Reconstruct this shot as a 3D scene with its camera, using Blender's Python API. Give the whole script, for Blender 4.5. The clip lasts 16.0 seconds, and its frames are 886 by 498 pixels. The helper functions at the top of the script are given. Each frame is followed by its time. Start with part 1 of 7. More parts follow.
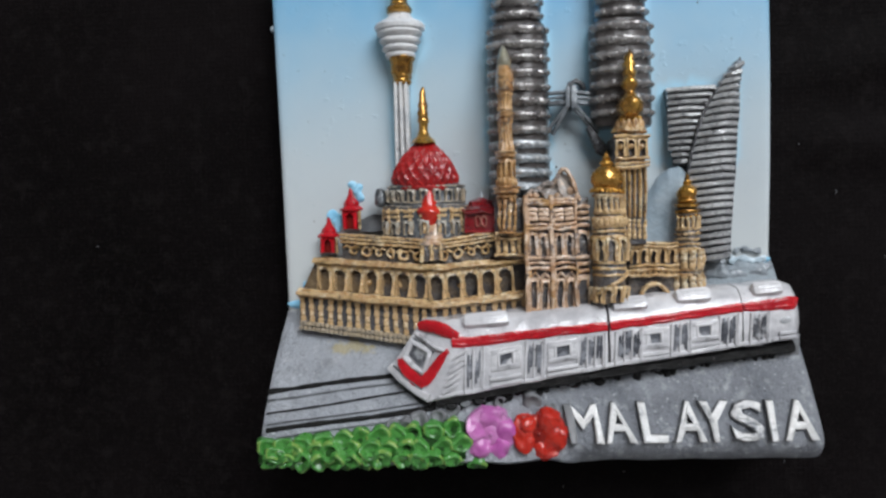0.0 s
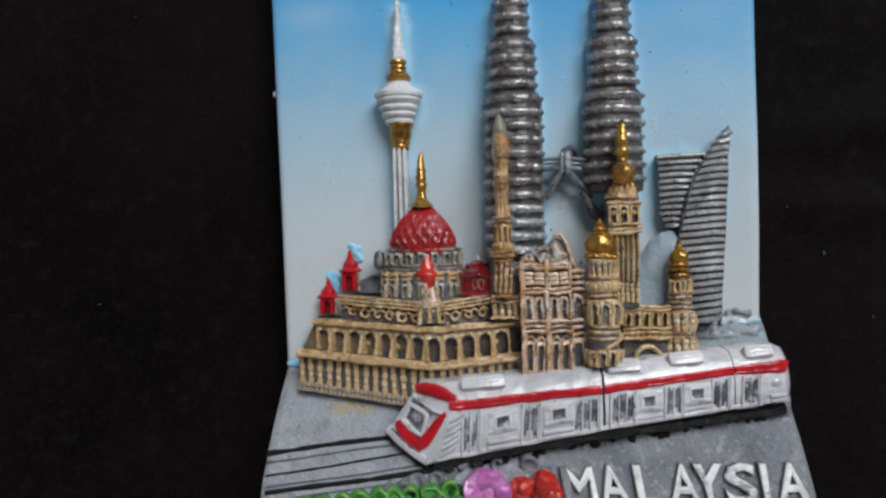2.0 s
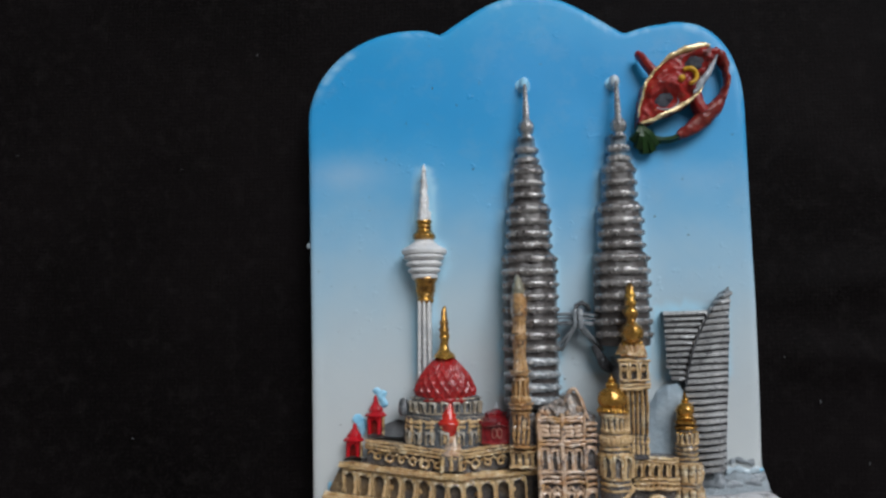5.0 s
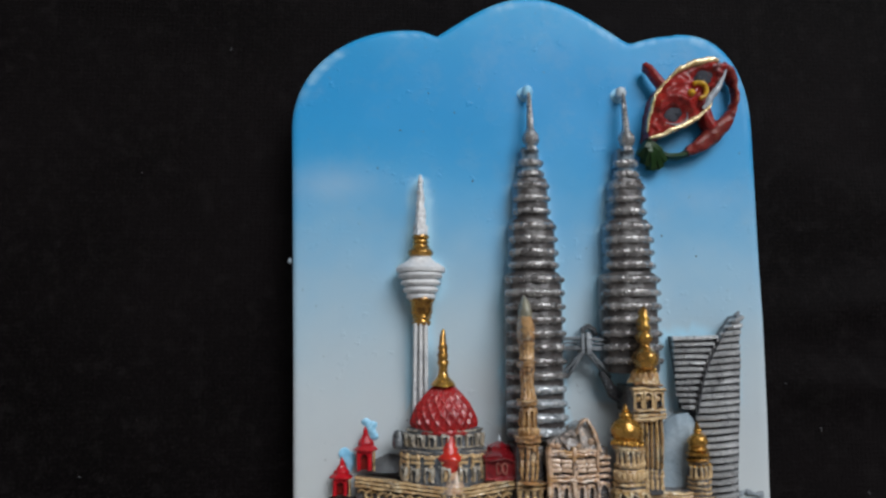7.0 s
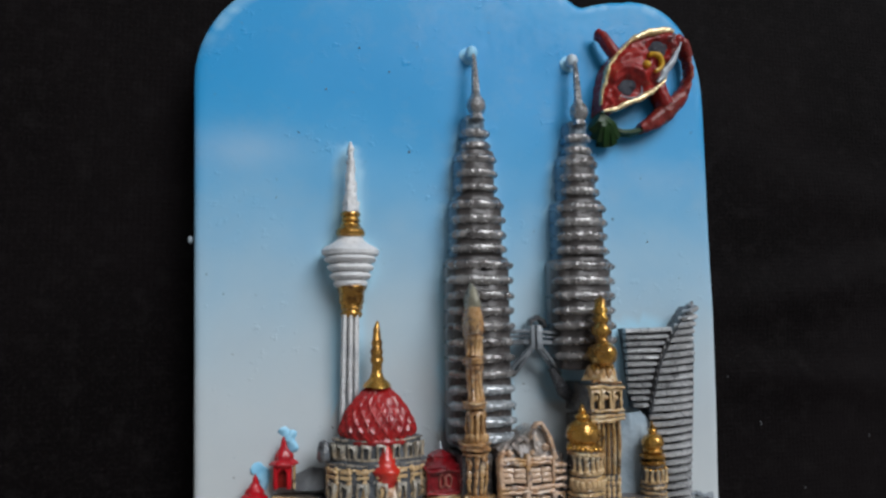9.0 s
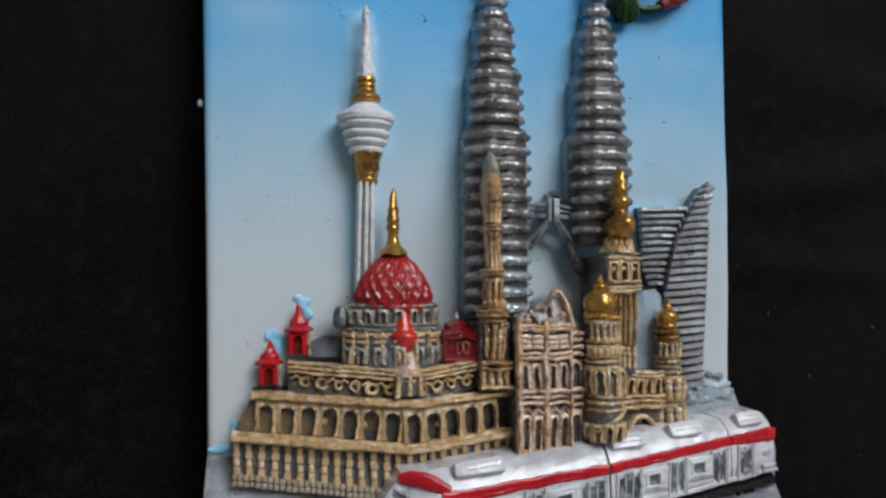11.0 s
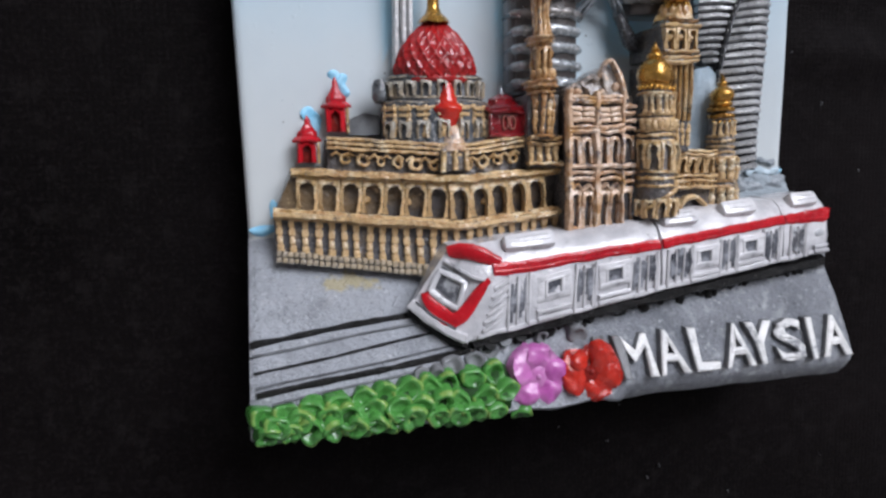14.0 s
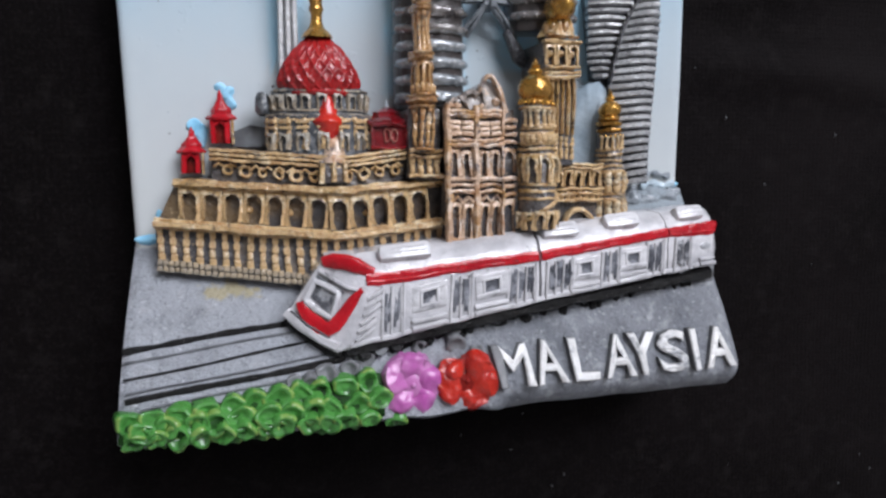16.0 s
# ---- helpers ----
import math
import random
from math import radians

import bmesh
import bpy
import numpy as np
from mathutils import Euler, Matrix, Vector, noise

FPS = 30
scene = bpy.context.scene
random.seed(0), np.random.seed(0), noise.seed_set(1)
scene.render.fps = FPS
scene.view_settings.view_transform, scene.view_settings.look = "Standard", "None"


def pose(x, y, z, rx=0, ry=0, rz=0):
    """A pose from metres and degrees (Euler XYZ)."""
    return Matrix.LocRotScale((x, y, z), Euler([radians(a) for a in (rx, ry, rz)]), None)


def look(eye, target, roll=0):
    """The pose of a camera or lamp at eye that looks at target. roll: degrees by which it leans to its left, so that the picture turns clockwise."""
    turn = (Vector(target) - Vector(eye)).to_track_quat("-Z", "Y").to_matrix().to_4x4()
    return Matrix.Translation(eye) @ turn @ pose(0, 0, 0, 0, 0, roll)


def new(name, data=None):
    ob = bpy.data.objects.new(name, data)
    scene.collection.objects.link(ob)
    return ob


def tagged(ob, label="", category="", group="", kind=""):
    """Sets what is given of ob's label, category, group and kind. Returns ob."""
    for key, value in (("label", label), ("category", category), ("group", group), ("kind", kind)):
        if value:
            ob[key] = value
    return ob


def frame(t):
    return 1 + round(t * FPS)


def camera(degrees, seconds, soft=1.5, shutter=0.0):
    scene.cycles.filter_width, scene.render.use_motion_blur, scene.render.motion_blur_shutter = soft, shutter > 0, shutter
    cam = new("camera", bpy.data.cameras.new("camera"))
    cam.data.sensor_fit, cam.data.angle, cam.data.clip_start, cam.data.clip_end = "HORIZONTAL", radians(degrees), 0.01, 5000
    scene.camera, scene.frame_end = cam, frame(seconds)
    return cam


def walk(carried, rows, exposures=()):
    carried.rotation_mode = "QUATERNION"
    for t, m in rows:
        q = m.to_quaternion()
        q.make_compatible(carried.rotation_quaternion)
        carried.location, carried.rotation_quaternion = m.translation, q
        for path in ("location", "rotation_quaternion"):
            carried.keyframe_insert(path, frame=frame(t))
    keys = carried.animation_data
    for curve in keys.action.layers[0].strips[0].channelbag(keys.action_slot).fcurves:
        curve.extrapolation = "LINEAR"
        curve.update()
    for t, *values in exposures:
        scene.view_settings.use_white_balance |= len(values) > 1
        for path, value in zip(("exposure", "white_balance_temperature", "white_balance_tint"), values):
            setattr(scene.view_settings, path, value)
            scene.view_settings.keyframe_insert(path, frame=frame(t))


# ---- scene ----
# A painted resin souvenir magnet lying on black cloth. Lengths below are in millimetres unless said otherwise.
cam = camera(62.1, 16.0, soft=2.6)
ROWS = [
    (0.0, -0.00340, -0.01536, 0.09545, -1.904, 3.573, -1.380),
    (0.5, -0.00321, -0.01519, 0.09567, -1.492, 3.694, -1.390),
    (1.0, -0.00294, -0.01406, 0.09578, -1.069, 3.438, -1.341),
    (1.5, -0.00327, -0.01274, 0.09636, -0.289, 3.284, -1.380),
    (2.0, -0.00351, -0.01178, 0.09720, 0.594, 3.183, -1.309),
    (2.5, -0.00305, -0.01036, 0.09849, 1.369, 3.302, -1.179),
    (3.0, -0.00295, -0.00829, 0.09938, 2.454, 3.347, -1.124),
    (3.5, -0.00359, -0.00698, 0.10057, 3.459, 3.115, -1.027),
    (3.7, -0.00367, -0.00605, 0.10144, 3.989, 3.465, -0.927),
    (4.0, -0.00677, -0.00479, 0.10362, 4.825, 2.970, -0.718),
    (4.2, -0.00687, -0.00230, 0.10364, 4.877, 2.727, -0.542),
    (4.5, -0.00637, -0.00247, 0.10446, 6.064, 2.890, -0.485),
    (5.0, -0.00623, -0.00290, 0.10471, 6.670, 2.842, -0.477),
    (5.2, -0.00646, -0.00186, 0.10465, 6.053, 2.764, -0.558),
    (7.3, -0.01766, -0.00107, 0.09286, 7.755, -5.341, -0.366),
    (7.5, -0.01851, -0.00016, 0.08697, 7.283, -6.675, -0.517),
    (7.8, -0.01894, 0.00219, 0.08381, 6.474, -8.369, -0.824),
    (8.0, -0.01898, 0.00131, 0.08483, 6.810, -9.698, -0.849),
    (8.2, -0.01917, 0.00144, 0.08570, 6.827, -10.604, -0.851),
    (10.3, -0.02522, -0.00723, 0.08249, 5.820, -15.193, -0.052),
    (10.5, -0.02491, -0.00802, 0.08251, 4.835, -14.897, 0.071),
    (11.0, -0.02466, -0.00953, 0.08160, 3.432, -14.744, -0.198),
    (11.5, -0.02579, -0.01127, 0.08065, 1.906, -14.718, -0.396),
    (12.0, -0.02587, -0.01314, 0.08026, -0.488, -14.590, -0.731),
    (12.5, -0.02621, -0.01596, 0.07939, -2.150, -14.729, -1.048),
    (12.7, -0.02670, -0.01675, 0.07919, -3.041, -14.656, -1.164),
    (13.0, -0.02752, -0.01840, 0.07861, -3.866, -14.445, -1.232),
    (13.2, -0.02782, -0.01853, 0.07822, -5.498, -14.235, -1.267),
    (13.5, -0.02771, -0.01848, 0.07797, -6.212, -14.358, -1.215),
    (14.0, -0.02742, -0.01852, 0.07760, -6.435, -14.218, -1.166),
    (14.5, -0.02700, -0.01861, 0.07743, -6.572, -14.242, -1.116),
    (15.0, -0.02542, -0.01866, 0.07772, -6.962, -14.255, -0.974),
    (15.3, -0.02318, -0.01975, 0.07865, -6.740, -14.655, -0.771),
    (15.5, -0.02325, -0.01935, 0.07868, -6.521, -14.685, -0.767),
    (15.7, -0.02186, -0.01823, 0.07937, -6.687, -14.304, -0.629),
    (16.0, -0.01691, -0.01823, 0.08153, -5.997, -14.225, -0.698),
]

walk(cam, [(t, pose(x, y, z, rx, ry, rz)) for t, x, y, z, rx, ry, rz in ROWS],
     exposures=[(0.0, -0.09, 6450, 10), (1.5, -0.18, 6450, 10), (2.5, -0.34, 6450, 10), (5.0, -0.34, 6500, 10), (8.0, -0.33, 6450, 10), (11.0, -0.36, 6400, 10), (13.0, -0.19, 6330, 13), (13.5, 0.0, 6290, 15), (14.0, 0.09, 6280, 15), (16.0, 0.09, 6300, 15)])

# ---- world, sun, window light ----
world = bpy.data.worlds.new("sky")
scene.world = world
world.use_nodes = True
sky = world.node_tree.nodes.new("ShaderNodeTexSky")
sky.sky_type, sky.sun_disc = "NISHITA", False
sky.sun_elevation, sky.sun_rotation = radians(45), radians(200)
background = world.node_tree.nodes["Background"]
background.inputs["Strength"].default_value = 0.1
world.node_tree.links.new(sky.outputs["Color"], background.inputs["Color"])

WINDOW = (0.07, 1.01, 0.68, 1.62)  # x0, x1, z0, z1 in metres, in the wall at y = 1.0
lamp = bpy.data.lights.new("window_light", "AREA")
lamp.shape, lamp.size, lamp.size_y, lamp.energy, lamp.color = "RECTANGLE", 0.94, 0.94, 32, (0.93, 0.965, 1.0)
window_light = new("window_light", lamp)
window_light.matrix_world = look((0.54, 0.98, 1.15), (0.05, 0.0, 0.1))

# ---- materials ----
MM = 0.001


def nodes_of(name):
    m = bpy.data.materials.new(name)
    m.use_nodes = True
    n = m.node_tree.nodes
    return m, n, m.node_tree.links, n["Principled BSDF"]


def noise_at(n, l, scale, detail=3.0, rough=0.55):
    tc = n.new("ShaderNodeTexCoord")
    t = n.new("ShaderNodeTexNoise")
    t.inputs["Scale"].default_value, t.inputs["Detail"].default_value, t.inputs["Roughness"].default_value = scale, detail, rough
    l.new(tc.outputs["Object"], t.inputs["Vector"])
    return t


def ramp(n, l, fac, lo, hi, a=0.0, b=1.0):
    r = n.new("ShaderNodeMapRange")
    r.inputs["From Min"].default_value, r.inputs["From Max"].default_value = lo, hi
    r.inputs["To Min"].default_value, r.inputs["To Max"].default_value = a, b
    l.new(fac, r.inputs["Value"])
    return r.outputs["Result"]


def mix(n, l, fac, a, b):
    x = n.new("ShaderNodeMix")
    x.data_type = "RGBA"
    for sock, v in ((x.inputs["Factor"], fac), (x.inputs["A"], a), (x.inputs["B"], b)):
        if isinstance(v, (int, float)):
            sock.default_value = v
        elif isinstance(v, tuple):
            sock.default_value = (*v, 1)
        else:
            l.new(v, sock)
    return x.outputs["Result"]


def paint(name, base, second=None, amount=0.5, scale=900, rough=0.35, metal=0.0, bump=0.25, worn=None, worn_at=0.62, coat=0.0, spec=0.4, edge=(0.42, 0.68), grime=None, grime_at=(0.52, 0.62), deep=0.00012, under=None, dry=None, tint=None):
    """Brushed paint on cast resin: a base colour, an uneven second coat, worn specks, runs of dark wash, fine relief."""
    m, n, l, p = nodes_of(name)
    second = second or tuple(c * 0.6 for c in base)
    big, small = noise_at(n, l, scale), noise_at(n, l, scale * 5, 2)
    info = n.new("ShaderNodeObjectInfo")
    c = mix(n, l, ramp(n, l, big.outputs["Fac"], *edge, 0, amount), base, second)
    c = mix(n, l, ramp(n, l, info.outputs["Random"], 0, 1, 0, amount * 0.45), c, second)
    if tint:
        # another pot of paint, brushed on here and there
        blotch = noise_at(n, l, scale * 0.45, 4, 0.6)
        c = mix(n, l, ramp(n, l, blotch.outputs["Fac"], 0.50, 0.62, 0, 0.75), c, tint)
    if worn:
        c = mix(n, l, ramp(n, l, small.outputs["Fac"], worn_at, worn_at + 0.08), c, worn)
    if grime:
        # thinned dark paint that ran over the relief and dried in patches
        run = noise_at(n, l, scale * 0.9, 5, 0.7)
        c = mix(n, l, ramp(n, l, run.outputs["Fac"], *grime_at, 0, 0.9), c, grime)
    grain = noise_at(n, l, scale * 2.2, 4, 0.6)
    if dry:
        # a nearly dry brush left pale paint on the grain of the casting
        brush = noise_at(n, l, scale * 1.1, 4, 0.6)
        c = mix(n, l, ramp(n, l, brush.outputs["Fac"], 0.53, 0.67, 0, 0.6), c, dry)
    p.inputs["Metallic"].default_value = metal
    if under:
        # the brush only touched the raised faces: below them the airbrushed undercoat is left
        colour, z0, z1 = under
        place, split = n.new("ShaderNodeTexCoord"), n.new("ShaderNodeSeparateXYZ")
        l.new(place.outputs["Object"], split.inputs["Vector"])
        edge_noise = noise_at(n, l, 420, 3)
        high = n.new("ShaderNodeMath")
        high.operation = "MULTIPLY_ADD"
        high.inputs[1].default_value = 0.0022
        l.new(edge_noise.outputs["Fac"], high.inputs[0])
        l.new(split.outputs["Z"], high.inputs[2])
        cover = ramp(n, l, high.outputs["Value"], z0 + 0.0011, z1 + 0.0011)
        c = mix(n, l, cover, colour, c)
        l.new(ramp(n, l, cover, 0, 1, 0, metal), p.inputs["Metallic"])
    l.new(c, p.inputs["Base Color"])
    p.inputs["Specular IOR Level"].default_value = spec
    p.inputs["Coat Weight"].default_value = coat
    p.inputs["Coat Roughness"].default_value = 0.07
    p.inputs["Coat IOR"].default_value = 1.55
    l.new(ramp(n, l, small.outputs["Fac"], 0.3, 0.7, rough * 0.75, rough * 1.3), p.inputs["Roughness"])
    b = n.new("ShaderNodeBump")
    b.inputs["Strength"].default_value, b.inputs["Distance"].default_value = bump, deep
    l.new(grain.outputs["Fac"], b.inputs["Height"])
    l.new(b.outputs["Normal"], p.inputs["Normal"])
    soft = n.new("ShaderNodeBump")
    soft.inputs["Strength"].default_value, soft.inputs["Distance"].default_value = bump * 0.6, deep
    l.new(grain.outputs["Fac"], soft.inputs["Height"])
    l.new(soft.outputs["Normal"], p.inputs["Coat Normal"])
    return m


TAN = paint("tan_paint", (0.68, 0.48, 0.25), (0.46, 0.27, 0.12), 0.9, 700, 0.25, bump=1.0, edge=(0.46, 0.60), coat=0.9, grime=(0.12, 0.085, 0.06), grime_at=(0.565, 0.655), deep=0.0004, dry=(0.92, 0.81, 0.57), tint=(0.50, 0.32, 0.11))
PINK_TAN = paint("pinkish_tan_paint", (0.65, 0.475, 0.345), (0.47, 0.25, 0.12), 0.9, 700, 0.25, bump=1.0, edge=(0.46, 0.60), coat=0.9, grime=(0.15, 0.115, 0.11), grime_at=(0.53, 0.62), deep=0.0003, dry=(0.92, 0.80, 0.68), tint=(0.52, 0.29, 0.09))
WASH = paint("dark_wash", (0.07, 0.069, 0.076), (0.15, 0.115, 0.085), 0.9, 600, 0.3, bump=1.0, worn=(0.36, 0.29, 0.21), worn_at=0.66, edge=(0.50, 0.64), coat=0.7, deep=0.0004)
STONE_TAN = paint("greyish_tan_paint", (0.48, 0.38, 0.25), (0.15, 0.15, 0.155), 0.95, 700, 0.28, bump=1.0, coat=0.9, grime=(0.075, 0.08, 0.09), grime_at=(0.52, 0.61), deep=0.0004, dry=(0.86, 0.77, 0.60))
GREY_WASH = paint("grey_wash", (0.16, 0.17, 0.18), (0.05, 0.05, 0.055), 0.8, 700, 0.5)
GOLD = paint("gold_paint", (0.60, 0.335, 0.065), (0.30, 0.14, 0.03), 0.8, 400, 0.24, metal=0.8, bump=0.7, coat=0.4, grime=(0.13, 0.055, 0.015), grime_at=(0.55, 0.66), deep=0.0002)
BRIGHT_GOLD = paint("bright_gold_paint", (0.88, 0.72, 0.42), (0.55, 0.34, 0.09), 0.7, 450, 0.25, metal=0.4, bump=0.8, coat=0.8)
SILVER = paint("silver_paint", (0.42, 0.415, 0.415), (0.18, 0.178, 0.18), 0.85, 550, 0.28, metal=0.7, bump=0.9, coat=0.5, worn=(0.62, 0.62, 0.62), worn_at=0.66, grime=(0.07, 0.068, 0.068), grime_at=(0.56, 0.66), deep=0.00025)
TOWER = dict(second=(0.15, 0.135, 0.135), amount=0.9, scale=480, rough=0.22, metal=0.6, bump=1.0, coat=0.9, worn=(0.72, 0.715, 0.71), worn_at=0.63, grime=(0.06, 0.052, 0.052), grime_at=(0.55, 0.65), deep=0.0003)
TOWER_SILVER = paint("tower_silver_paint", (0.44, 0.43, 0.42), under=((0.06, 0.20, 0.33), 0.0078, 0.0092), **TOWER)
TOWER_CORE = paint("tower_groove_paint", (0.085, 0.075, 0.072), (0.035, 0.03, 0.03), 0.8, 480, 0.4, metal=0.1, bump=0.6, coat=0.1, worn=(0.2, 0.19, 0.18), worn_at=0.7, under=((0.17, 0.31, 0.43), 0.0080, 0.0092), deep=0.0002)
LOW_CORE = paint("lower_groove_paint", (0.085, 0.075, 0.072), (0.035, 0.03, 0.03), 0.8, 480, 0.4, metal=0.1, bump=0.6, coat=0.1, worn=(0.2, 0.19, 0.18), worn_at=0.7, under=((0.30, 0.355, 0.39), 0.0080, 0.0092), deep=0.0002)
LOW_SILVER = paint("lower_tower_silver_paint", (0.44, 0.43, 0.42), under=((0.13, 0.18, 0.215), 0.0078, 0.0094), **TOWER)
# the pale specks are worn paint and also glints put into the colour
PALE_SILVER = paint("pale_silver_paint", (0.50, 0.53, 0.55), (0.20, 0.235, 0.26), 0.9, 420, 0.2, metal=0.35, bump=1.0, coat=0.9, worn=(0.72, 0.75, 0.77), worn_at=0.56, grime=(0.14, 0.16, 0.18), grime_at=(0.58, 0.68), deep=0.0003, under=((0.32, 0.40, 0.45), 0.0092, 0.0106))
PALE_CORE = paint("pale_groove_paint", (0.26, 0.31, 0.34), (0.12, 0.145, 0.16), 0.85, 420, 0.3, metal=0.1, bump=1.0, coat=0.5, worn=(0.5, 0.54, 0.56), worn_at=0.64, deep=0.0003, under=((0.32, 0.40, 0.45), 0.0090, 0.0104))
STEEL = paint("gunmetal_paint", (0.075, 0.077, 0.084), (0.03, 0.03, 0.033), 0.8, 600, 0.3, metal=0.3, bump=0.9, coat=0.4, worn=(0.36, 0.37, 0.39), worn_at=0.64, deep=0.0002)
BRIDGE_GREY = paint("bridge_grey_paint", (0.27, 0.295, 0.32), (0.12, 0.133, 0.147), 0.85, 500, 0.3, metal=0.2, bump=0.9, coat=0.5, worn=(0.42, 0.45, 0.47), worn_at=0.66, grime=(0.045, 0.05, 0.055), grime_at=(0.56, 0.66), deep=0.00025)
INLAY = paint("inlay_grey_paint", (0.055, 0.06, 0.075), (0.03, 0.032, 0.04), 0.8, 500, 0.5, bump=1.0, spec=0.15, deep=0.0003)
RIB_GREY = paint("rib_grey_paint", (0.54, 0.545, 0.55), (0.33, 0.333, 0.34), 0.85, 500, 0.3, metal=0.3, bump=0.9, coat=0.5, worn=(0.60, 0.60, 0.61), worn_at=0.66, grime=(0.09, 0.09, 0.095), grime_at=(0.60, 0.70), deep=0.00025)
AMBER_TAN = paint("amber_tan_paint", (0.58, 0.36, 0.16), (0.36, 0.17, 0.06), 0.9, 600, 0.25, bump=1.0, coat=0.9, grime=(0.12, 0.08, 0.055), grime_at=(0.53, 0.62), deep=0.0003, dry=(0.84, 0.66, 0.42), tint=(0.46, 0.21, 0.07))
CAP_RED = paint("orange_red_paint", (0.60, 0.028, 0.012), (0.40, 0.010, 0.010), 0.8, 450, 0.24, bump=0.8, spec=0.3, coat=0.7, grime=(0.2, 0.01, 0.008), grime_at=(0.60, 0.70), deep=0.0002)
RED = paint("red_paint", (0.52, 0.010, 0.018), (0.32, 0.006, 0.012), 0.8, 500, 0.24, bump=0.7, spec=0.15, coat=0.45, grime=(0.16, 0.008, 0.008), grime_at=(0.60, 0.70), deep=0.0002)
FLOWER_RED = paint("flower_red_paint", (0.56, 0.03, 0.014), (0.34, 0.012, 0.008), 0.85, 420, 0.26, bump=1.0, spec=0.3, coat=0.5, grime=(0.10, 0.008, 0.006), grime_at=(0.56, 0.66), deep=0.0003)
DOME_RED = paint("dome_red_paint", (0.38, 0.014, 0.014), (0.17, 0.008, 0.010), 0.7, 500, 0.26, bump=0.6, spec=0.3, coat=0.5, grime=(0.14, 0.008, 0.008), grime_at=(0.58, 0.68), deep=0.0002)
DARK_RED = paint("dark_red_paint", (0.23, 0.012, 0.008), (0.11, 0.006, 0.005), 0.85, 600, 0.32, bump=1.0, spec=0.15, coat=0.25, grime=(0.03, 0.004, 0.004), grime_at=(0.54, 0.63), deep=0.0003)
CRIMSON = paint("crimson_paint", (0.28, 0.008, 0.014), (0.12, 0.004, 0.007), 0.8, 400, 0.22, bump=0.9, spec=0.3, coat=0.9, grime=(0.035, 0.003, 0.004), grime_at=(0.56, 0.66), deep=0.0003)
RIM_PINK = paint("rim_pink_paint", (0.42, 0.17, 0.13), (0.26, 0.03, 0.03), 0.8, 500, 0.3, bump=0.8, coat=0.6)
WHITE = paint("white_paint", (0.78, 0.77, 0.76), (0.56, 0.57, 0.59), 0.7, 350, 0.3, bump=1.0, grime=(0.34, 0.36, 0.39), grime_at=(0.60, 0.72), deep=0.00035)
TRAIN_WHITE = paint("train_white_paint", (0.69, 0.68, 0.695), (0.42, 0.417, 0.44), 0.8, 380, 0.22, bump=0.6, worn=(0.40, 0.39, 0.40), worn_at=0.70, coat=0.7, grime=(0.19, 0.187, 0.195), grime_at=(0.60, 0.68), deep=0.0003)
GREEN = paint("green_paint", (0.078, 0.275, 0.055), (0.035, 0.16, 0.03), 0.8, 300, 0.3, bump=0.9, worn=(0.24, 0.40, 0.11), worn_at=0.68, coat=0.3, grime=(0.018, 0.06, 0.012), grime_at=(0.54, 0.63), deep=0.0002)
# leaf green darkened for the hedge core: shade between the leaves, put into the colour
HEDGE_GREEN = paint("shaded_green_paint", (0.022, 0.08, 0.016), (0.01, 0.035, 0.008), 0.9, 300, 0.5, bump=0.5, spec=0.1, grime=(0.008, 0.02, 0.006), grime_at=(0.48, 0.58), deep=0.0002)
DARK_GREEN = paint("dark_green_paint", (0.016, 0.05, 0.010), (0.007, 0.02, 0.006), 0.6, 500, 0.35, spec=0.25)
PURPLE = paint("purple_paint", (0.45, 0.09, 0.36), (0.60, 0.30, 0.52), 0.9, 300, 0.28, bump=0.8, coat=0.4, grime=(0.17, 0.035, 0.15), grime_at=(0.58, 0.70), deep=0.0002)
YELLOW = paint("yellow_paint", (0.70, 0.42, 0.02), (0.45, 0.22, 0.02), 0.6, 700, 0.3)
BLACK = paint("black_paint", (0.006, 0.006, 0.0065), (0.018, 0.017, 0.016), 0.6, 700, 0.5, spec=0.2, bump=0.8, worn=(0.13, 0.12, 0.115), worn_at=0.66, deep=0.0003)
BLUE_DAB = paint("light_blue_paint", (0.22, 0.56, 0.80), (0.42, 0.70, 0.86), 0.7, 400, 0.4, bump=0.15)
PALE = paint("pale_blue_paint", (0.44, 0.52, 0.58), (0.60, 0.66, 0.69), 0.8, 300, 0.3, bump=0.4, coat=0.4)
PANEL_BLUE = paint("panel_blue_paint", (0.36, 0.46, 0.54), (0.52, 0.60, 0.65), 0.8, 260, 0.3, bump=0.7, spec=0.3, coat=0.4, deep=0.0003)
SEAM = paint("seam_paint", (0.56, 0.68, 0.74), (0.36, 0.44, 0.50), 0.8, 300, 0.3, bump=0.8, coat=0.4, deep=0.0003)
RUBBLE = paint("rubble_paint", (0.33, 0.37, 0.405), (0.17, 0.185, 0.20), 0.9, 350, 0.35, bump=1.0, coat=0.5, grime=(0.10, 0.105, 0.11), grime_at=(0.56, 0.66), deep=0.0004)
STONE = paint("grey_stone_paint", (0.21, 0.215, 0.225), (0.10, 0.10, 0.105), 0.7, 450, 0.5, bump=0.6, worn=(0.46, 0.47, 0.49), worn_at=0.66)

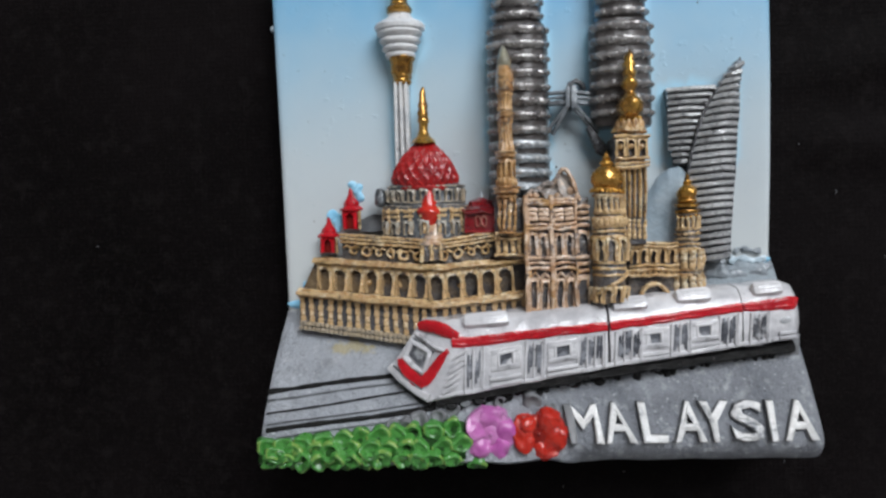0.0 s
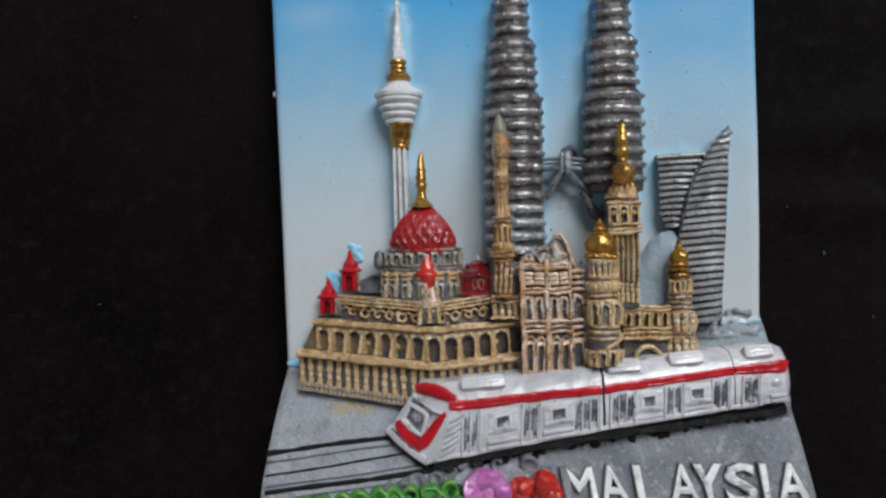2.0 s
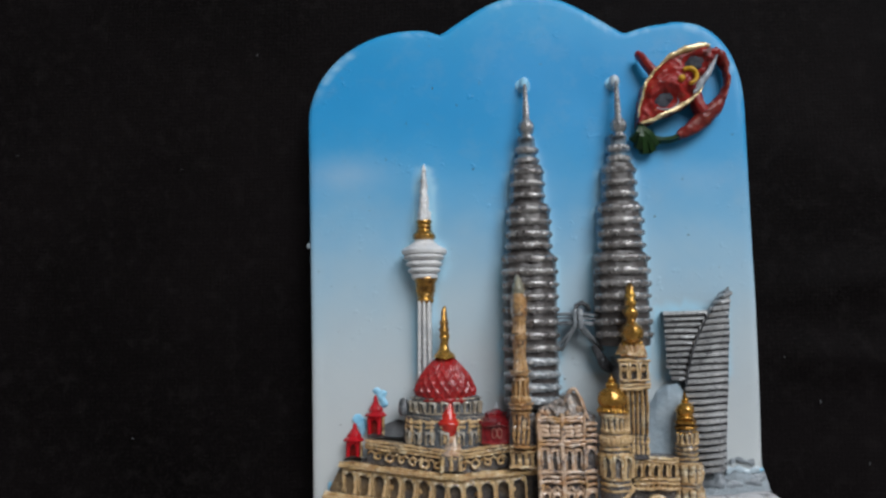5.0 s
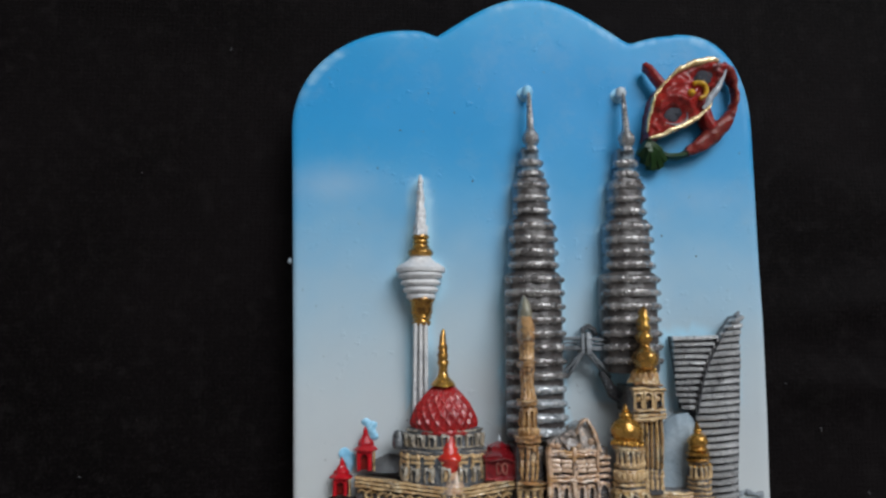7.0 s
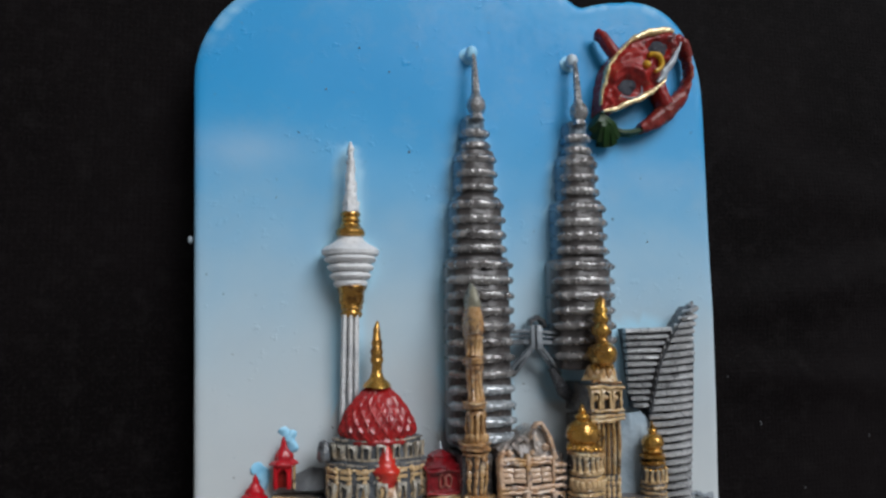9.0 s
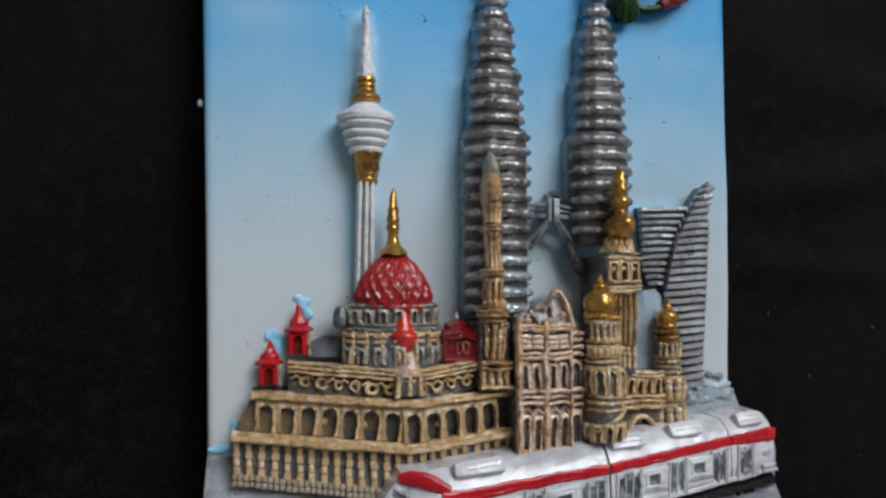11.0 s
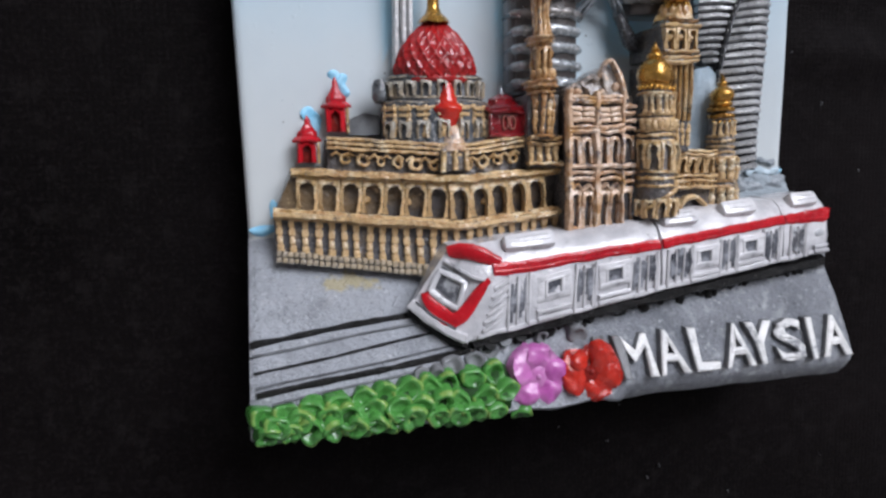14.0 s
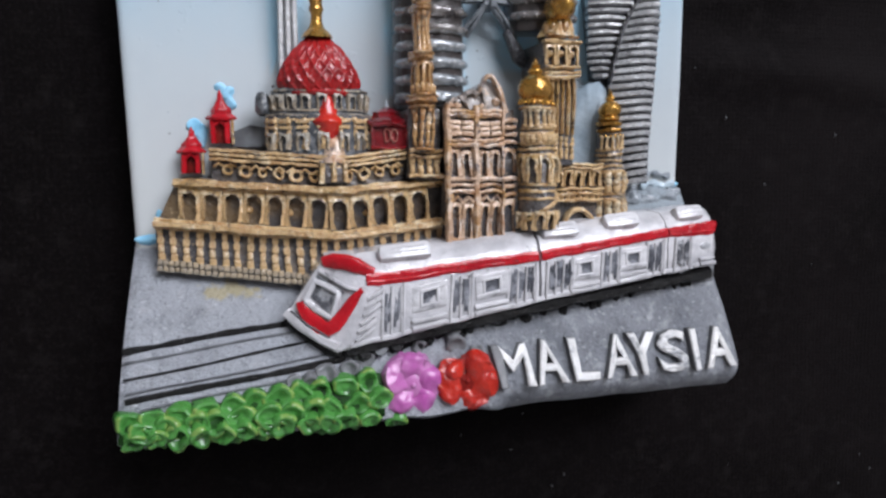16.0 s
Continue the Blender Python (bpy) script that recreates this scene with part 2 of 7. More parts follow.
SCREEN = paint("windscreen_paint", (0.50, 0.51, 0.53), (0.30, 0.31, 0.33), 0.8, 300, 0.25, metal=0.2, bump=0.8, coat=0.6, grime=(0.06, 0.062, 0.075), grime_at=(0.46, 0.52), deep=0.0003)
DARK_GLASS = paint("dark_window_paint", (0.05, 0.053, 0.065), (0.30, 0.31, 0.34), 0.9, 500, 0.3, bump=0.8, edge=(0.5, 0.62), deep=0.0003)


def street_material():
    m, n, l, p = nodes_of("street_grey_paint")
    big, mid, small = noise_at(n, l, 160, 4), noise_at(n, l, 700, 4), noise_at(n, l, 3500, 3)
    tone = mix(n, l, ramp(n, l, big.outputs["Fac"], 0.4, 0.65), (0.29, 0.304, 0.335), (0.20, 0.213, 0.24))
    # the base grey turns paler on the side of the rails
    side, where = n.new("ShaderNodeTexCoord"), n.new("ShaderNodeSeparateXYZ")
    l.new(side.outputs["Object"], where.inputs["Vector"])
    c = mix(n, l, ramp(n, l, where.outputs["X"], -0.012, 0.006, 0.6, 0.0), tone, (0.52, 0.545, 0.59))
    c = mix(n, l, ramp(n, l, mid.outputs["Fac"], 0.56, 0.72, 0, 0.8), c, (0.52, 0.535, 0.56))
    c = mix(n, l, ramp(n, l, small.outputs["Fac"], 0.61, 0.70, 0, 0.55), c, (0.08, 0.08, 0.086))
    stain = noise_at(n, l, 330, 5, 0.65)
    c = mix(n, l, ramp(n, l, stain.outputs["Fac"], 0.5, 0.68, 0, 0.45), c, (0.13, 0.137, 0.15))
    flecks = noise_at(n, l, 2300, 3, 0.6)
    c = mix(n, l, ramp(n, l, flecks.outputs["Fac"], 0.63, 0.70, 0, 0.7), c, (0.70, 0.72, 0.75))
    streak = noise_at(n, l, 240, 5, 0.75)
    c = mix(n, l, ramp(n, l, streak.outputs["Fac"], 0.57, 0.72, 0, 0.55), c, (0.50, 0.53, 0.57))
    # pale bluish paint was dragged over the corner behind the carriages
    corner = n.new("ShaderNodeVectorMath")
    corner.operation = "MULTIPLY_ADD"
    corner.inputs[1].default_value, corner.inputs[2].default_value = (130, 170, 0), (-130 * 0.0262, 170 * 0.0232, 0)
    l.new(side.outputs["Object"], corner.inputs[0])
    reach = n.new("ShaderNodeVectorMath")
    reach.operation = "LENGTH"
    l.new(corner.outputs["Vector"], reach.inputs[0])
    patchy = n.new("ShaderNodeMath")
    patchy.operation = "MULTIPLY_ADD"
    patchy.inputs[1].default_value = 1.6
    l.new(stain.outputs["Fac"], patchy.inputs[0])
    l.new(reach.outputs["Value"], patchy.inputs[2])
    c = mix(n, l, ramp(n, l, patchy.outputs["Value"], 1.2, 1.75, 0.75, 0.0), c, (0.42, 0.49, 0.54))
    # a smear of spilt yellow paint in front of the palace
    tc, sep = n.new("ShaderNodeTexCoord"), n.new("ShaderNodeVectorMath")
    sep.operation = "MULTIPLY_ADD"
    sep.inputs[1].default_value, sep.inputs[2].default_value = (300, 1050, 0), (300 * 0.0200, 1050 * 0.0292, 0)
    l.new(tc.outputs["Object"], sep.inputs[0])
    length = n.new("ShaderNodeVectorMath")
    length.operation = "LENGTH"
    l.new(sep.outputs["Vector"], length.inputs[0])
    add = n.new("ShaderNodeMath")
    add.operation = "MULTIPLY_ADD"
    add.inputs[1].default_value = 3.6
    l.new(mid.outputs["Fac"], add.inputs[0])
    l.new(length.outputs["Value"], add.inputs[2])
    c = mix(n, l, ramp(n, l, add.outputs["Value"], 2.2, 2.7, 0.75, 0.0), c, (0.50, 0.42, 0.22))
    # brown wash that ran down from under the carriages
    tc, far = n.new("ShaderNodeTexCoord"), n.new("ShaderNodeVectorMath")
    far.operation = "MULTIPLY_ADD"
    far.inputs[1].default_value, far.inputs[2].default_value = (105, 720, 0), (-105 * 0.0195, 720 * 0.0302 - 0.0195 * 75, 0)
    l.new(tc.outputs["Object"], far.inputs[0])
    out = n.new("ShaderNodeVectorMath")
    out.operation = "LENGTH"
    l.new(far.outputs["Vector"], out.inputs[0])
    blot = n.new("ShaderNodeMath")
    blot.operation = "MULTIPLY_ADD"
    blot.inputs[1].default_value = 2.4
    l.new(mid.outputs["Fac"], blot.inputs[0])
    l.new(out.outputs["Value"], blot.inputs[2])
    c = mix(n, l, ramp(n, l, blot.outputs["Value"], 1.5, 2.4, 0.6, 0.0), c, (0.10, 0.085, 0.065))
    l.new(c, p.inputs["Base Color"])
    p.inputs["Roughness"].default_value = 0.36
    p.inputs["Coat Weight"].default_value, p.inputs["Coat Roughness"].default_value = 0.45, 0.25
    b = n.new("ShaderNodeBump")
    b.inputs["Strength"].default_value, b.inputs["Distance"].default_value = 1.0, 0.0007
    grit = noise_at(n, l, 1100, 5, 0.72)
    l.new(grit.outputs["Fac"], b.inputs["Height"])
    l.new(b.outputs["Normal"], p.inputs["Normal"])
    l.new(b.outputs["Normal"], p.inputs["Coat Normal"])
    return m


def sky_paint():
    """Airbrushed sky: blue above, fading to greyish white, with a paler haze along raised outlines and a soft cloud."""
    m, n, l, p = nodes_of("airbrushed_sky_paint")
    tc, sep = n.new("ShaderNodeTexCoord"), n.new("ShaderNodeSeparateXYZ")
    l.new(tc.outputs["Object"], sep.inputs["Vector"])
    soft, speck = noise_at(n, l, 90, 3), noise_at(n, l, 1300, 2)
    wob = n.new("ShaderNodeMath")
    wob.operation = "MULTIPLY_ADD"
    wob.inputs[1].default_value = 0.010
    l.new(soft.outputs["Fac"], wob.inputs[0])
    l.new(sep.outputs["Y"], wob.inputs[2])
    cr = n.new("ShaderNodeValToRGB")
    cr.color_ramp.interpolation = "B_SPLINE"
    l.new(ramp(n, l, wob.outputs["Value"], -0.025, 0.055), cr.inputs["Fac"])
    stops = [(0.0, (0.58, 0.585, 0.565)), (0.28, (0.525, 0.58, 0.61)), (0.42, (0.41, 0.56, 0.65)), (0.55, (0.15, 0.425, 0.67)),
             (0.66, (0.022, 0.325, 0.66)), (0.80, (0.012, 0.28, 0.62)), (0.92, (0.03, 0.36, 0.68)), (1.0, (0.08, 0.42, 0.70))]
    while len(cr.color_ramp.elements) < len(stops):
        cr.color_ramp.elements.new(0.5)
    for e, (at, col) in zip(cr.color_ramp.elements, stops):
        e.position, e.color = at, (*col, 1)
    halo = n.new("ShaderNodeAttribute")
    halo.attribute_name = "overspray"
    c = mix(n, l, ramp(n, l, halo.outputs["Fac"], 0, 1, 0, 0.95), cr.outputs["Color"], (0.40, 0.68, 0.84))
    cloud = n.new("ShaderNodeAttribute")
    cloud.attribute_name = "cloud"
    c = mix(n, l, ramp(n, l, cloud.outputs["Fac"], 0, 1, 0, 0.34), c, (0.50, 0.62, 0.72))
    smudge = noise_at(n, l, 240, 5, 0.65)
    c = mix(n, l, ramp(n, l, smudge.outputs["Fac"], 0.5, 0.75, 0, 0.12), c, (0.40, 0.46, 0.52))
    c = mix(n, l, ramp(n, l, speck.outputs["Fac"], 0.72, 0.78, 0, 0.35), c, (0.12, 0.2, 0.28))
    l.new(c, p.inputs["Base Color"])
    l.new(ramp(n, l, speck.outputs["Fac"], 0.3, 0.7, 0.34, 0.46), p.inputs["Roughness"])
    p.inputs["Specular IOR Level"].default_value = 0.3
    b = n.new("ShaderNodeBump")
    b.inputs["Strength"].default_value, b.inputs["Distance"].default_value = 0.5, 0.00021
    fine, broad = noise_at(n, l, 1000, 3), noise_at(n, l, 130, 2)
    # grains of dried paint, thicker in some places than in others
    lumps = ramp(n, l, fine.outputs["Fac"], 0.60, 0.80, 0.0, 0.7)
    height = n.new("ShaderNodeMath")
    height.operation = "MULTIPLY"
    l.new(lumps, height.inputs[0])
    l.new(ramp(n, l, broad.outputs["Fac"], 0.47, 0.68), height.inputs[1])
    l.new(height.outputs["Value"], b.inputs["Height"])
    l.new(b.outputs["Normal"], p.inputs["Normal"])
    return m


def cloth_material():
    m, n, l, p = nodes_of("black_cotton_cloth")
    big, thread = noise_at(n, l, 25, 4), noise_at(n, l, 2600, 2)
    c = mix(n, l, ramp(n, l, big.outputs["Fac"], 0.35, 0.7), (0.0022, 0.0016, 0.0017), (0.0060, 0.0045, 0.0047))
    c = mix(n, l, ramp(n, l, thread.outputs["Fac"], 0.5, 0.8, 0, 0.9), c, (0.012, 0.0095, 0.0098))
    nap = noise_at(n, l, 420, 4, 0.65)
    c = mix(n, l, ramp(n, l, nap.outputs["Fac"], 0.52, 0.72, 0, 0.6), c, (0.0125, 0.0105, 0.0105))
    l.new(c, p.inputs["Base Color"])
    p.inputs["Roughness"].default_value = 0.62
    p.inputs["Specular IOR Level"].default_value = 0.04
    wave = [n.new("ShaderNodeTexWave") for _ in range(2)]
    tc = n.new("ShaderNodeTexCoord")
    for w, d in zip(wave, ("X", "Y")):
        w.bands_direction = d
        w.inputs["Scale"].default_value, w.inputs["Distortion"].default_value, w.inputs["Detail Scale"].default_value = 520, 6.0, 8
        l.new(tc.outputs["Object"], w.inputs["Vector"])
    add = n.new("ShaderNodeMath")
    l.new(wave[0].outputs["Fac"], add.inputs[0])
    l.new(wave[1].outputs["Fac"], add.inputs[1])
    b = n.new("ShaderNodeBump")
    b.inputs["Strength"].default_value, b.inputs["Distance"].default_value = 0.22, 0.0003
    l.new(add.outputs["Value"], b.inputs["Height"])
    l.new(b.outputs["Normal"], p.inputs["Normal"])
    return m


STREET, SKY, CLOTH = street_material(), sky_paint(), cloth_material()
WALL = paint("white_wall_paint", (0.72, 0.715, 0.71), (0.66, 0.655, 0.65), 0.5, 3, 0.7, bump=0.1)
FLOOR = paint("brown_floor", (0.22, 0.15, 0.10), (0.15, 0.10, 0.06), 0.6, 6, 0.5, bump=0.1)


# ---- mesh tools ----
def rough(bm, amp=0.05, freq=1.2, seed=0.0):
    """The unevenness of hand-cast resin."""
    for v in bm.verts:
        v.co += noise.noise_vector(v.co * freq + Vector((seed, 0, 0))) * amp


def mesh_of(name, bm, material, sharp=38):
    bmesh.ops.recalc_face_normals(bm, faces=bm.faces)
    me = bpy.data.meshes.new(name)
    bm.to_mesh(me)
    bm.free()
    me.transform(Matrix.Scale(MM, 4))
    for mat in material if isinstance(material, (list, tuple)) else [material]:
        me.materials.append(mat)
    me.polygons.foreach_set("use_smooth", [True] * len(me.polygons))
    me.set_sharp_from_angle(angle=radians(sharp))
    return me


def part(name, bm, material, parent, label="", sharp=38):
    """One mesh object under a thing or under a part."""
    ob = new(name, mesh_of(name, bm, material, sharp))
    ob.parent = parent
    return tagged(ob, label)


def piece(name, me, parent, at, turn=0.0, scale=(1, 1, 1), tilt=0.0, lean=0.0, label=""):
    ob = new(name, me)
    ob.parent = parent
    ob.matrix_basis = Matrix.LocRotScale(Vector(at) * MM, Euler((radians(tilt), radians(lean), radians(turn))), Vector(scale))
    return tagged(ob, label)


def box(bm, x0, x1, y0, y1, z0, z1, bevel=0.12):
    made = bmesh.ops.create_cube(bm, size=1)["verts"]
    for v in made:
        v.co = Vector((x0 + (v.co.x + 0.5) * (x1 - x0), y0 + (v.co.y + 0.5) * (y1 - y0), z0 + (v.co.z + 0.5) * (z1 - z0)))
    if bevel:
        edges = {e for v in made for e in v.link_edges}
        bmesh.ops.bevel(bm, geom=list(edges), offset=min(bevel, abs(x1 - x0) * 0.4, abs(y1 - y0) * 0.4, abs(z1 - z0) * 0.4), segments=2, affect="EDGES", profile=0.6)


def lathe(bm, profile, cx, cz, sx=1.0, sz=1.0, n=28, lobes=0, depth=0.0):
    """A turned form standing along y: profile of (radius, y)."""
    rings = []
    for r, y in profile:
        ring = []
        for i in range(n):
            a = 2 * math.pi * i / n
            k = r * (1 + depth * math.cos(lobes * a)) if lobes else r
            ring.append(bm.verts.new((cx + sx * k * math.cos(a), y, cz + sz * k * math.sin(a))))
        rings.append(ring)
    for a, b in zip(rings, rings[1:]):
        for i in range(n):
            bm.faces.new((a[i], a[(i + 1) % n], b[(i + 1) % n], b[i]))
    bm.faces.new(rings[0])
    bm.faces.new(rings[-1][::-1])


def sweep(bm, pts, w, h, n=8, power=0.6, ends=1.0):
    """A rounded bar along pts; w across (in the picture of the relief), h out of it; ends below 1 taper it."""
    pts = [Vector(p) for p in pts]
    rings = []
    for i, p in enumerate(pts):
        t = (pts[min(i + 1, len(pts) - 1)] - pts[max(i - 1, 0)]).normalized()
        side = Vector((0, 0, 1)).cross(t).normalized()
        up = t.cross(side).normalized()
        k = i / (len(pts) - 1)
        s = ends + (1 - ends) * math.sin(math.pi * k) if ends < 1 else 1.0
        ww = (w(k) if callable(w) else w) * s
        ring = []
        for j in range(n):
            a = 2 * math.pi * (j + 0.5) / n
            ca, sa = math.cos(a), math.sin(a)
            ring.append(bm.verts.new(p + side * (0.5 * ww * math.copysign(abs(ca) ** power, ca)) + up * (0.5 * h * s * math.copysign(abs(sa) ** power, sa))))
        rings.append(ring)
    for a, b in zip(rings, rings[1:]):
        for j in range(n):
            bm.faces.new((a[j], a[(j + 1) % n], b[(j + 1) % n], b[j]))
    bm.faces.new(rings[0])
    bm.faces.new(rings[-1][::-1])


def along(path, n):
    """n + 1 points evenly spread in x over a path of (x, y, z) knots."""
    xs = [p[0] for p in path]
    return [(x, np.interp(x, xs, [p[1] for p in path]), np.interp(x, xs, [p[2] for p in path])) for x in np.linspace(xs[0], xs[-1], n + 1)]


def shift(path, dy=0.0, dz=0.0):
    return [(x, y + dy, z + dz) for x, y, z in path]


def prism(bm, top, bottom, back, inset=0.0):
    """A block of the relief: its front runs between two paths, its back lies flat at the height back."""
    rows = [[bm.verts.new((x, y, z)) for x, y, z in path] for path in (top, bottom)]
    rear = [[bm.verts.new((x, y + d, back)) for x, y, z in path] for path, d in ((top, inset), (bottom, 0))]
    for i in range(len(top) - 1):
        bm.faces.new((rows[0][i], rows[0][i + 1], rows[1][i + 1], rows[1][i]))
        bm.faces.new((rear[0][i], rear[0][i + 1], rows[0][i + 1], rows[0][i]))
        bm.faces.new((rows[1][i], rows[1][i + 1], rear[1][i + 1], rear[1][i]))
    for i in (0, -1):
        bm.faces.new((rows[0][i], rows[1][i], rear[1][i], rear[0][i]))


def arch_bm(w, h, d, post, pointed=0.0, n=8, flare=0.0):
    """One bay of an arcade, centred on its foot: two posts and the wall over the arch."""
    bm = bmesh.new()
    r = w / 2 - post
    spring = h - r * (1.05 + pointed) - 0.12 * h
    inner = [(-r * (1 - flare), 0), (-r, spring * 0.4), (-r, spring * 0.75), (-r, spring)] + [(-r * math.cos(math.pi * k / n), spring + r * (1 + pointed) * math.sin(math.pi * k / n) ** (1 - 0.25 * bool(pointed))) for k in range(1, n)] + [(r, spring), (r, spring * 0.75), (r, spring * 0.4), (r * (1 - flare), 0)]
    outer = [(-w / 2, 0), (-w / 2, spring * 0.4), (-w / 2, spring * 0.75), (-w / 2, spring)] + [(-w / 2 + w * (k - 1) / (n - 2), h) for k in range(1, n)] + [(w / 2, spring), (w / 2, spring * 0.75), (w / 2, spring * 0.4), (w / 2, 0)]
    rows = [[bm.verts.new((x, y, z)) for x, y in path] for path, z in ((outer, 0), (outer, d * 0.8), (inner, d), (inner, 0))]
    for a, b in zip(rows, rows[1:]):
        for i in range(len(a) - 1):
            bm.faces.new((a[i], a[i + 1], b[i + 1], b[i]))
    rough(bm, 0.13, 1.5, w + h)
    return bm


def beads_bm(h, r, count, flat=0.8):
    """A short column of stacked beads, standing along y from its foot."""
    bm = bmesh.new()
    prof = [(r * 0.5, 0)]
    for i in range(count):
        y = h * i / count
        prof += [(r * 0.86, y + 0.1 * h / count), (r, y + 0.5 * h / count), (r * 0.9, y + 0.86 * h / count), (r * 0.68, y + h / count)]
    lathe(bm, prof, 0, 0, 1, flat, n=10)
    rough(bm, 0.10, 1.7, h)
    return bm


def pillar_bm(h, r, flat=0.9):
    bm = bmesh.new()
    lathe(bm, [(r * 1.25, 0), (r * 1.25, 0.1 * h), (r * 0.85, 0.16 * h), (r * 0.8, 0.5 * h), (r * 0.85, 0.82 * h), (r * 1.3, 0.9 * h), (r * 1.3, h)], 0, 0, 1, flat, n=10)
    return bm


# ---- room ----
def setting(name, bm, material, label):
    ob = new(name, mesh_of(name, bm, material))
    return tagged(ob, label, name.split("_")[0], kind="structure")


def slab(name, x0, x1, y0, y1, z0, z1, material, label):
    bm = bmesh.new()
    box(bm, x0 * 1000, x1 * 1000, y0 * 1000, y1 * 1000, z0 * 1000, z1 * 1000, 0)
    return setting(name, bm, material, label)


slab("floor", -1.7, 1.7, -1.7, 1.7, -0.12, -0.008, FLOOR, "plain brown floor under the black cloth")
slab("ceiling", -1.7, 1.7, -1.7, 1.7, 2.4, 2.5, WALL, "plain white ceiling of the room")
slab("wall_west", -1.7, -1.5, -1.5, 1.0, -0.008, 2.4, WALL, "plain white wall closing the room")
slab("wall_east", 1.5, 1.7, -1.5, 1.0, -0.008, 2.4, WALL, "plain white wall closing the room")
slab("wall_south", -1.7, 1.7, -1.7, -1.5, -0.008, 2.4, WALL, "plain white wall closing the room")
bm = bmesh.new()
x0, x1, z0, z1 = (1000 * v for v in WINDOW)
box(bm, -1700, x0, 1000, 1200, -8, 2400, 0)
box(bm, x1, 1700, 1000, 1200, -8, 2400, 0)
box(bm, x0, x1, 1000, 1200, -8, z0, 0)
box(bm, x0, x1, 1000, 1200, z1, 2400, 0)
setting("wall_north", bm, WALL, "plain white wall with an open window letting daylight in")


def cloth():
    """The black cloth: flat under the magnet, with soft folds beside it."""
    bm = bmesh.new()
    n, half = 190, 420.0
    ticks = [math.copysign(abs(u) ** 1.9, u) * half for u in np.linspace(-1, 1, n)]
    grid = []
    for y in ticks:
        row = []
        for x in ticks:
            away = max(0.0, min(1.0, (math.hypot(x, y * 0.8) - 36) / 30))
            right = max(0.0, min(1.0, (x - 31) / 10))
            z = 0.9 * away * noise.noise(Vector((x * 0.012, y * 0.02, 3.1)))
            z += right * (1.0 * math.exp(-(((y - 3 - 0.18 * (x - 40)) / 3.2) ** 2)) + 0.9 * math.exp(-(((y + 6 + 0.1 * (x - 40)) / 2.6) ** 2)) + 0.7 * math.exp(-(((y - 22 + 0.25 * (x - 40)) / 3.6) ** 2)))
            z += right * 0.35 * noise.noise(Vector((x * 0.05, y * 0.16, 7.0)))
            z += away * 0.12 * noise.noise(Vector((x * 0.11, y * 0.11, 1.0)))
            row.append(bm.verts.new((x, y, z if away > 0 or right > 0 else 0.0)))
        grid.append(row)
    for a, b in zip(grid, grid[1:]):
        for i in range(n - 1):
            bm.faces.new((a[i], a[i + 1], b[i + 1], b[i]))
    rim = bmesh.ops.extrude_edge_only(bm, edges=[e for e in bm.edges if e.is_boundary])["geom"]
    for v in rim:
        if isinstance(v, bmesh.types.BMVert):
            v.co.z = -8.0
    ob = new("cloth", mesh_of("cloth", bm, CLOTH, 80))
    return tagged(ob, "plain black cotton cloth with soft folds, spread out flat", "cloth", kind="structure")


cloth()

# ---- the magnet ----
magnet = tagged(new("souvenir_magnet"), "painted resin souvenir magnet with city landmarks, lying on black cloth", "fridge magnet")
ZP = 6.5  # the height of the sky plate's face


def top_edge(x):
    """The scalloped upper edge of the plate: two shoulders and a taller middle lobe."""
    if x < -11.6:
        return 26 + 13.6 * max(0.0, 1 - abs((x + 14.3) / 15.4) ** 2.15) ** 0.48 if x < -14.3 else 39.6 - 0.7 * ((x + 14.3) / 2.7) ** 2
    if x < 14.2:
        return 38.4 + 6.0 * max(0.0, math.cos(math.pi / 2 * (x - 1.0) / 13.0)) ** 1.1
    return 39.5 - 1.3 * ((x - 20.5) / 6.3) ** 2 if x < 20.5 else 27 + 12.7 * max(0.0, 1 - ((x - 20.5) / 9.35) ** 2.6) ** 0.45


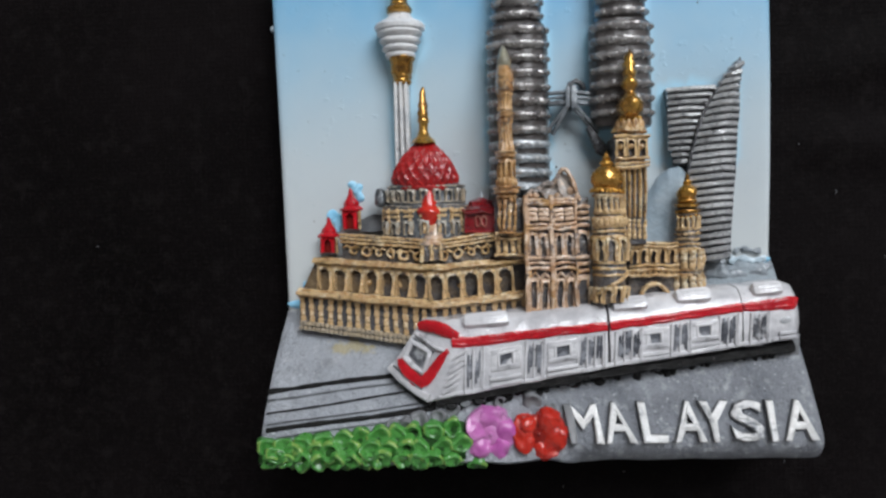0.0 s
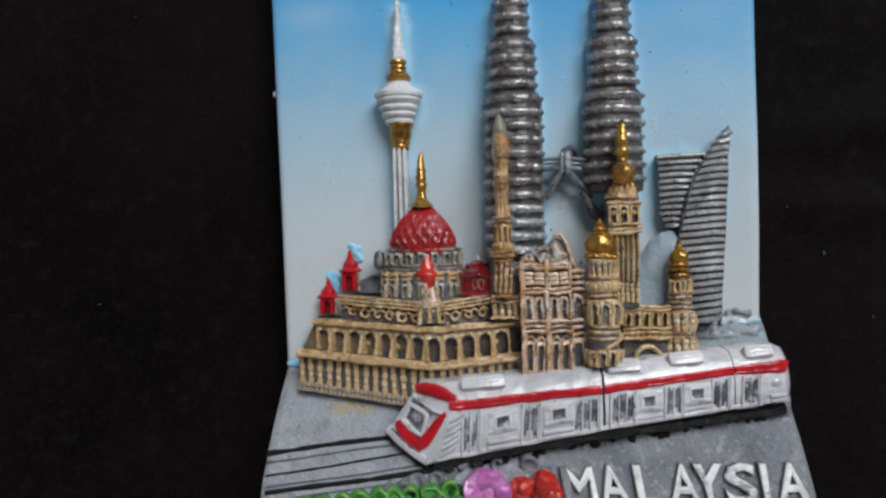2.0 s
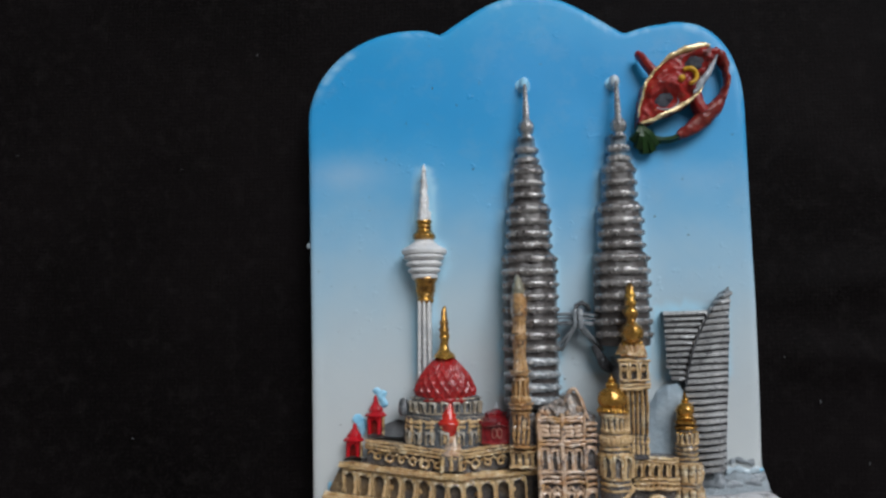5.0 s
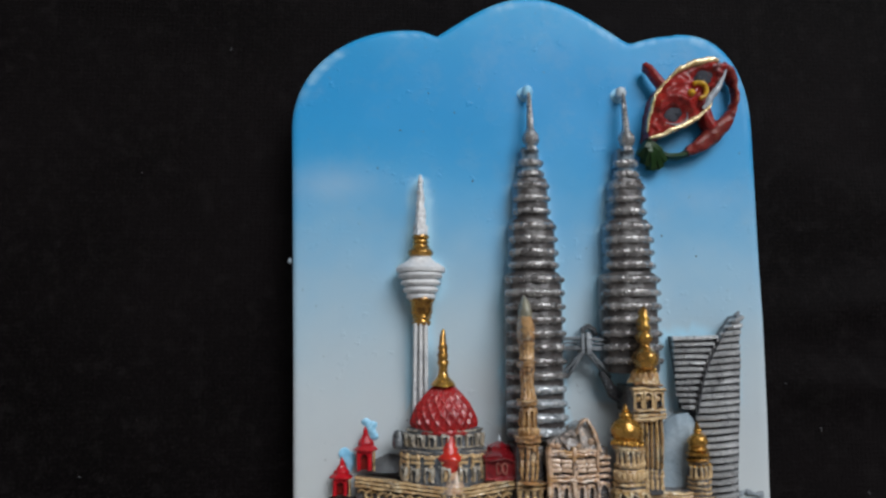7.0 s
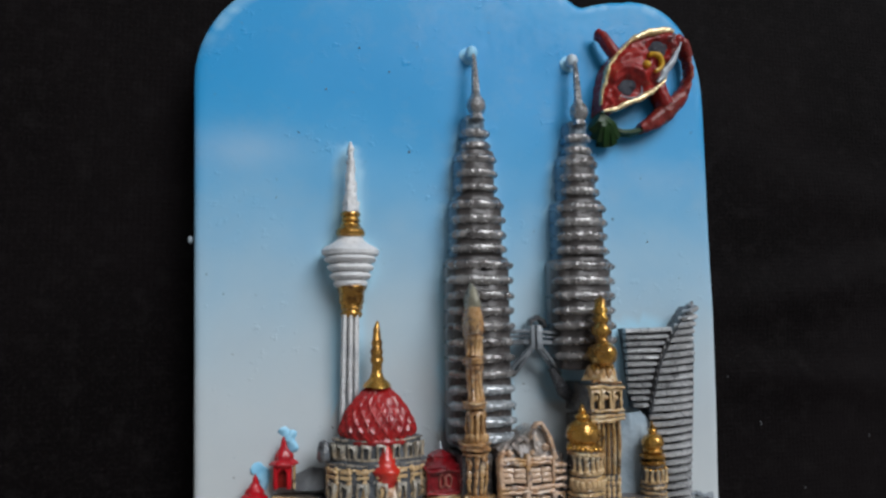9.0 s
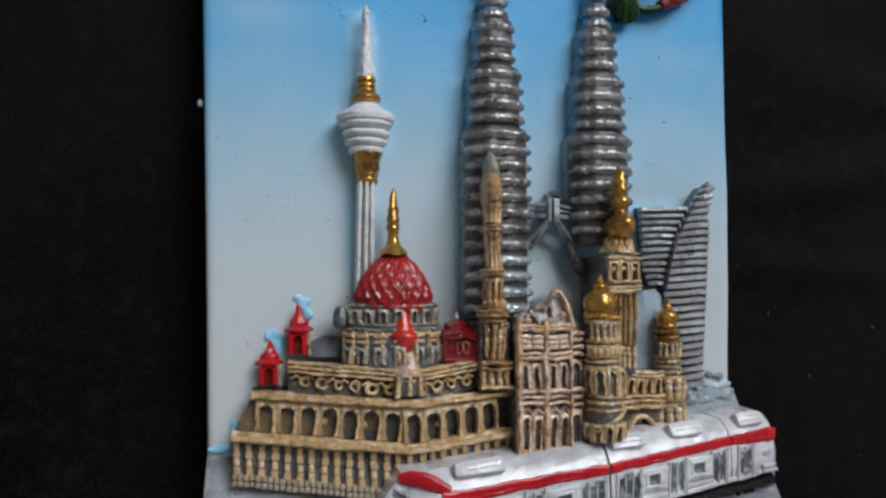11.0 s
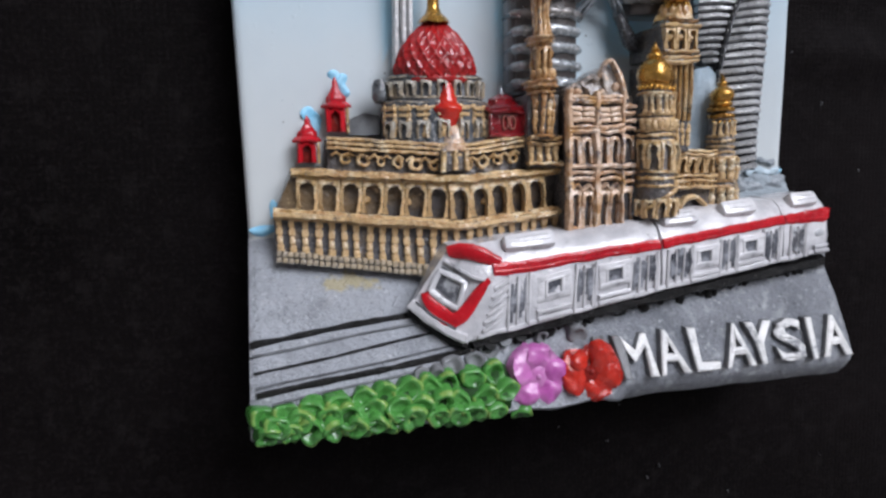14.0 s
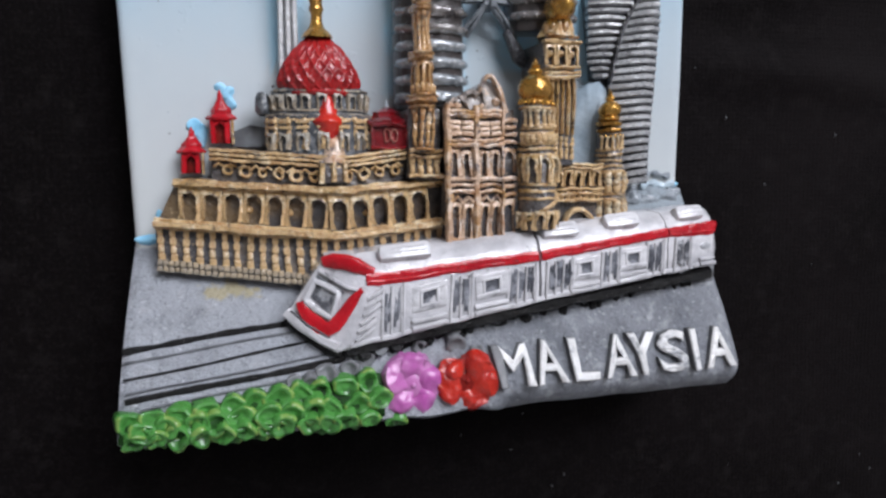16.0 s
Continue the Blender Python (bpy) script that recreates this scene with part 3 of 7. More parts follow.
def plate():
    outline = [(-28.35 - 1.3 * k, -26 + 52 * k ** 0.9) for k in np.linspace(0, 1, 34)]
    outline += [(x, top_edge(x)) for x in (-14.3 - 15.35 * math.cos(math.pi / 2 * k) for k in np.linspace(0.04, 1, 26))]
    outline += [(x, top_edge(x)) for x in np.linspace(-13.4, 20.5, 64)]
    outline += [(x, top_edge(x)) for x in (20.5 + 9.34 * math.sin(math.pi / 2 * k) for k in np.linspace(0.06, 0.97, 24))]
    outline += [(29.85 - 0.3 * max(0.0, (-2 - y) / 20) ** 2, y) for y in np.linspace(26.4, -26, 34)]
    outline += [(x, -26) for x in np.linspace(28.6, -27.2, 34)]
    bm = bmesh.new()
    spray, cloud = bm.verts.layers.float.new("overspray"), bm.verts.layers.float.new("cloud")
    cx, cy = 0.3, 8.0
    ledges = [(0.985, 0.0), (1.0, 0.6), (1.0, 5.6), (0.997, 6.15), (0.99, 6.42), (0.975, 6.5)] + [(k, 6.5) for k in np.linspace(0.955, 0.03, 46)]
    rings = []
    for k, z in ledges:
        ring = []
        for x, y in outline:
            px, py = cx + (x - cx) * k, cy + (y - cy) * k
            v = bm.verts.new((px, py, z + (0.10 * noise.noise(Vector((px * 0.12, py * 0.12, 2.0))) + 0.45 * max(0.0, (px - 8) / 22) * max(0.0, min(1.0, (py + 18) / 20)) if z > 6 else 0)))
            # haze of the spray gun left along the raised towers
            near = [abs(px - ax) - wide + (0.8 * max(0.0, 1 - (hi - py) / 3.0) if hi > 19 else 0.0) for ax, wide, lo, hi in ((0.35, 3.75, -11, 7.5), (0.35, 3.15, 7.5, 14), (0.35, 2.45, 14, 19), (0.3, 1.7, 19, 24), (12.15, 3.75, -8, 7.5), (12.3, 3.15, 7.5, 14), (12.4, 2.45, 14, 19), (12.45, 1.7, 19, 24), (-13.4, 1.2, -8, 20), (21.3, 4.4, -9, 1.0)) if lo < py < hi]
            gap = min(near) if near else 9.0
            gap = min(gap, math.hypot(px + 13.4, py - 7) - 3.1)
            v[spray] = max(0.0, min(1.0, (25 - py) / 6)) * math.exp(-max(0.0, gap - 0.1) / 0.36) * (0.8 + 0.7 * noise.noise(Vector((px * 0.5, py * 0.35, 5.0))))
            if k > 0.965 and z > 5 and py > 20:
                v[spray] = max(v[spray], 0.9 * max(0.0, noise.noise(Vector((px * 0.16, py * 0.16, 8.0))) + 0.5 * noise.noise(Vector((px * 0.9, py * 0.9, 1.0)))))
            v[cloud] = max(0.0, math.exp(-(((px + 24.5) / 5.5) ** 2) - (((py - 19) / 2.2) ** 2)) + 0.5 * math.exp(-(((px - 24) / 5.5) ** 2) - (((py - 17.5) / 2.0) ** 2)))
            ring.append(v)
        rings.append(ring)
    n = len(outline)
    for a, b in zip(rings, rings[1:]):
        for i in range(n):
            bm.faces.new((a[i], a[(i + 1) % n], b[(i + 1) % n], b[i]))
    bm.faces.new(rings[0])
    bm.faces.new(rings[-1])
    return part("sky_plate", bm, SKY, magnet, "scalloped back plate airbrushed from blue to greyish white", 60)


sky_plate = plate()
bm = bmesh.new()
lathe(bm, [(0.05, -0.42), (0.24, -0.28), (0.28, 0), (0.22, 0.28), (0.05, 0.4)], 0, 0, 1, 1, 10)
bmesh.ops.translate(bm, verts=bm.verts, vec=(-29.6, 9.5, 5.0))
part("casting_nub", bm, PALE, sky_plate)


speck_rng = random.Random(21)
bm = bmesh.new()
lathe(bm, [(0.02, -0.16), (0.13, -0.09), (0.16, 0), (0.12, 0.1), (0.02, 0.16)], 0, 0, 1, 0.3, 8)
speck_me = mesh_of("paint_speck", bm, WASH)
for x, y in [(-25.1, -2.3), (-22.9, 3.7), (-24.7, -14.5), (5.9, -6.0), (-21.0, 14.0), (-9.0, 28.5), (-12.3, 31.0), (-6.8, 19.5), (21.5, 10.0)] + [(speck_rng.uniform(-28, 28), speck_rng.uniform(-12, 36)) for _ in range(14)]:
    k = speck_rng.uniform(0.3, 0.75)
    piece("paint_speck", speck_me, sky_plate, (x, y, ZP + 0.05 + 0.45 * max(0.0, (x - 8) / 22)), speck_rng.uniform(0, 180), (k, k, 1))


def joint(x):
    """Where the street meets the sky plate."""
    return -25.0 + 5.2 * max(0.0, min(1.0, (x + 28.3) / 58))


def ground(x, y):
    """Height of the street, which bulges out towards its lower edge."""
    j = joint(x)
    s = max(0.0, min(1.0, (j - y) / (j + 41.0)))
    k = (x + 28.3) / 59
    # below the lettering the edge rolls over
    roll = max(0.0, -38.7 - y) * max(0.0, min(1.0, (x - 3) / 3))
    return ZP - 0.6 + (12.4 - 1.9 * k) * (1 - (1 - s) ** 1.55) - 0.42 * roll ** 1.7 + 0.10 * noise.noise(Vector((x * 0.5, y * 0.5, 0.0)))


def street():
    bm = bmesh.new()
    nx, ny = 120, 46
    grid = []
    for j in range(ny + 8):
        row = []
        for i in range(nx + 1):
            k = i / nx
            s = min(1.0, j / ny)
            left, right = -28.35 - 0.5 * s, 29.7 + 2.2 * s ** 1.2
            x = left + (right - left) * k
            y = joint(x) + 1.2 - s * (joint(x) + 1.2 + 40.6 + 0.5 * max(0.0, min(1.0, (x - 3) / 3)) + 0.35 * (noise.noise(Vector((x * 0.25, 0, 9.0)))))
            z = ground(x, y)
            lump = math.exp(-(((x - 26.5) / 3.4) ** 2) - (((y + 21.0) / 1.3) ** 2))
            z += lump * (0.9 + 1.0 * noise.noise(Vector((x * 0.6, y * 0.8, 4.0))))
            over = j - ny
            if over > 0:
                z -= (0.35, 0.9, 1.7, 3.2, 6, 10, 17.2)[over - 1]
                z = max(z, 0.0)
                y -= (0.30, 0.42, 0.40, 0.25, -0.2, -0.8, -1.6)[over - 1]
            edge = min(k, 1 - k) * 60
            if edge < 0.8:
                z -= (0.8 - edge) ** 2 * 0.7
            row.append(bm.verts.new((x, y, max(z, 0.0))))
        grid.append(row)
    for a, b in zip(grid, grid[1:]):
        for i in range(nx):
            bm.faces.new((a[i], a[i + 1], b[i + 1], b[i]))
    for side in (0, -1):
        feet = [bm.verts.new((row[side].co.x, row[side].co.y, 0.0)) for row in grid]
        for i in range(len(grid) - 1):
            if grid[i][side].co.z > 0.01 or grid[i + 1][side].co.z > 0.01:
                bm.faces.new((grid[i][side], grid[i + 1][side], feet[i + 1], feet[i]))
    return part("street", bm, STREET, magnet, "rough grey street slab bulging out below the landmarks", 50)


street_part = street()


def on_ground(x, y, up=0.0):
    return (x, y, ground(x, y) + up)


def rails():
    for name, a, b, w, mat in (("rail", (-28.6, -33.55), (-13.4, -31.95), 0.6, BLACK), ("rail", (-28.2, -37.3), (-9.6, -35.3), 0.58, BLACK),
                               ("track_line", (-28.5, -34.4), (-13.6, -32.75), 0.2, GREY_WASH), ("track_line", (-28.4, -35.7), (-12.2, -33.6), 0.2, BLACK),
                               ("track_line", (-28.2, -36.75), (-11.0, -34.8), 0.16, GREY_WASH), ("track_line", (-27.0, -38.0), (-11.0, -36.1), 0.18, GREY_WASH)):
        bm = bmesh.new()
        pts = [on_ground(a[0] + (b[0] - a[0]) * k, a[1] + (b[1] - a[1]) * k + 0.04 * math.sin(7 * k + a[1]), 0.06) for k in np.linspace(0, 1, 30)]
        sweep(bm, pts, lambda k, w=w: w * (0.95 + 0.5 * noise.noise(Vector((k * 14, a[1], 0)))), 0.4, 6)
        part(name, bm, mat, street_part)


rails()

# ---- broadcast tower ----
KLX, KLZ = -13.4, 8.0
bm = bmesh.new()
for dx in (-0.62, 0.0, 0.6):
    sweep(bm, [(KLX + dx, 1.6, KLZ + 0.55 - 0.25 * abs(dx)), (KLX + dx * 1.15, -9.6, KLZ - 0.35 - 0.25 * abs(dx))], 0.6, 1.7, 8, 0.8)
rough(bm, 0.05, 1.3)
broadcast_tower = part("broadcast_tower", bm, WHITE, magnet, "white telecommunication tower with gold collars and a ringed pod")
bm = bmesh.new()
box(bm, KLX - 0.75, KLX + 0.9, -9.6, 1.8, 6.2, KLZ - 0.1, 0.2)
part("shaft_back", bm, PALE, broadcast_tower)
bm = bmesh.new()
prof = [(1.0 - 0.72 * (k / 20) ** 0.9 + 0.13 * (k % 2) * (1 - 0.5 * k / 20), 12.2 + 7.2 * k / 20) for k in range(21)]
lathe(bm, prof + [(0.03, 19.8)], KLX, KLZ + 0.35, 0.8, 0.9, 18)
rough(bm, 0.2, 1.9)
rough(bm, 0.12, 3.4)
part("spire", bm, WHITE, broadcast_tower)
bm = bmesh.new()
lathe(bm, [(0.42, 18.5), (0.34, 19.2), (0.2, 19.8), (0.03, 20.1)], KLX, KLZ - 0.25, 1, 1.1, 12)
part("spire_tip", bm, BLUE_DAB, broadcast_tower, "light blue tip")
for y, r, h in ((12.1, 1.0, 0.34), (11.5, 0.98, 0.34), (10.9, 1.04, 0.34), (10.15, 1.5, 0.5)):
    bm = bmesh.new()
    lathe(bm, [(r * 0.8, -h), (r, -h * 0.6), (r * 1.04, 0), (r * 0.96, h * 0.5), (r * 0.8, h)], KLX, KLZ + 0.3, 1, 1, 18)
    rough(bm, 0.08, 1.6, y)
    bmesh.ops.translate(bm, verts=bm.verts, vec=(0, y, 0))
    part("gold_collar", bm, GOLD, broadcast_tower, "gold collar")
bm = bmesh.new()
lathe(bm, [(1.25, 9.9), (1.35, 9.4), (1.9, 8.95), (2.7, 8.55), (3.0, 8.2), (2.95, 7.8), (2.55, 7.55)], KLX, KLZ + 0.3, 1, 0.85, 26)
rough(bm, 0.09, 1.3)
part("pod_roof", bm, WHITE, broadcast_tower)
for i, (y, r) in enumerate(((7.25, 2.72), (6.4, 2.45), (5.55, 2.15), (4.75, 1.8))):
    bm = bmesh.new()
    lathe(bm, [(r * 0.78, y + 0.46), (r * 0.95, y + 0.26), (r, y + 0.04), (r * 0.95, y - 0.18), (r * 0.78, y - 0.4)], KLX, KLZ + 0.4, 1, 0.88, 26)
    rough(bm, 0.09, 1.3, i)
    part("pod_ring", bm, WHITE, broadcast_tower)
bm = bmesh.new()
lathe(bm, [(1.45, 4.9), (1.62, 4.45), (1.3, 3.9), (1.3, 2.9), (1.12, 2.5), (1.22, 2.25), (1.02, 2.0), (1.16, 1.72), (0.98, 1.3)], KLX + 0.12, KLZ + 0.3, 1, 1.0, 20)
rough(bm, 0.10, 1.3)
part("gold_neck", bm, GOLD, broadcast_tower, "gold neck")


# ---- twin towers ----
def relief_ring(bm, rows, cx, cz, flat, lobes=8, depth=0.05, n=40, flank=1.0, crest=0.0):
    """A stack of half-round outlines standing on the plate: rows of (radius, y); the front is an arch, the flanks drop to the plate."""
    rings = []
    for r, y in rows:
        ring = [bm.verts.new((cx + r * 0.95 * flank, y, 6.3)), bm.verts.new((cx + r * flank, y, 0.25 * 6.3 + 0.75 * cz))]
        for i in range(n + 1):
            a = math.pi * i / n
            k = r * (1 + depth * (abs(math.sin(lobes * a / 2)) - 0.6) + crest * max(0.0, 1 - abs(a - 1.45) / 0.55))
            ring.append(bm.verts.new((cx + k * math.cos(a), y, cz + flat * k * math.sin(a))))
        ring += [bm.verts.new((cx - r * flank, y, 0.25 * 6.3 + 0.75 * cz)), bm.verts.new((cx - r * 0.95 * flank, y, 6.3))]
        rings.append(ring)
    for a, b in zip(rings, rings[1:]):
        for i in range(len(a) - 1):
            bm.faces.new((a[i], a[i + 1], b[i + 1], b[i]))
    bm.faces.new(rings[0])
    bm.faces.new(rings[-1][::-1])


def tower_z(y):
    """How far the towers' widest part stands above the ground: they lie back a little towards the top."""
    return float(np.interp(y, [-12, 6, 24], [9.1, 9.0, 8.1]))


RINGS = ((23.0, 1.15), (21.45, 1.62), (19.95, 1.68), (18.45, 2.3), (16.8, 2.36), (15.2, 2.4), (13.25, 3.0), (11.65, 3.05), (10.05, 3.1), (8.5, 3.1),
         *((6.75 - 1.63 * i, 3.68) for i in range(12)))


def twin_tower(lean, wide, low, pale, ball_mat):
    """lean: the axis in x at the foot and at the top."""
    def axis(y):
        return float(np.interp(y, [-5, 24], lean))

    core = None
    for y0, y1, r in ((low - 0.4, 7.6, 3.12), (7.4, 14.2, 2.58), (14.0, 19.4, 1.95), (19.2, 23.4, 1.08)):
        bm = bmesh.new()
        relief_ring(bm, [(r * wide * 0.96, y0), (r * wide, y0 + 0.3), (r * wide, y1 - 0.3), (r * wide * 0.9, y1)], axis((y0 + y1) / 2), tower_z((y0 + y1) / 2), 0.6, flank=1.12)
        rough(bm, 0.08, 0.9, lean[0])
        if core:
            part("tier", bm, TOWER_CORE, core)
        else:
            core = part("skyscraper", bm, LOW_CORE, magnet, "silver-grey ringed skyscraper with a tapering top and a thin finial")
    for i, (y, r) in enumerate(RINGS):
        if y < low:
            continue
        h = 1.12 if i > 5 else 0.98
        r *= wide * (1 + 0.010 * math.sin(2.3 * i + lean[0]))
        bm = bmesh.new()
        relief_ring(bm, [(r * 0.78, y - 0.5 * h), (r * 0.87, y - 0.4 * h), (r * 0.955, y - 0.26 * h), (r * 0.995, y - 0.09 * h), (r, y + 0.1 * h), (r * 0.965, y + 0.27 * h), (r * 0.89, y + 0.39 * h), (r * 0.78, y + 0.5 * h)],
                    axis(y), tower_z(y), 0.66, 14, 0.055, flank=0.97, crest=0.09)
        rough(bm, 0.07, 0.7, i * 3.1 + lean[0])
        rough(bm, 0.09, 1.5, i)
        part("ring", bm, PALE_SILVER if y < pale else LOW_SILVER if y < 7.5 else TOWER_SILVER, core)
    if pale > low:
        bm = bmesh.new()
        relief_ring(bm, [(r, y) for r, y in ((2.6, low - 0.6), (2.85, low - 0.3), (2.9, pale - 0.6), (2.6, pale - 0.1))], axis(-8), tower_z(-8), 0.63, flank=1.2)
        rough(bm, 0.12, 0.8)
        part("pale_base", bm, PALE_CORE, core, "foot of the tower overpainted pale blue and silver")
    ax, zc = axis(26), 8.2
    bm = bmesh.new()
    lathe(bm, [(0.8, 22.9), (0.62, 23.5), (0.9, 23.8), (1.08, 24.35), (0.98, 24.95), (0.62, 25.4), (0.45, 25.9), (0.46, 26.6), (0.36, 28.4), (0.3, 30.2), (0.12, 30.7)], ax, zc + 0.7, 1, 1, 16, 8, 0.04)
    for v in bm.verts:
        v.co.z -= 0.10 * max(0.0, v.co.y - 24.5)
    rough(bm, 0.07, 1.6, ax)
    part("finial", bm, SILVER, core)
    bm = bmesh.new()
    lathe(bm, [(0.1, 30.2), (0.52, 30.4), (0.74, 31.0), (0.57, 31.6), (0.1, 31.9)], ax - 0.05, 7.5, 1, 1, 14)
    part("finial_ball", bm, ball_mat, core)
    bm = bmesh.new()
    bmesh.ops.create_uvsphere(bm, u_segments=18, v_segments=8, radius=1)
    for v in bm.verts:
        v.co = Vector((ax - 0.15 + v.co.x * 1.05, 31.0 + v.co.y * 1.0, 6.58 + v.co.z * 0.12))
    rough(bm, 0.14, 1.1, ax)
    part("paint_ring", bm, BLUE_DAB, core, "thick light blue paint round the finial")
    return core


twin_tower((0.35, 0.3), 1.0, -11.5, -6.2, BLUE_DAB)
twin_tower((12.1, 12.45), 1.0, -4.0, -20, PALE)

# ---- bridge between the towers ----
bm = bmesh.new()
for y, w, z in ((-0.35, 0.42, 8.6), (-0.85, 0.3, 8.3), (-1.5, 0.6, 8.5)):
    sweep(bm, [(3.3, y, z - 0.2), (5.0, y + 0.05, z), (6.4, y + 0.1, z + 0.3), (8.0, y - 0.05, z), (9.4, y - 0.15, z - 0.3)], w, 0.9)
rough(bm, 0.06, 1.2)
skybridge = part("skybridge", bm, BRIDGE_GREY, magnet, "grey two-storey bridge with slanting props between the towers")
bm = bmesh.new()
box(bm, 5.75, 6.15, -2.15, 0.3, 7, 9.5, 0.12)
box(bm, 6.3, 7.0, -2.3, 0.35, 7, 9.7, 0.15)
rough(bm, 0.07, 1.2)
part("hub", bm, BRIDGE_GREY, skybridge)
bm = bmesh.new()
sweep(bm, [(6.2, 0.1, 7.6), (6.35, 0.85, 7.7), (7.1, 1.25, 7.6), (7.8, 0.85, 7.5), (8.1, 0.2, 7.3)], 0.55, 1.2)
rough(bm, 0.07, 1.2)
part("hoop", bm, STEEL, skybridge)
for x0, ex, ey in ((5.9, 3.9, -4.3), (6.0, 4.3, -4.9), (6.45, 8.7, -4.3), (6.85, 9.5, -4.9)):
    bm = bmesh.new()
    sweep(bm, [(x0, -1.9, 9.0), ((x0 + ex) / 2, (-1.9 + ey) / 2, 8.7), (ex, ey, 7.8)], 0.48, 0.8)
    rough(bm, 0.05, 1.3, ex)
    part("prop", bm, BRIDGE_GREY, skybridge)
bm = bmesh.new()
sweep(bm, [(8.3, -4.3, 8.4), (9.1, -5.7, 8.4), (9.8, -6.9, 8.3), (10.3, -7.4, 8.1), (10.6, -6.9, 8.0)], lambda k: 0.6 + 0.9 * math.sin(math.pi * k) ** 1.5, 1.0)
rough(bm, 0.08, 1.2)
part("prop_foot", bm, STEEL, skybridge)


# ---- sail tower and its neighbour ----
def sail_left(y):
    return 19.6 + 5.6 * max(0.0, (y + 11) / 13.6) ** 2 + 2.0 * max(0.0, (-11 - y) / 9.7) ** 1.5


def sail_right(y):
    return 25.55 - 0.07 * (0.7 - y)


bm = bmesh.new()
ys = np.linspace(2.4, -20, 30)
front = [[bm.verts.new((x, y, 8.7)) for y in ys] for x in (0, 1)]
rear = [[bm.verts.new((x, y, 6.0)) for y in ys] for x in (0, 1)]
for i, y in enumerate(ys):
    for rows in (front, rear):
        rows[0][i].co.x, rows[1][i].co.x = sail_left(y) + 0.1, sail_right(y) + 0.02
for a, b in ((front[0], front[1]), (front[0], rear[0]), (front[1], rear[1])):
    for i in range(len(ys) - 1):
        bm.faces.new((a[i], a[i + 1], b[i + 1], b[i]))
sail_tower = part("sail_tower", bm, STEEL, magnet, "curved silver tower shaped like a sail with stacked ribs")
for i in range(27):
    y = 2.0 - 0.83 * i
    l, r = sail_left(y - 0.2), sail_right(y)
    bm = bmesh.new()
    sweep(bm, [(l - 0.05, y - 0.25, 8.5), ((2 * l + r) / 3, y - 0.12, 9.2), ((l + 2 * r) / 3, y + 0.02, 9.3), (r - 0.36, y + 0.1, 8.55)], 0.66, 1.15, 8, 0.8)
    rough(bm, 0.05, 1.3, i)
    part("rib", bm, RIB_GREY, sail_tower)
bm = bmesh.new()
sweep(bm, [(sail_left(y) - 0.1, y, 8.7) for y in np.linspace(2.4, -9.5, 22)], 0.28, 1.0)
part("edge_rib", bm, STEEL, sail_tower)
bm = bmesh.new()
sweep(bm, [(25.08, 1.75, 8.6), (25.25, 2.15, 8.5), (25.42, 2.65, 8.2)], lambda k: 0.8 - 0.5 * k, 1.2, 10)
part("top_point", bm, SILVER, sail_tower)

bm = bmesh.new()
prism(bm, [(17.45, -0.1, 7.5), (23.0, -0.05, 7.6)], [(18.4, -8.9, 7.4), (19.9, -9.4, 7.5)], 6.0)
wedge_block = part("wedge_block", bm, STEEL, magnet, "grey ribbed office block narrowing towards its foot")
for i in range(12):
    y = -0.35 - 0.76 * i
    bm = bmesh.new()
    l, r = 17.4 + 0.035 * i + 0.9 * max(0, i - 9) * 0.3, sail_left(y) - 0.25
    sweep(bm, [(l, y, 7.35), (l + (r - l) * 0.5, y + 0.05, 7.85), (r, y + 0.1, 7.7)], 0.58, 0.9, 8, 0.8)
    rough(bm, 0.05, 1.3, i + 40)
    part("rib", bm, RIB_GREY, wedge_block)
bm = bmesh.new()
prism(bm, [(14.6, -13.0, 6.6), (15.5, -11.8, 7.1), (16.5, -10.4, 7.8), (17.5, -9.4, 8.5), (18.5, -9.3, 8.9), (19.4, -10.1, 9.0)],
      [(14.6, -18.0, 8.2), (15.5, -18.0, 8.6), (16.5, -18.0, 9.0), (17.4, -18.0, 9.3), (18.5, -18.0, 9.3), (19.4, -18.0, 9.3)], 6.0)
bmesh.ops.subdivide_edges(bm, edges=bm.edges, cuts=3, use_grid_fill=True)
rough(bm, 0.22, 0.5)
part("pale_panel", bm, PANEL_BLUE, magnet, "smooth pale blue raised panel behind the gold domes", 70)

# ---- kite ----
KITE_RED = paint("kite_red_paint", (0.33, 0.016, 0.012), (0.14, 0.007, 0.007), 0.8, 420, 0.3, bump=0.8, spec=0.2, coat=0.3, worn=(0.50, 0.25, 0.10), worn_at=0.68, grime=(0.05, 0.004, 0.004), grime_at=(0.55, 0.65), deep=0.0004)
TAIL_RED = paint("tail_red_paint", (0.24, 0.02, 0.014), (0.12, 0.012, 0.008), 0.8, 420, 0.3, bump=1.0, spec=0.2, coat=0.3, worn=(0.46, 0.24, 0.10), worn_at=0.66, grime=(0.05, 0.006, 0.004), grime_at=(0.55, 0.65), deep=0.0004)
BAND_GREY = paint("band_grey_paint", (0.16, 0.20, 0.25), (0.34, 0.38, 0.42), 0.9, 380, 0.3, bump=0.9, coat=0.6, grime=(0.05, 0.06, 0.08), grime_at=(0.56, 0.66), deep=0.0003)


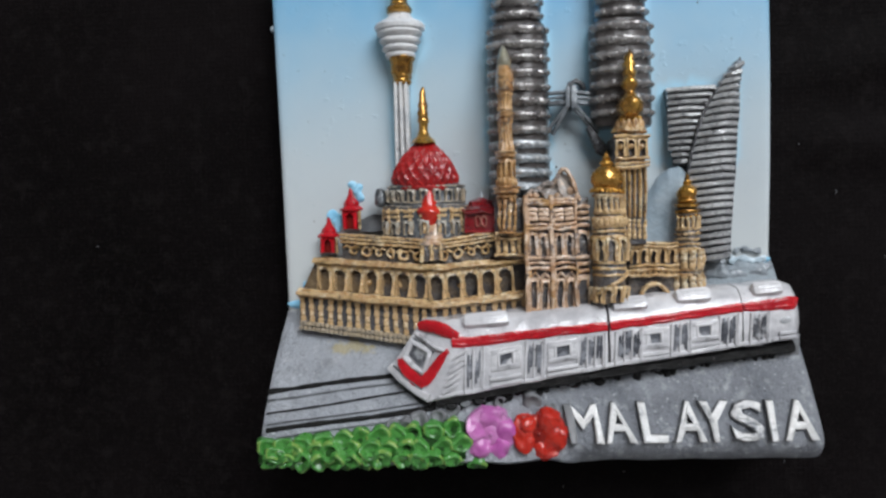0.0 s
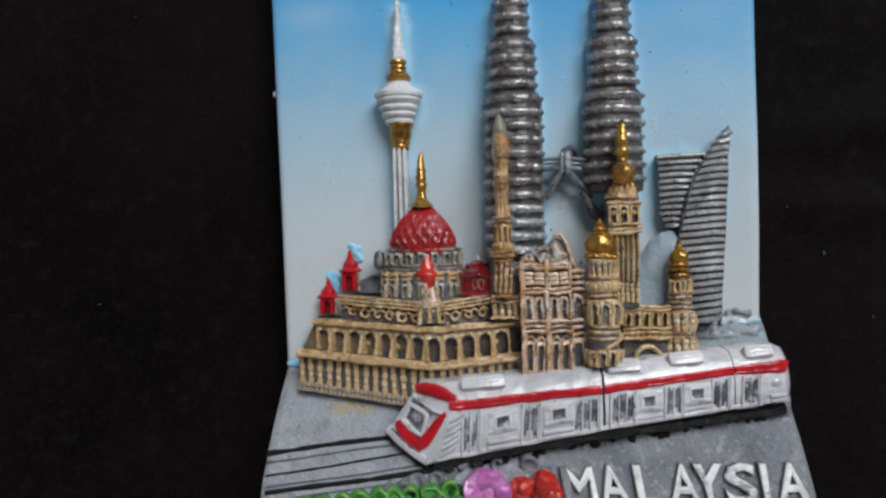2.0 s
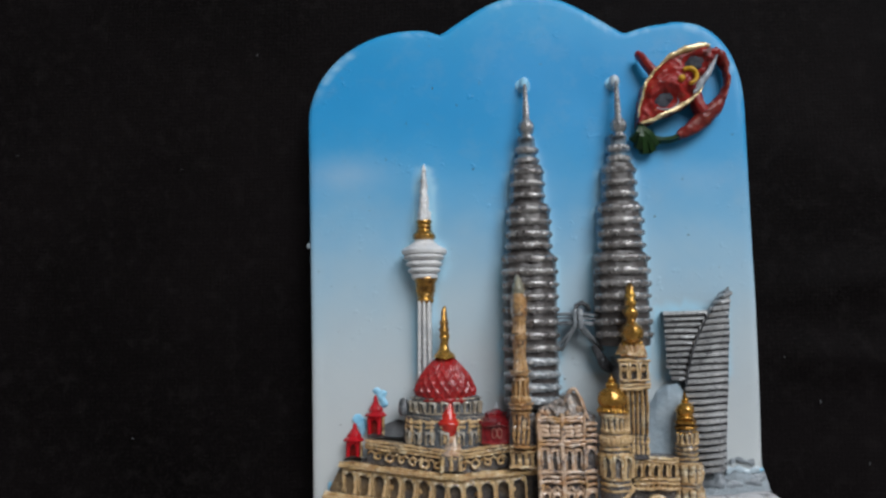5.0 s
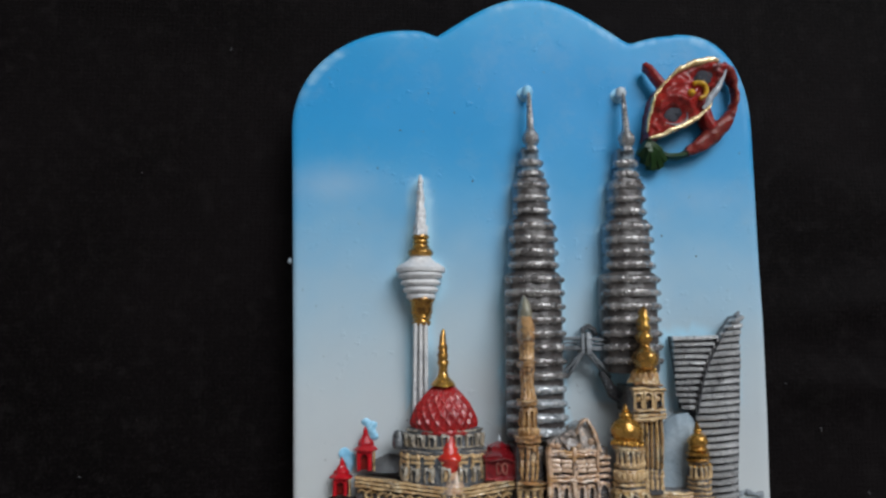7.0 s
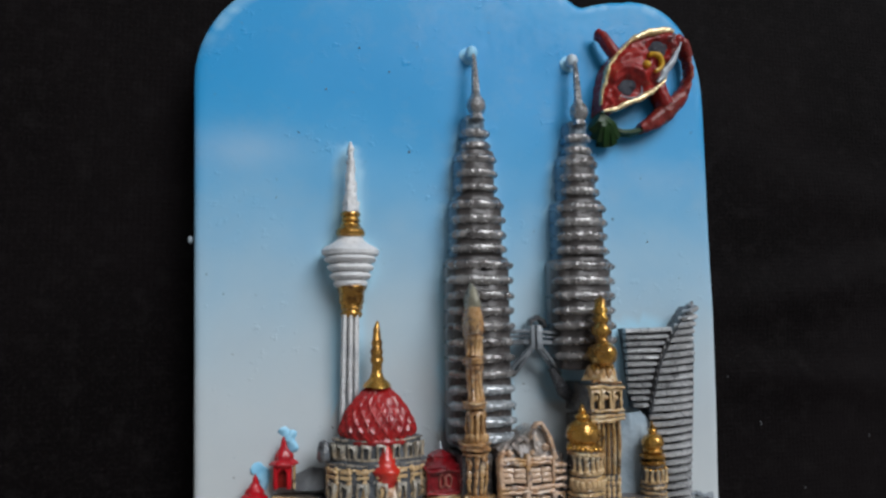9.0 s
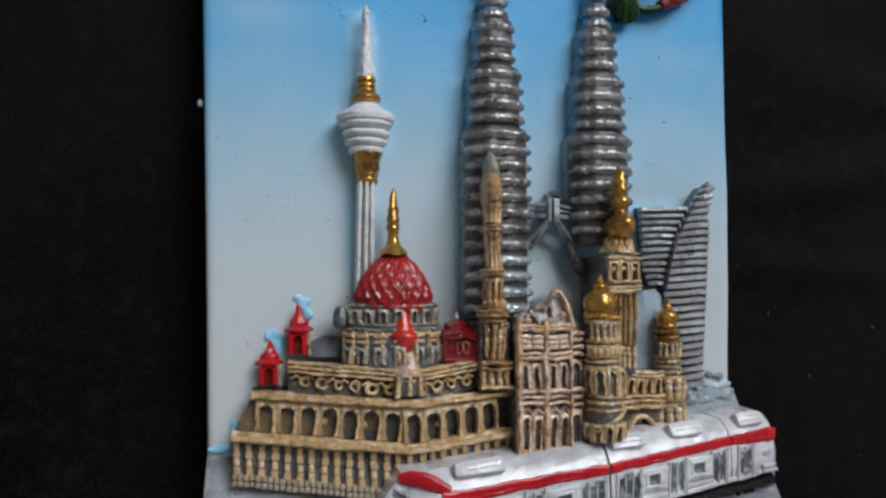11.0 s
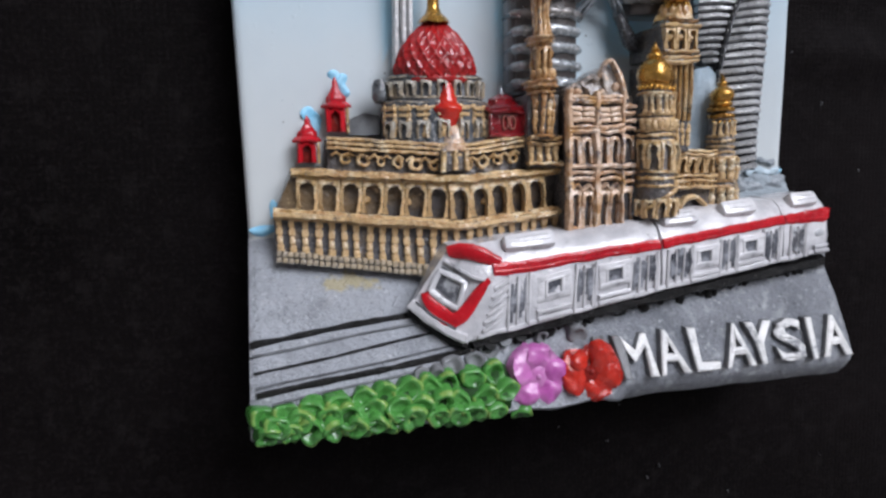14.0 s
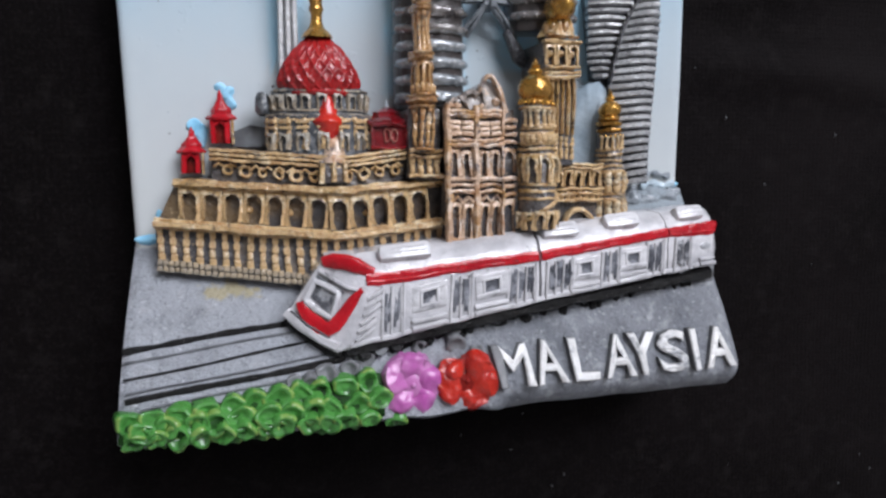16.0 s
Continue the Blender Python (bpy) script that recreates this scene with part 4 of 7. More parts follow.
def kite():
    up_x, up_y = (15.0, 15.3, 16.0, 17.2, 19.1, 21.4, 24.2, 25.9), (24.6, 27.3, 30.1, 31.8, 33.6, 34.7, 35.2, 34.5)
    low_x, low_y = (15.0, 16.9, 19.7, 22.0, 23.2, 24.2, 25.2, 26.0), (24.6, 24.9, 26.2, 27.4, 28.5, 30.2, 32.2, 34.3)
    ks = np.linspace(0, 1, 8)

    def rim(k, upper, inset=0.0):
        xs, ys = (up_x, up_y) if upper else (low_x, low_y)
        p = Vector((np.interp(k, ks, xs), np.interp(k, ks, ys)))
        return p.lerp(Vector((np.interp(k, ks, low_x if upper else up_x), np.interp(k, ks, low_y if upper else up_y))), inset)

    bm = bmesh.new()
    n, m = 70, 28
    rows = []
    for i in range(n + 1):
        k = i / n
        p, q = rim(k, False), rim(k, True)
        across = [(p, 6.3)] + [(p.lerp(q, j / m), 8.3 + 0.75 * math.sin(math.pi * j / m) ** 0.7) for j in range(m + 1)] + [(q, 6.3)]
        rows.append([bm.verts.new((w.x, w.y, z)) for w, z in across])
    for r0, r1 in zip(rows, rows[1:]):
        for j in range(m + 2):
            bm.faces.new((r0[j], r0[j + 1], r1[j + 1], r1[j]))
    bmesh.ops.remove_doubles(bm, verts=bm.verts, dist=0.001)
    hollows = ((22.7, 32.7, 1.55, 1.05, 20), (18.5, 27.8, 1.5, 1.1, 35))
    for v in bm.verts:
        if v.co.z > 8:
            for cx, cy, rx, ry, turn in hollows:
                d = math.hypot((v.co.x - cx) / (rx * 1.1), (v.co.y - cy) / (ry * 1.2))
                v.co.z -= 0.7 * max(0.0, 1 - d ** 3)
            # the brow over the lower hollow and the fold between the two
            d = math.hypot(v.co.x - 18.6, v.co.y - 27.9)
            v.co.z += 0.55 * math.exp(-(((d - 2.1) / 0.4) ** 2)) * (v.co.y > 28.2)
            v.co.z += 0.3 * noise.noise(v.co * 1.2)
    rough(bm, 0.12, 1.5)
    rough(bm, 0.10, 2.6, 5)
    ob = part("kite", bm, KITE_RED, magnet, "glossy dark red moon kite with gold edging and a crescent tail", 75)
    for upper, k0, k1, w0, w1 in ((True, 0.04, 0.55, 0.34, 0.5), (True, 0.5, 0.9, 0.6, 1.0), (False, 0.02, 0.66, 0.7, 0.5)):
        bm = bmesh.new()
        sweep(bm, [(*rim(k, upper, 0.03), 8.6) for k in np.linspace(k0, k1, 30)], lambda k, w0=w0, w1=w1: w0 + (w1 - w0) * k + 0.22 * noise.noise(Vector((k * 9, w0, 3))), 1.1, 8, 0.8, 0.5)
        rough(bm, 0.14, 1.6, k0)
        part("gold_edging", bm, BRIGHT_GOLD, ob, "gold edging", 70)
    bm = bmesh.new()
    sweep(bm, [(*rim(k, False, 0.10), 8.75) for k in np.linspace(0.52, 0.95, 24)], lambda k: 0.75 + 0.2 * math.sin(5 * k), 0.6, 8, 0.7, 0.5)
    rough(bm, 0.1, 1.3, 4)
    part("grey_band", bm, BAND_GREY, ob, "pale grey band along the edge", 70)
    for cx, cy, rx, ry, turn in hollows:
        bm = bmesh.new()
        bmesh.ops.create_uvsphere(bm, u_segments=20, v_segments=10, radius=1)
        for v in bm.verts:
            v.co = Vector((v.co.x * rx * 0.95, v.co.y * ry * 0.95, v.co.z * 0.35))
        rough(bm, 0.2, 1.1, cx)
        bmesh.ops.rotate(bm, verts=bm.verts, matrix=Matrix.Rotation(radians(turn), 3, "Z"))
        bmesh.ops.translate(bm, verts=bm.verts, vec=(cx, cy, 8.4))
        part("grey_inlay", bm, INLAY, ob, "grey oval inlay")
    bm = bmesh.new()
    sweep(bm, [(18.6 + 1.75 * math.cos(a), 27.7 + 1.4 * math.sin(a), 8.75) for a in np.linspace(-2.4, 0.3, 14)], 0.3, 0.4, 6, 0.8, 0.4)
    rough(bm, 0.08, 1.4)
    part("pale_rim", bm, BAND_GREY, ob, "pale rim of worn paint")
    bm = bmesh.new()
    sweep(bm, [(21.7 + 1.05 * math.cos(a), 30.75 + 1.05 * math.sin(a), 9.2) for a in np.linspace(2.2, -1.5, 14)], lambda k: 0.75 - 0.2 * k, 0.8, 8, 0.8, 0.6)
    rough(bm, 0.13, 1.4, 2)
    part("yellow_curl", bm, YELLOW, ob, "yellow curl", 70)
    bm = bmesh.new()
    bmesh.ops.create_uvsphere(bm, u_segments=14, v_segments=8, radius=0.5)
    rough(bm, 0.1, 1.5)
    bmesh.ops.translate(bm, verts=bm.verts, vec=(20.7, 30.4, 9.15))
    part("yellow_boss", bm, YELLOW, ob, "yellow boss")
    knots = ((25.3, 34.6, 1.3), (26.4, 33.8, 1.3), (27.0, 32.4, 1.1), (27.1, 31.1, 0.6), (26.9, 29.8, 0.7), (26.4, 28.3, 1.0), (25.2, 26.6, 1.9), (23.6, 25.2, 2.5), (21.9, 23.8, 1.8), (20.3, 23.1, 1.0))
    ts = np.linspace(0, 1, len(knots))
    bm = bmesh.new()
    pts = [(np.interp(k, ts, [q[0] for q in knots]), np.interp(k, ts, [q[1] for q in knots]), 7.9) for k in np.linspace(0, 1, 60)]
    sweep(bm, pts, lambda k: np.interp(k, ts, [q[2] for q in knots]), 1.7, 14, 0.8)
    rough(bm, 0.22, 0.9, 3)
    rough(bm, 0.16, 2.0, 8)
    part("crescent_tail", bm, TAIL_RED, ob, "", 75)
    bm = bmesh.new()
    sweep(bm, [(20.6, 23.1, 7.7), (19.4, 22.7, 7.6), (18.2, 22.7, 7.4), (17.0, 23.0, 7.2)], 0.75, 1.5, 8)
    rough(bm, 0.12, 1.4)
    part("tail_tip", bm, DARK_GREEN, ob, "dark green tip of the tail")
    bm = bmesh.new()
    sweep(bm, [(22.8, 28.5, 7.9), (23.0, 27.2, 8.0), (23.6, 26.0, 8.0)], 1.5, 2.1, 10)
    rough(bm, 0.14, 1.4)
    part("tail_stem", bm, KITE_RED, ob, "", 75)
    bm = bmesh.new()
    sweep(bm, [(15.5, 34.5, 7.4), (15.9, 33.9, 7.9), (16.6, 32.8, 8.1), (17.4, 31.7, 8.2)], lambda k: 0.75 + 0.55 * k, 1.5, 10)
    rough(bm, 0.15, 1.2)
    part("kite_ear", bm, KITE_RED, ob, "", 75)
    for ex, ey in ((14.7, 23.0), (15.3, 21.8), (16.1, 21.2), (16.9, 21.4), (17.5, 22.2)):
        bm = bmesh.new()
        sweep(bm, [(15.3, 24.5, 7.6), ((15.4 + ex) / 2, (24.2 + ey) / 2, 7.9), (ex, ey, 7.1)], lambda k: 0.75 + 0.5 * k, 1.7)
        rough(bm, 0.18, 1.3, ex)
        part("green_tassel", bm, DARK_GREEN, ob, "dark green tassel")
    return ob


kite_part = kite()

# ---- palace ----
ARCADE_WASH = paint("arcade_wash", (0.055, 0.054, 0.061), (0.11, 0.09, 0.07), 0.9, 330, 0.3, bump=1.0, worn=(0.38, 0.28, 0.16), worn_at=0.66, coat=0.7, deep=0.0004, tint=(0.17, 0.11, 0.05))
L1, C1, R1 = (-26.0, -22.85, 10.0), (-9.6, -24.35, 13.0), (0.9, -23.4, 11.6)     # first cornice
L2, C2, R2 = (-24.2, -19.2, 9.0), (-9.4, -20.15, 12.8), (0.9, -19.4, 11.5)       # second cornice
L3, C3, R3 = (-20.9, -16.5, 9.2), (-9.7, -17.5, 12.6), (-2.3, -16.6, 11.2)       # third cornice
FOOT = [(-26.0, -27.1, 10.2), (-9.6, -29.6, 13.2), (0.9, -27.4, 11.8)]
bm = bmesh.new()
prism(bm, shift([L1, C1, R1], 0, -0.55), shift(FOOT, 0, -0.55), 5.5)
palace = part("palace", bm, WASH, magnet, "tan colonial palace with three arcaded storeys and dark-washed recesses")
bm = bmesh.new()
prism(bm, shift([L2, C2, R2], 0, -0.55), shift([L1, C1, R1], 0, -1.3), 5.5, 0.8)
part("middle_storey", bm, ARCADE_WASH, palace)
bm = bmesh.new()
prism(bm, shift([L3, C3, R3], 0, -0.55), shift([(x, y, z) for x, y, z in ((-20.9, -19.0, 9.3), (-9.7, -19.9, 12.7), (-2.3, -19.1, 11.3))], 0, -0.55), 5.5, 0.5)
part("upper_storey", bm, WASH, palace)


def cornice(name, path, w, h, mat, n=64, seed=0.0):
    bm = bmesh.new()
    sweep(bm, along(path, n), w, h, 8, 0.55)
    rough(bm, 0.06, 0.7, seed)
    rough(bm, 0.07, 1.9, seed)
    part(name, bm, mat, palace)


cornice("cornice", [L1, C1, R1], 0.6, 1.7, TAN)
cornice("cornice", shift([L1, C1, R1], -0.40, -0.35), 0.26, 1.0, TAN, seed=4)
cornice("cornice", [L2, C2, R2], 0.5, 1.6, TAN, seed=8)
cornice("cornice", shift([L2, C2, R2], -0.34, -0.3), 0.25, 0.9, TAN, seed=9)
for i, dy in enumerate((0.42, 0.0, -0.42)):
    cornice("cornice", shift([L3, C3, R3], dy, -0.1 * abs(i - 1)), 0.36, 1.0, TAN, seed=12 + i)

for name, path, w in (("ledge", shift([L1, C1, R1], 0.36, -0.3), 0.4), ("ledge", shift([L2, C2, R2], 0.28, -0.25), 0.3)):
    cornice(name, path, w, 0.9, TAN, seed=w)

bm = bmesh.new()
for k in range(4):
    w = 0.31 - 0.03 * (k % 2)
    box(bm, -w, w, 0.69 * k + 0.03, 0.69 * k + 0.64, -0.35, 0.35, 0.12)
box(bm, -0.2, 0.2, 0, 2.75, -0.3, 0.2, 0.05)
rough(bm, 0.06, 1.5)
column_me = mesh_of("column", bm, TAN)
for i in range(24):
    x = -25.55 + 1.13 * i
    if x < 0.6:
        _, y, z = (x, np.interp(x, [-26, -9.6, 0.9], [-23.28, -24.78, -23.83]), np.interp(x, [-26, -9.6, 0.9], [9.6, 12.6, 11.2]))
        drop = np.interp(x, [-26, -9.6], [2.92, 3.57])
        piece("column", column_me, palace, (x, y - drop, z), scale=(1, drop / 2.75, 1), turn=random.uniform(-3, 3))

bm = bmesh.new()
box(bm, -0.235, 0.235, -0.25, 0.25, -0.3, 0.3, 0.08)
brick_me = mesh_of("brick", bm, STONE_TAN)
for row in range(2):
    for i in range(30):
        x = -25.75 + 0.54 * i + 0.02 * row
        y = np.interp(x, [-26, -9.6], [-26.35, -28.35]) - 0.58 * row
        z = np.interp(x, [-26, -9.6], [10.0, 13.0])
        piece("brick", brick_me, palace, (x, y, z), turn=random.uniform(-5, 5) - 6, scale=(random.uniform(0.9, 1.1), random.uniform(0.9, 1.05), 1))

left_arch = mesh_of("arch", arch_bm(1.95, 2.75, 1.0, 0.27, flare=0.22), TAN)
for i in range(12):
    x = -22.9 + 1.93 * i
    if x > 0.5:
        break
    foot = np.interp(x, [-26, -9.6, 0.9], [-22.35, -23.75, -22.95])
    top = np.interp(x, [-24.2, -9.2, 0.9], [-19.6, -20.55, -19.8])
    piece("arch", left_arch, palace, (x, foot, np.interp(x, [-24.2, -9.2, 0.9], [8.3, 12.05, 10.75])), turn=-3 if x < -9.5 else 4, lean=-11 if x < -9.5 else 6, scale=(1, (top - foot) / 2.75, 1))
for x in (-22.0, -17.6, -13.9, -6.8, -2.4):
    bm = bmesh.new()
    bmesh.ops.create_uvsphere(bm, u_segments=10, v_segments=6, radius=0.4)
    rough(bm, 0.1, 1.5, x)
    y = np.interp(x, [-24.2, -9.2, 0.9], [-21.3, -22.4, -21.5])
    bmesh.ops.translate(bm, verts=bm.verts, vec=(x, y, np.interp(x, [-24.2, -9.2, 0.9], [8.2, 11.9, 10.6])))
    part("arcade_ornament", bm, TAN, palace)

# frieze of rings under the third cornice
for i in range(11):
    x = -19.4 + 1.55 * i
    if -11.2 < x < -8.6 or x > -2.8:
        continue
    bm = bmesh.new()
    sweep(bm, [(0.43 * math.cos(t), 0.43 * math.sin(t), 0) for t in np.linspace(0, 2 * math.pi * 0.98, 13)], 0.3, 0.6, 6)
    size = random.uniform(0.75, 1.15)
    bmesh.ops.scale(bm, vec=(size * random.uniform(0.8, 1.1), size, 1), verts=bm.verts)
    rough(bm, 0.2, 1.0, i)
    part_at = (x, np.interp(x, [-20.9, -9.9, -2.3], [-17.85, -18.95, -18.05]), np.interp(x, [-20.9, -9.9, -2.3], [8.9, 12.5, 11.0]))
    bmesh.ops.translate(bm, verts=bm.verts, vec=part_at)
    part("frieze_ring", bm, TAN, palace)
for i in range(16):
    bm = bmesh.new()
    x = -20.2 + 1.1 * i
    y = np.interp(x, [-20.9, -9.9, -2.3], [-17.3, -18.35, -17.45])
    z = np.interp(x, [-20.9, -9.9, -2.3], [8.9, 12.5, 11.0])
    sweep(bm, [(x - 0.4, y - 0.3, z), (x, y, z + 0.2), (x + 0.4, y - 0.25, z)], 0.28, 0.6, 6)
    part("garland", bm, TAN, palace)
bm = bmesh.new()
prism(bm, [(-25.5, -22.0, 7.2), (-25.0, -21.0, 7.0), (-24.3, -20.2, 7.6)], [(-25.5, -22.9, 7.4), (-25.0, -22.9, 8.0), (-24.3, -22.9, 8.4)], 6.0)
part("side_roof", bm, GREY_WASH, palace, "grey sloping side roof")


def turret(x, y, z, h, w, mat):
    """A little pavilion: posts, eaves and a pointed roof."""
    bm = bmesh.new()
    lathe(bm, [(w * 0.9, 0.42 * h), (w * 1.22, 0.44 * h), (w * 1.28, 0.48 * h), (w * 1.1, 0.52 * h), (w * 0.82, 0.56 * h), (w * 0.86, 0.6 * h), (w * 0.78, 0.65 * h), (w * 0.56, 0.71 * h), (w * 0.42, 0.77 * h), (w * 0.26, 0.84 * h), (w * 0.24, 0.9 * h), (w * 0.14, 0.95 * h), (0.03, h)], x, z + 0.5, 1, 0.8, 20, 6, 0.08)
    bmesh.ops.translate(bm, verts=bm.verts, vec=(0, y, 0))
    rough(bm, 0.10, 1.0, x)
    rough(bm, 0.05, 1.5, x)
    ob = part("turret", bm, mat, magnet, "small red pavilion turret with a pointed roof")
    for dx in (-0.72, 0.5):
        bm = bmesh.new()
        sweep(bm, [(x + dx * w, y, z + 0.8 * w), (x + dx * w, y + 0.46 * h, z + 0.8 * w)], 0.5 * w, 0.6, 8)
        rough(bm, 0.07, 1.5, x + dx)
        part("post", bm, mat, ob)
    bm = bmesh.new()
    sweep(bm, [(x + 0.98 * w, y - 0.1, z + 0.6 * w), (x + 0.98 * w, y + 0.46 * h, z + 0.6 * w)], 0.3 * w, 0.6, 8)
    part("side_post", bm, TAN, ob, "tan side post")
    bm = bmesh.new()
    sweep(bm, [(x - 0.6 * w, y + 0.33 * h, z + 0.8 * w), (x - 0.1 * w, y + 0.42 * h, z + 0.85 * w), (x + 0.4 * w, y + 0.33 * h, z + 0.8 * w)], 0.4, 0.6, 8)
    part("arch", bm, mat, ob)
    bm = bmesh.new()
    box(bm, x - 0.75 * w, x + 0.75 * w, y, y + 0.44 * h, 5.8, z + 0.45 * w, 0.1)
    part("chamber", bm, DARK_RED, ob)
    bm = bmesh.new()
    for ox, oy, rx, ry in ((0.1, 0.2, 0.6, 0.55), (0.75, -0.35, 0.6, 0.8), (0.9, -1.2, 0.45, 0.75)):
        for v in bmesh.ops.create_uvsphere(bm, u_segments=14, v_segments=8, radius=1)["verts"]:
            v.co = Vector((v.co.x * rx + ox, v.co.y * ry + oy, v.co.z * 0.22))
    rough(bm, 0.3, 1.1, x)
    bmesh.ops.translate(bm, verts=bm.verts, vec=(x, y + h + 0.1, 6.6))
    part("paint_dab", bm, BLUE_DAB, ob, "light blue paint dab")
    return ob


turret(-22.65, -18.3, 7.4, 4.3, 1.0, RED)
turret(-19.9, -15.5, 7.2, 5.0, 1.05, RED)
bm = bmesh.new()
prism(bm, [(-18.9, -14.4, 7.2), (-17.2, -13.8, 7.4), (-15.8, -14.0, 7.6)], [(-18.9, -15.8, 7.8), (-17.2, -15.8, 8.0), (-15.8, -15.8, 8.2)], 5.8)
rough(bm, 0.1)
part("rear_wall", bm, GREY_WASH, palace, "grey rear wall")


# ---- domed hall ----
HX, HZ, HF = -10.7, 9.0, 0.62
HALL_WASH = paint("grey_hall_wash", (0.05, 0.056, 0.066), (0.13, 0.14, 0.15), 0.85, 600, 0.3, bump=1.0, worn=(0.34, 0.32, 0.27), worn_at=0.64, coat=0.6, grime=(0.03, 0.03, 0.032), grime_at=(0.54, 0.63), deep=0.0003)
bm = bmesh.new()
lathe(bm, [(5.3, -17.3), (5.15, -16.2), (5.1, -12.95), (4.45, -12.7), (4.4, -10.6), (3.4, -10.3)], HX, HZ, 1, HF, 36)
domed_hall = part("domed_hall", bm, HALL_WASH, magnet, "round greyish tan hall with a red lattice dome and a gold spire")


def arc_set(name, me, parent, cx, cz, r, y, n, flat=HF, spread=80, scale=(1, 1, 1)):
    for i in range(n):
        a = radians(-spread + 2 * spread * (i + 0.5) / n)
        piece(name, me, parent, (cx + r * math.sin(a), y, cz + r * flat * math.cos(a)), lean=math.degrees(a), scale=scale)


def hoop(name, cx, cz, r, y, w, h, parent, mat, flat=HF, seed=0.0):
    bm = bmesh.new()
    lathe(bm, [(r - h, y - w / 2), (r, y - w * 0.35), (r + 0.04, y), (r, y + w * 0.35), (r - h, y + w / 2)], cx, cz, 1, flat, 36)
    rough(bm, 0.06, 1.3, seed)
    part(name, bm, mat, parent)


arc_set("pilaster", mesh_of("pilaster", beads_bm(2.9, 0.27, 5), TAN), domed_hall, HX, HZ, 5.1, -16.2, 9, HF, 84)
bm = bmesh.new()
for y0 in (0.0, 0.5):
    box(bm, -0.62, 0.62, y0, y0 + 0.3, -0.2, 0.3, 0.1)
rough(bm, 0.12, 1.2)
arc_set("brick_course", mesh_of("brick_course", bm, TAN), domed_hall, HX, HZ, 5.05, -14.35, 7, HF, 73)
arc_set("window_head", mesh_of("window_head", arch_bm(1.1, 1.6, 0.5, 0.2, 0.15), STONE_TAN), domed_hall, HX, HZ, 5.0, -16.3, 7, HF, 73)
arc_set("window_head", mesh_of("window_head", arch_bm(0.95, 1.25, 0.45, 0.17), STONE_TAN), domed_hall, HX, HZ, 4.4, -12.45, 9, HF, 84)
for y, r, mat in ((-13.05, 5.1, STONE_TAN), (-13.5, 5.15, TAN), (-12.6, 4.7, STONE_TAN), (-10.8, 4.6, STONE_TAN)):
    hoop("band", HX, HZ, r, y, 0.26, 0.3, domed_hall, mat, seed=y)
bm = bmesh.new()
lathe(bm, [(3.2, -11.35), (3.55, -11.25), (3.7, -10.95), (3.45, -10.6)], HX, HZ + 0.4, 1, 0.72, 40, 14, 0.04)
rough(bm, 0.12, 0.9)
part("dome_skirt", bm, DOME_RED, domed_hall)
bm = bmesh.new()
lathe(bm, [(0.5, -12.9), (0.66, -12.5), (0.62, -11.6), (0.42, -11.0), (0.1, -10.8)], -16.0, 9.4, 1, 1.4, 12)
rough(bm, 0.12, 1.1)
part("corner_knob", bm, HALL_WASH, domed_hall, "dark grey corner knob")
bm = bmesh.new()
n, m = 200, 64
rows = []
for j in range(m + 1):
    k = j / m
    y = -11.0 + 5.7 * k
    r = 3.3 + 0.5 * math.sin(k / 0.36 * math.pi / 2 * 2) if k < 0.18 else 3.8 * max(0.0, 1 - ((k - 0.18) / 0.84) ** 1.55) ** 0.72
    row = []
    for i in range(n):
        a = 2 * math.pi * i / n
        ridge = max(math.exp(-((math.sin(10 * a + w * 11.5 * k) / 0.45) ** 2)) for w in (-1, 1))
        rr = r * (1 + 0.085 * ridge - 0.03) if 0.03 < k < 0.96 else r
        row.append(bm.verts.new((HX - 0.05 + rr * math.cos(a), y, HZ + 0.4 + 0.72 * rr * math.sin(a))))
    rows.append(row)
for a, b in zip(rows, rows[1:]):
    for i in range(n):
        bm.faces.new((a[i], a[(i + 1) % n], b[(i + 1) % n], b[i]))
part("dome", bm, DOME_RED, domed_hall, "red dome with a raised diamond lattice", 60)
bm = bmesh.new()
lathe(bm, [(1.5, -5.75), (1.25, -5.3), (0.8, -4.9), (0.55, -4.3), (0.52, -3.5), (0.68, -3.1), (0.55, -2.7), (0.66, -2.2), (0.5, -1.8), (0.6, -1.3), (0.45, -0.9), (0.36, 0.1), (0.2, 0.75), (0.04, 0.95)], HX - 0.1, HZ + 0.4, 1, 1.1, 18)
part("spire", bm, GOLD, domed_hall, "gold spire")

front_turret_base = bmesh.new()
lathe(front_turret_base, [(1.7, -17.6), (1.65, -17.1), (1.2, -16.8), (0.95, -15.9), (0.7, -15.2), (0.4, -14.8)], -9.8, 11.6, 1, 0.9, 18)
rough(front_turret_base, 0.08, 1.3)
front_turret = part("front_turret", front_turret_base, PINK_TAN, magnet, "tan corner turret with a red onion cap")
bm = bmesh.new()
lathe(bm, [(0.7, -15.3), (0.85, -14.9), (1.2, -14.2), (1.42, -13.75), (1.36, -13.5), (0.95, -13.2), (0.85, -12.7), (0.6, -12.1), (0.42, -11.6), (0.3, -11.2), (0.05, -11.0)], -10.2, 11.7, 1, 0.9, 18)
rough(bm, 0.08, 1.4)
part("onion_cap", bm, CAP_RED, front_turret, "red onion cap")
bm = bmesh.new()
box(bm, -11.3, -8.5, -19.3, -17.3, 8, 12.9, 0.15)
part("block", bm, WASH, front_turret)
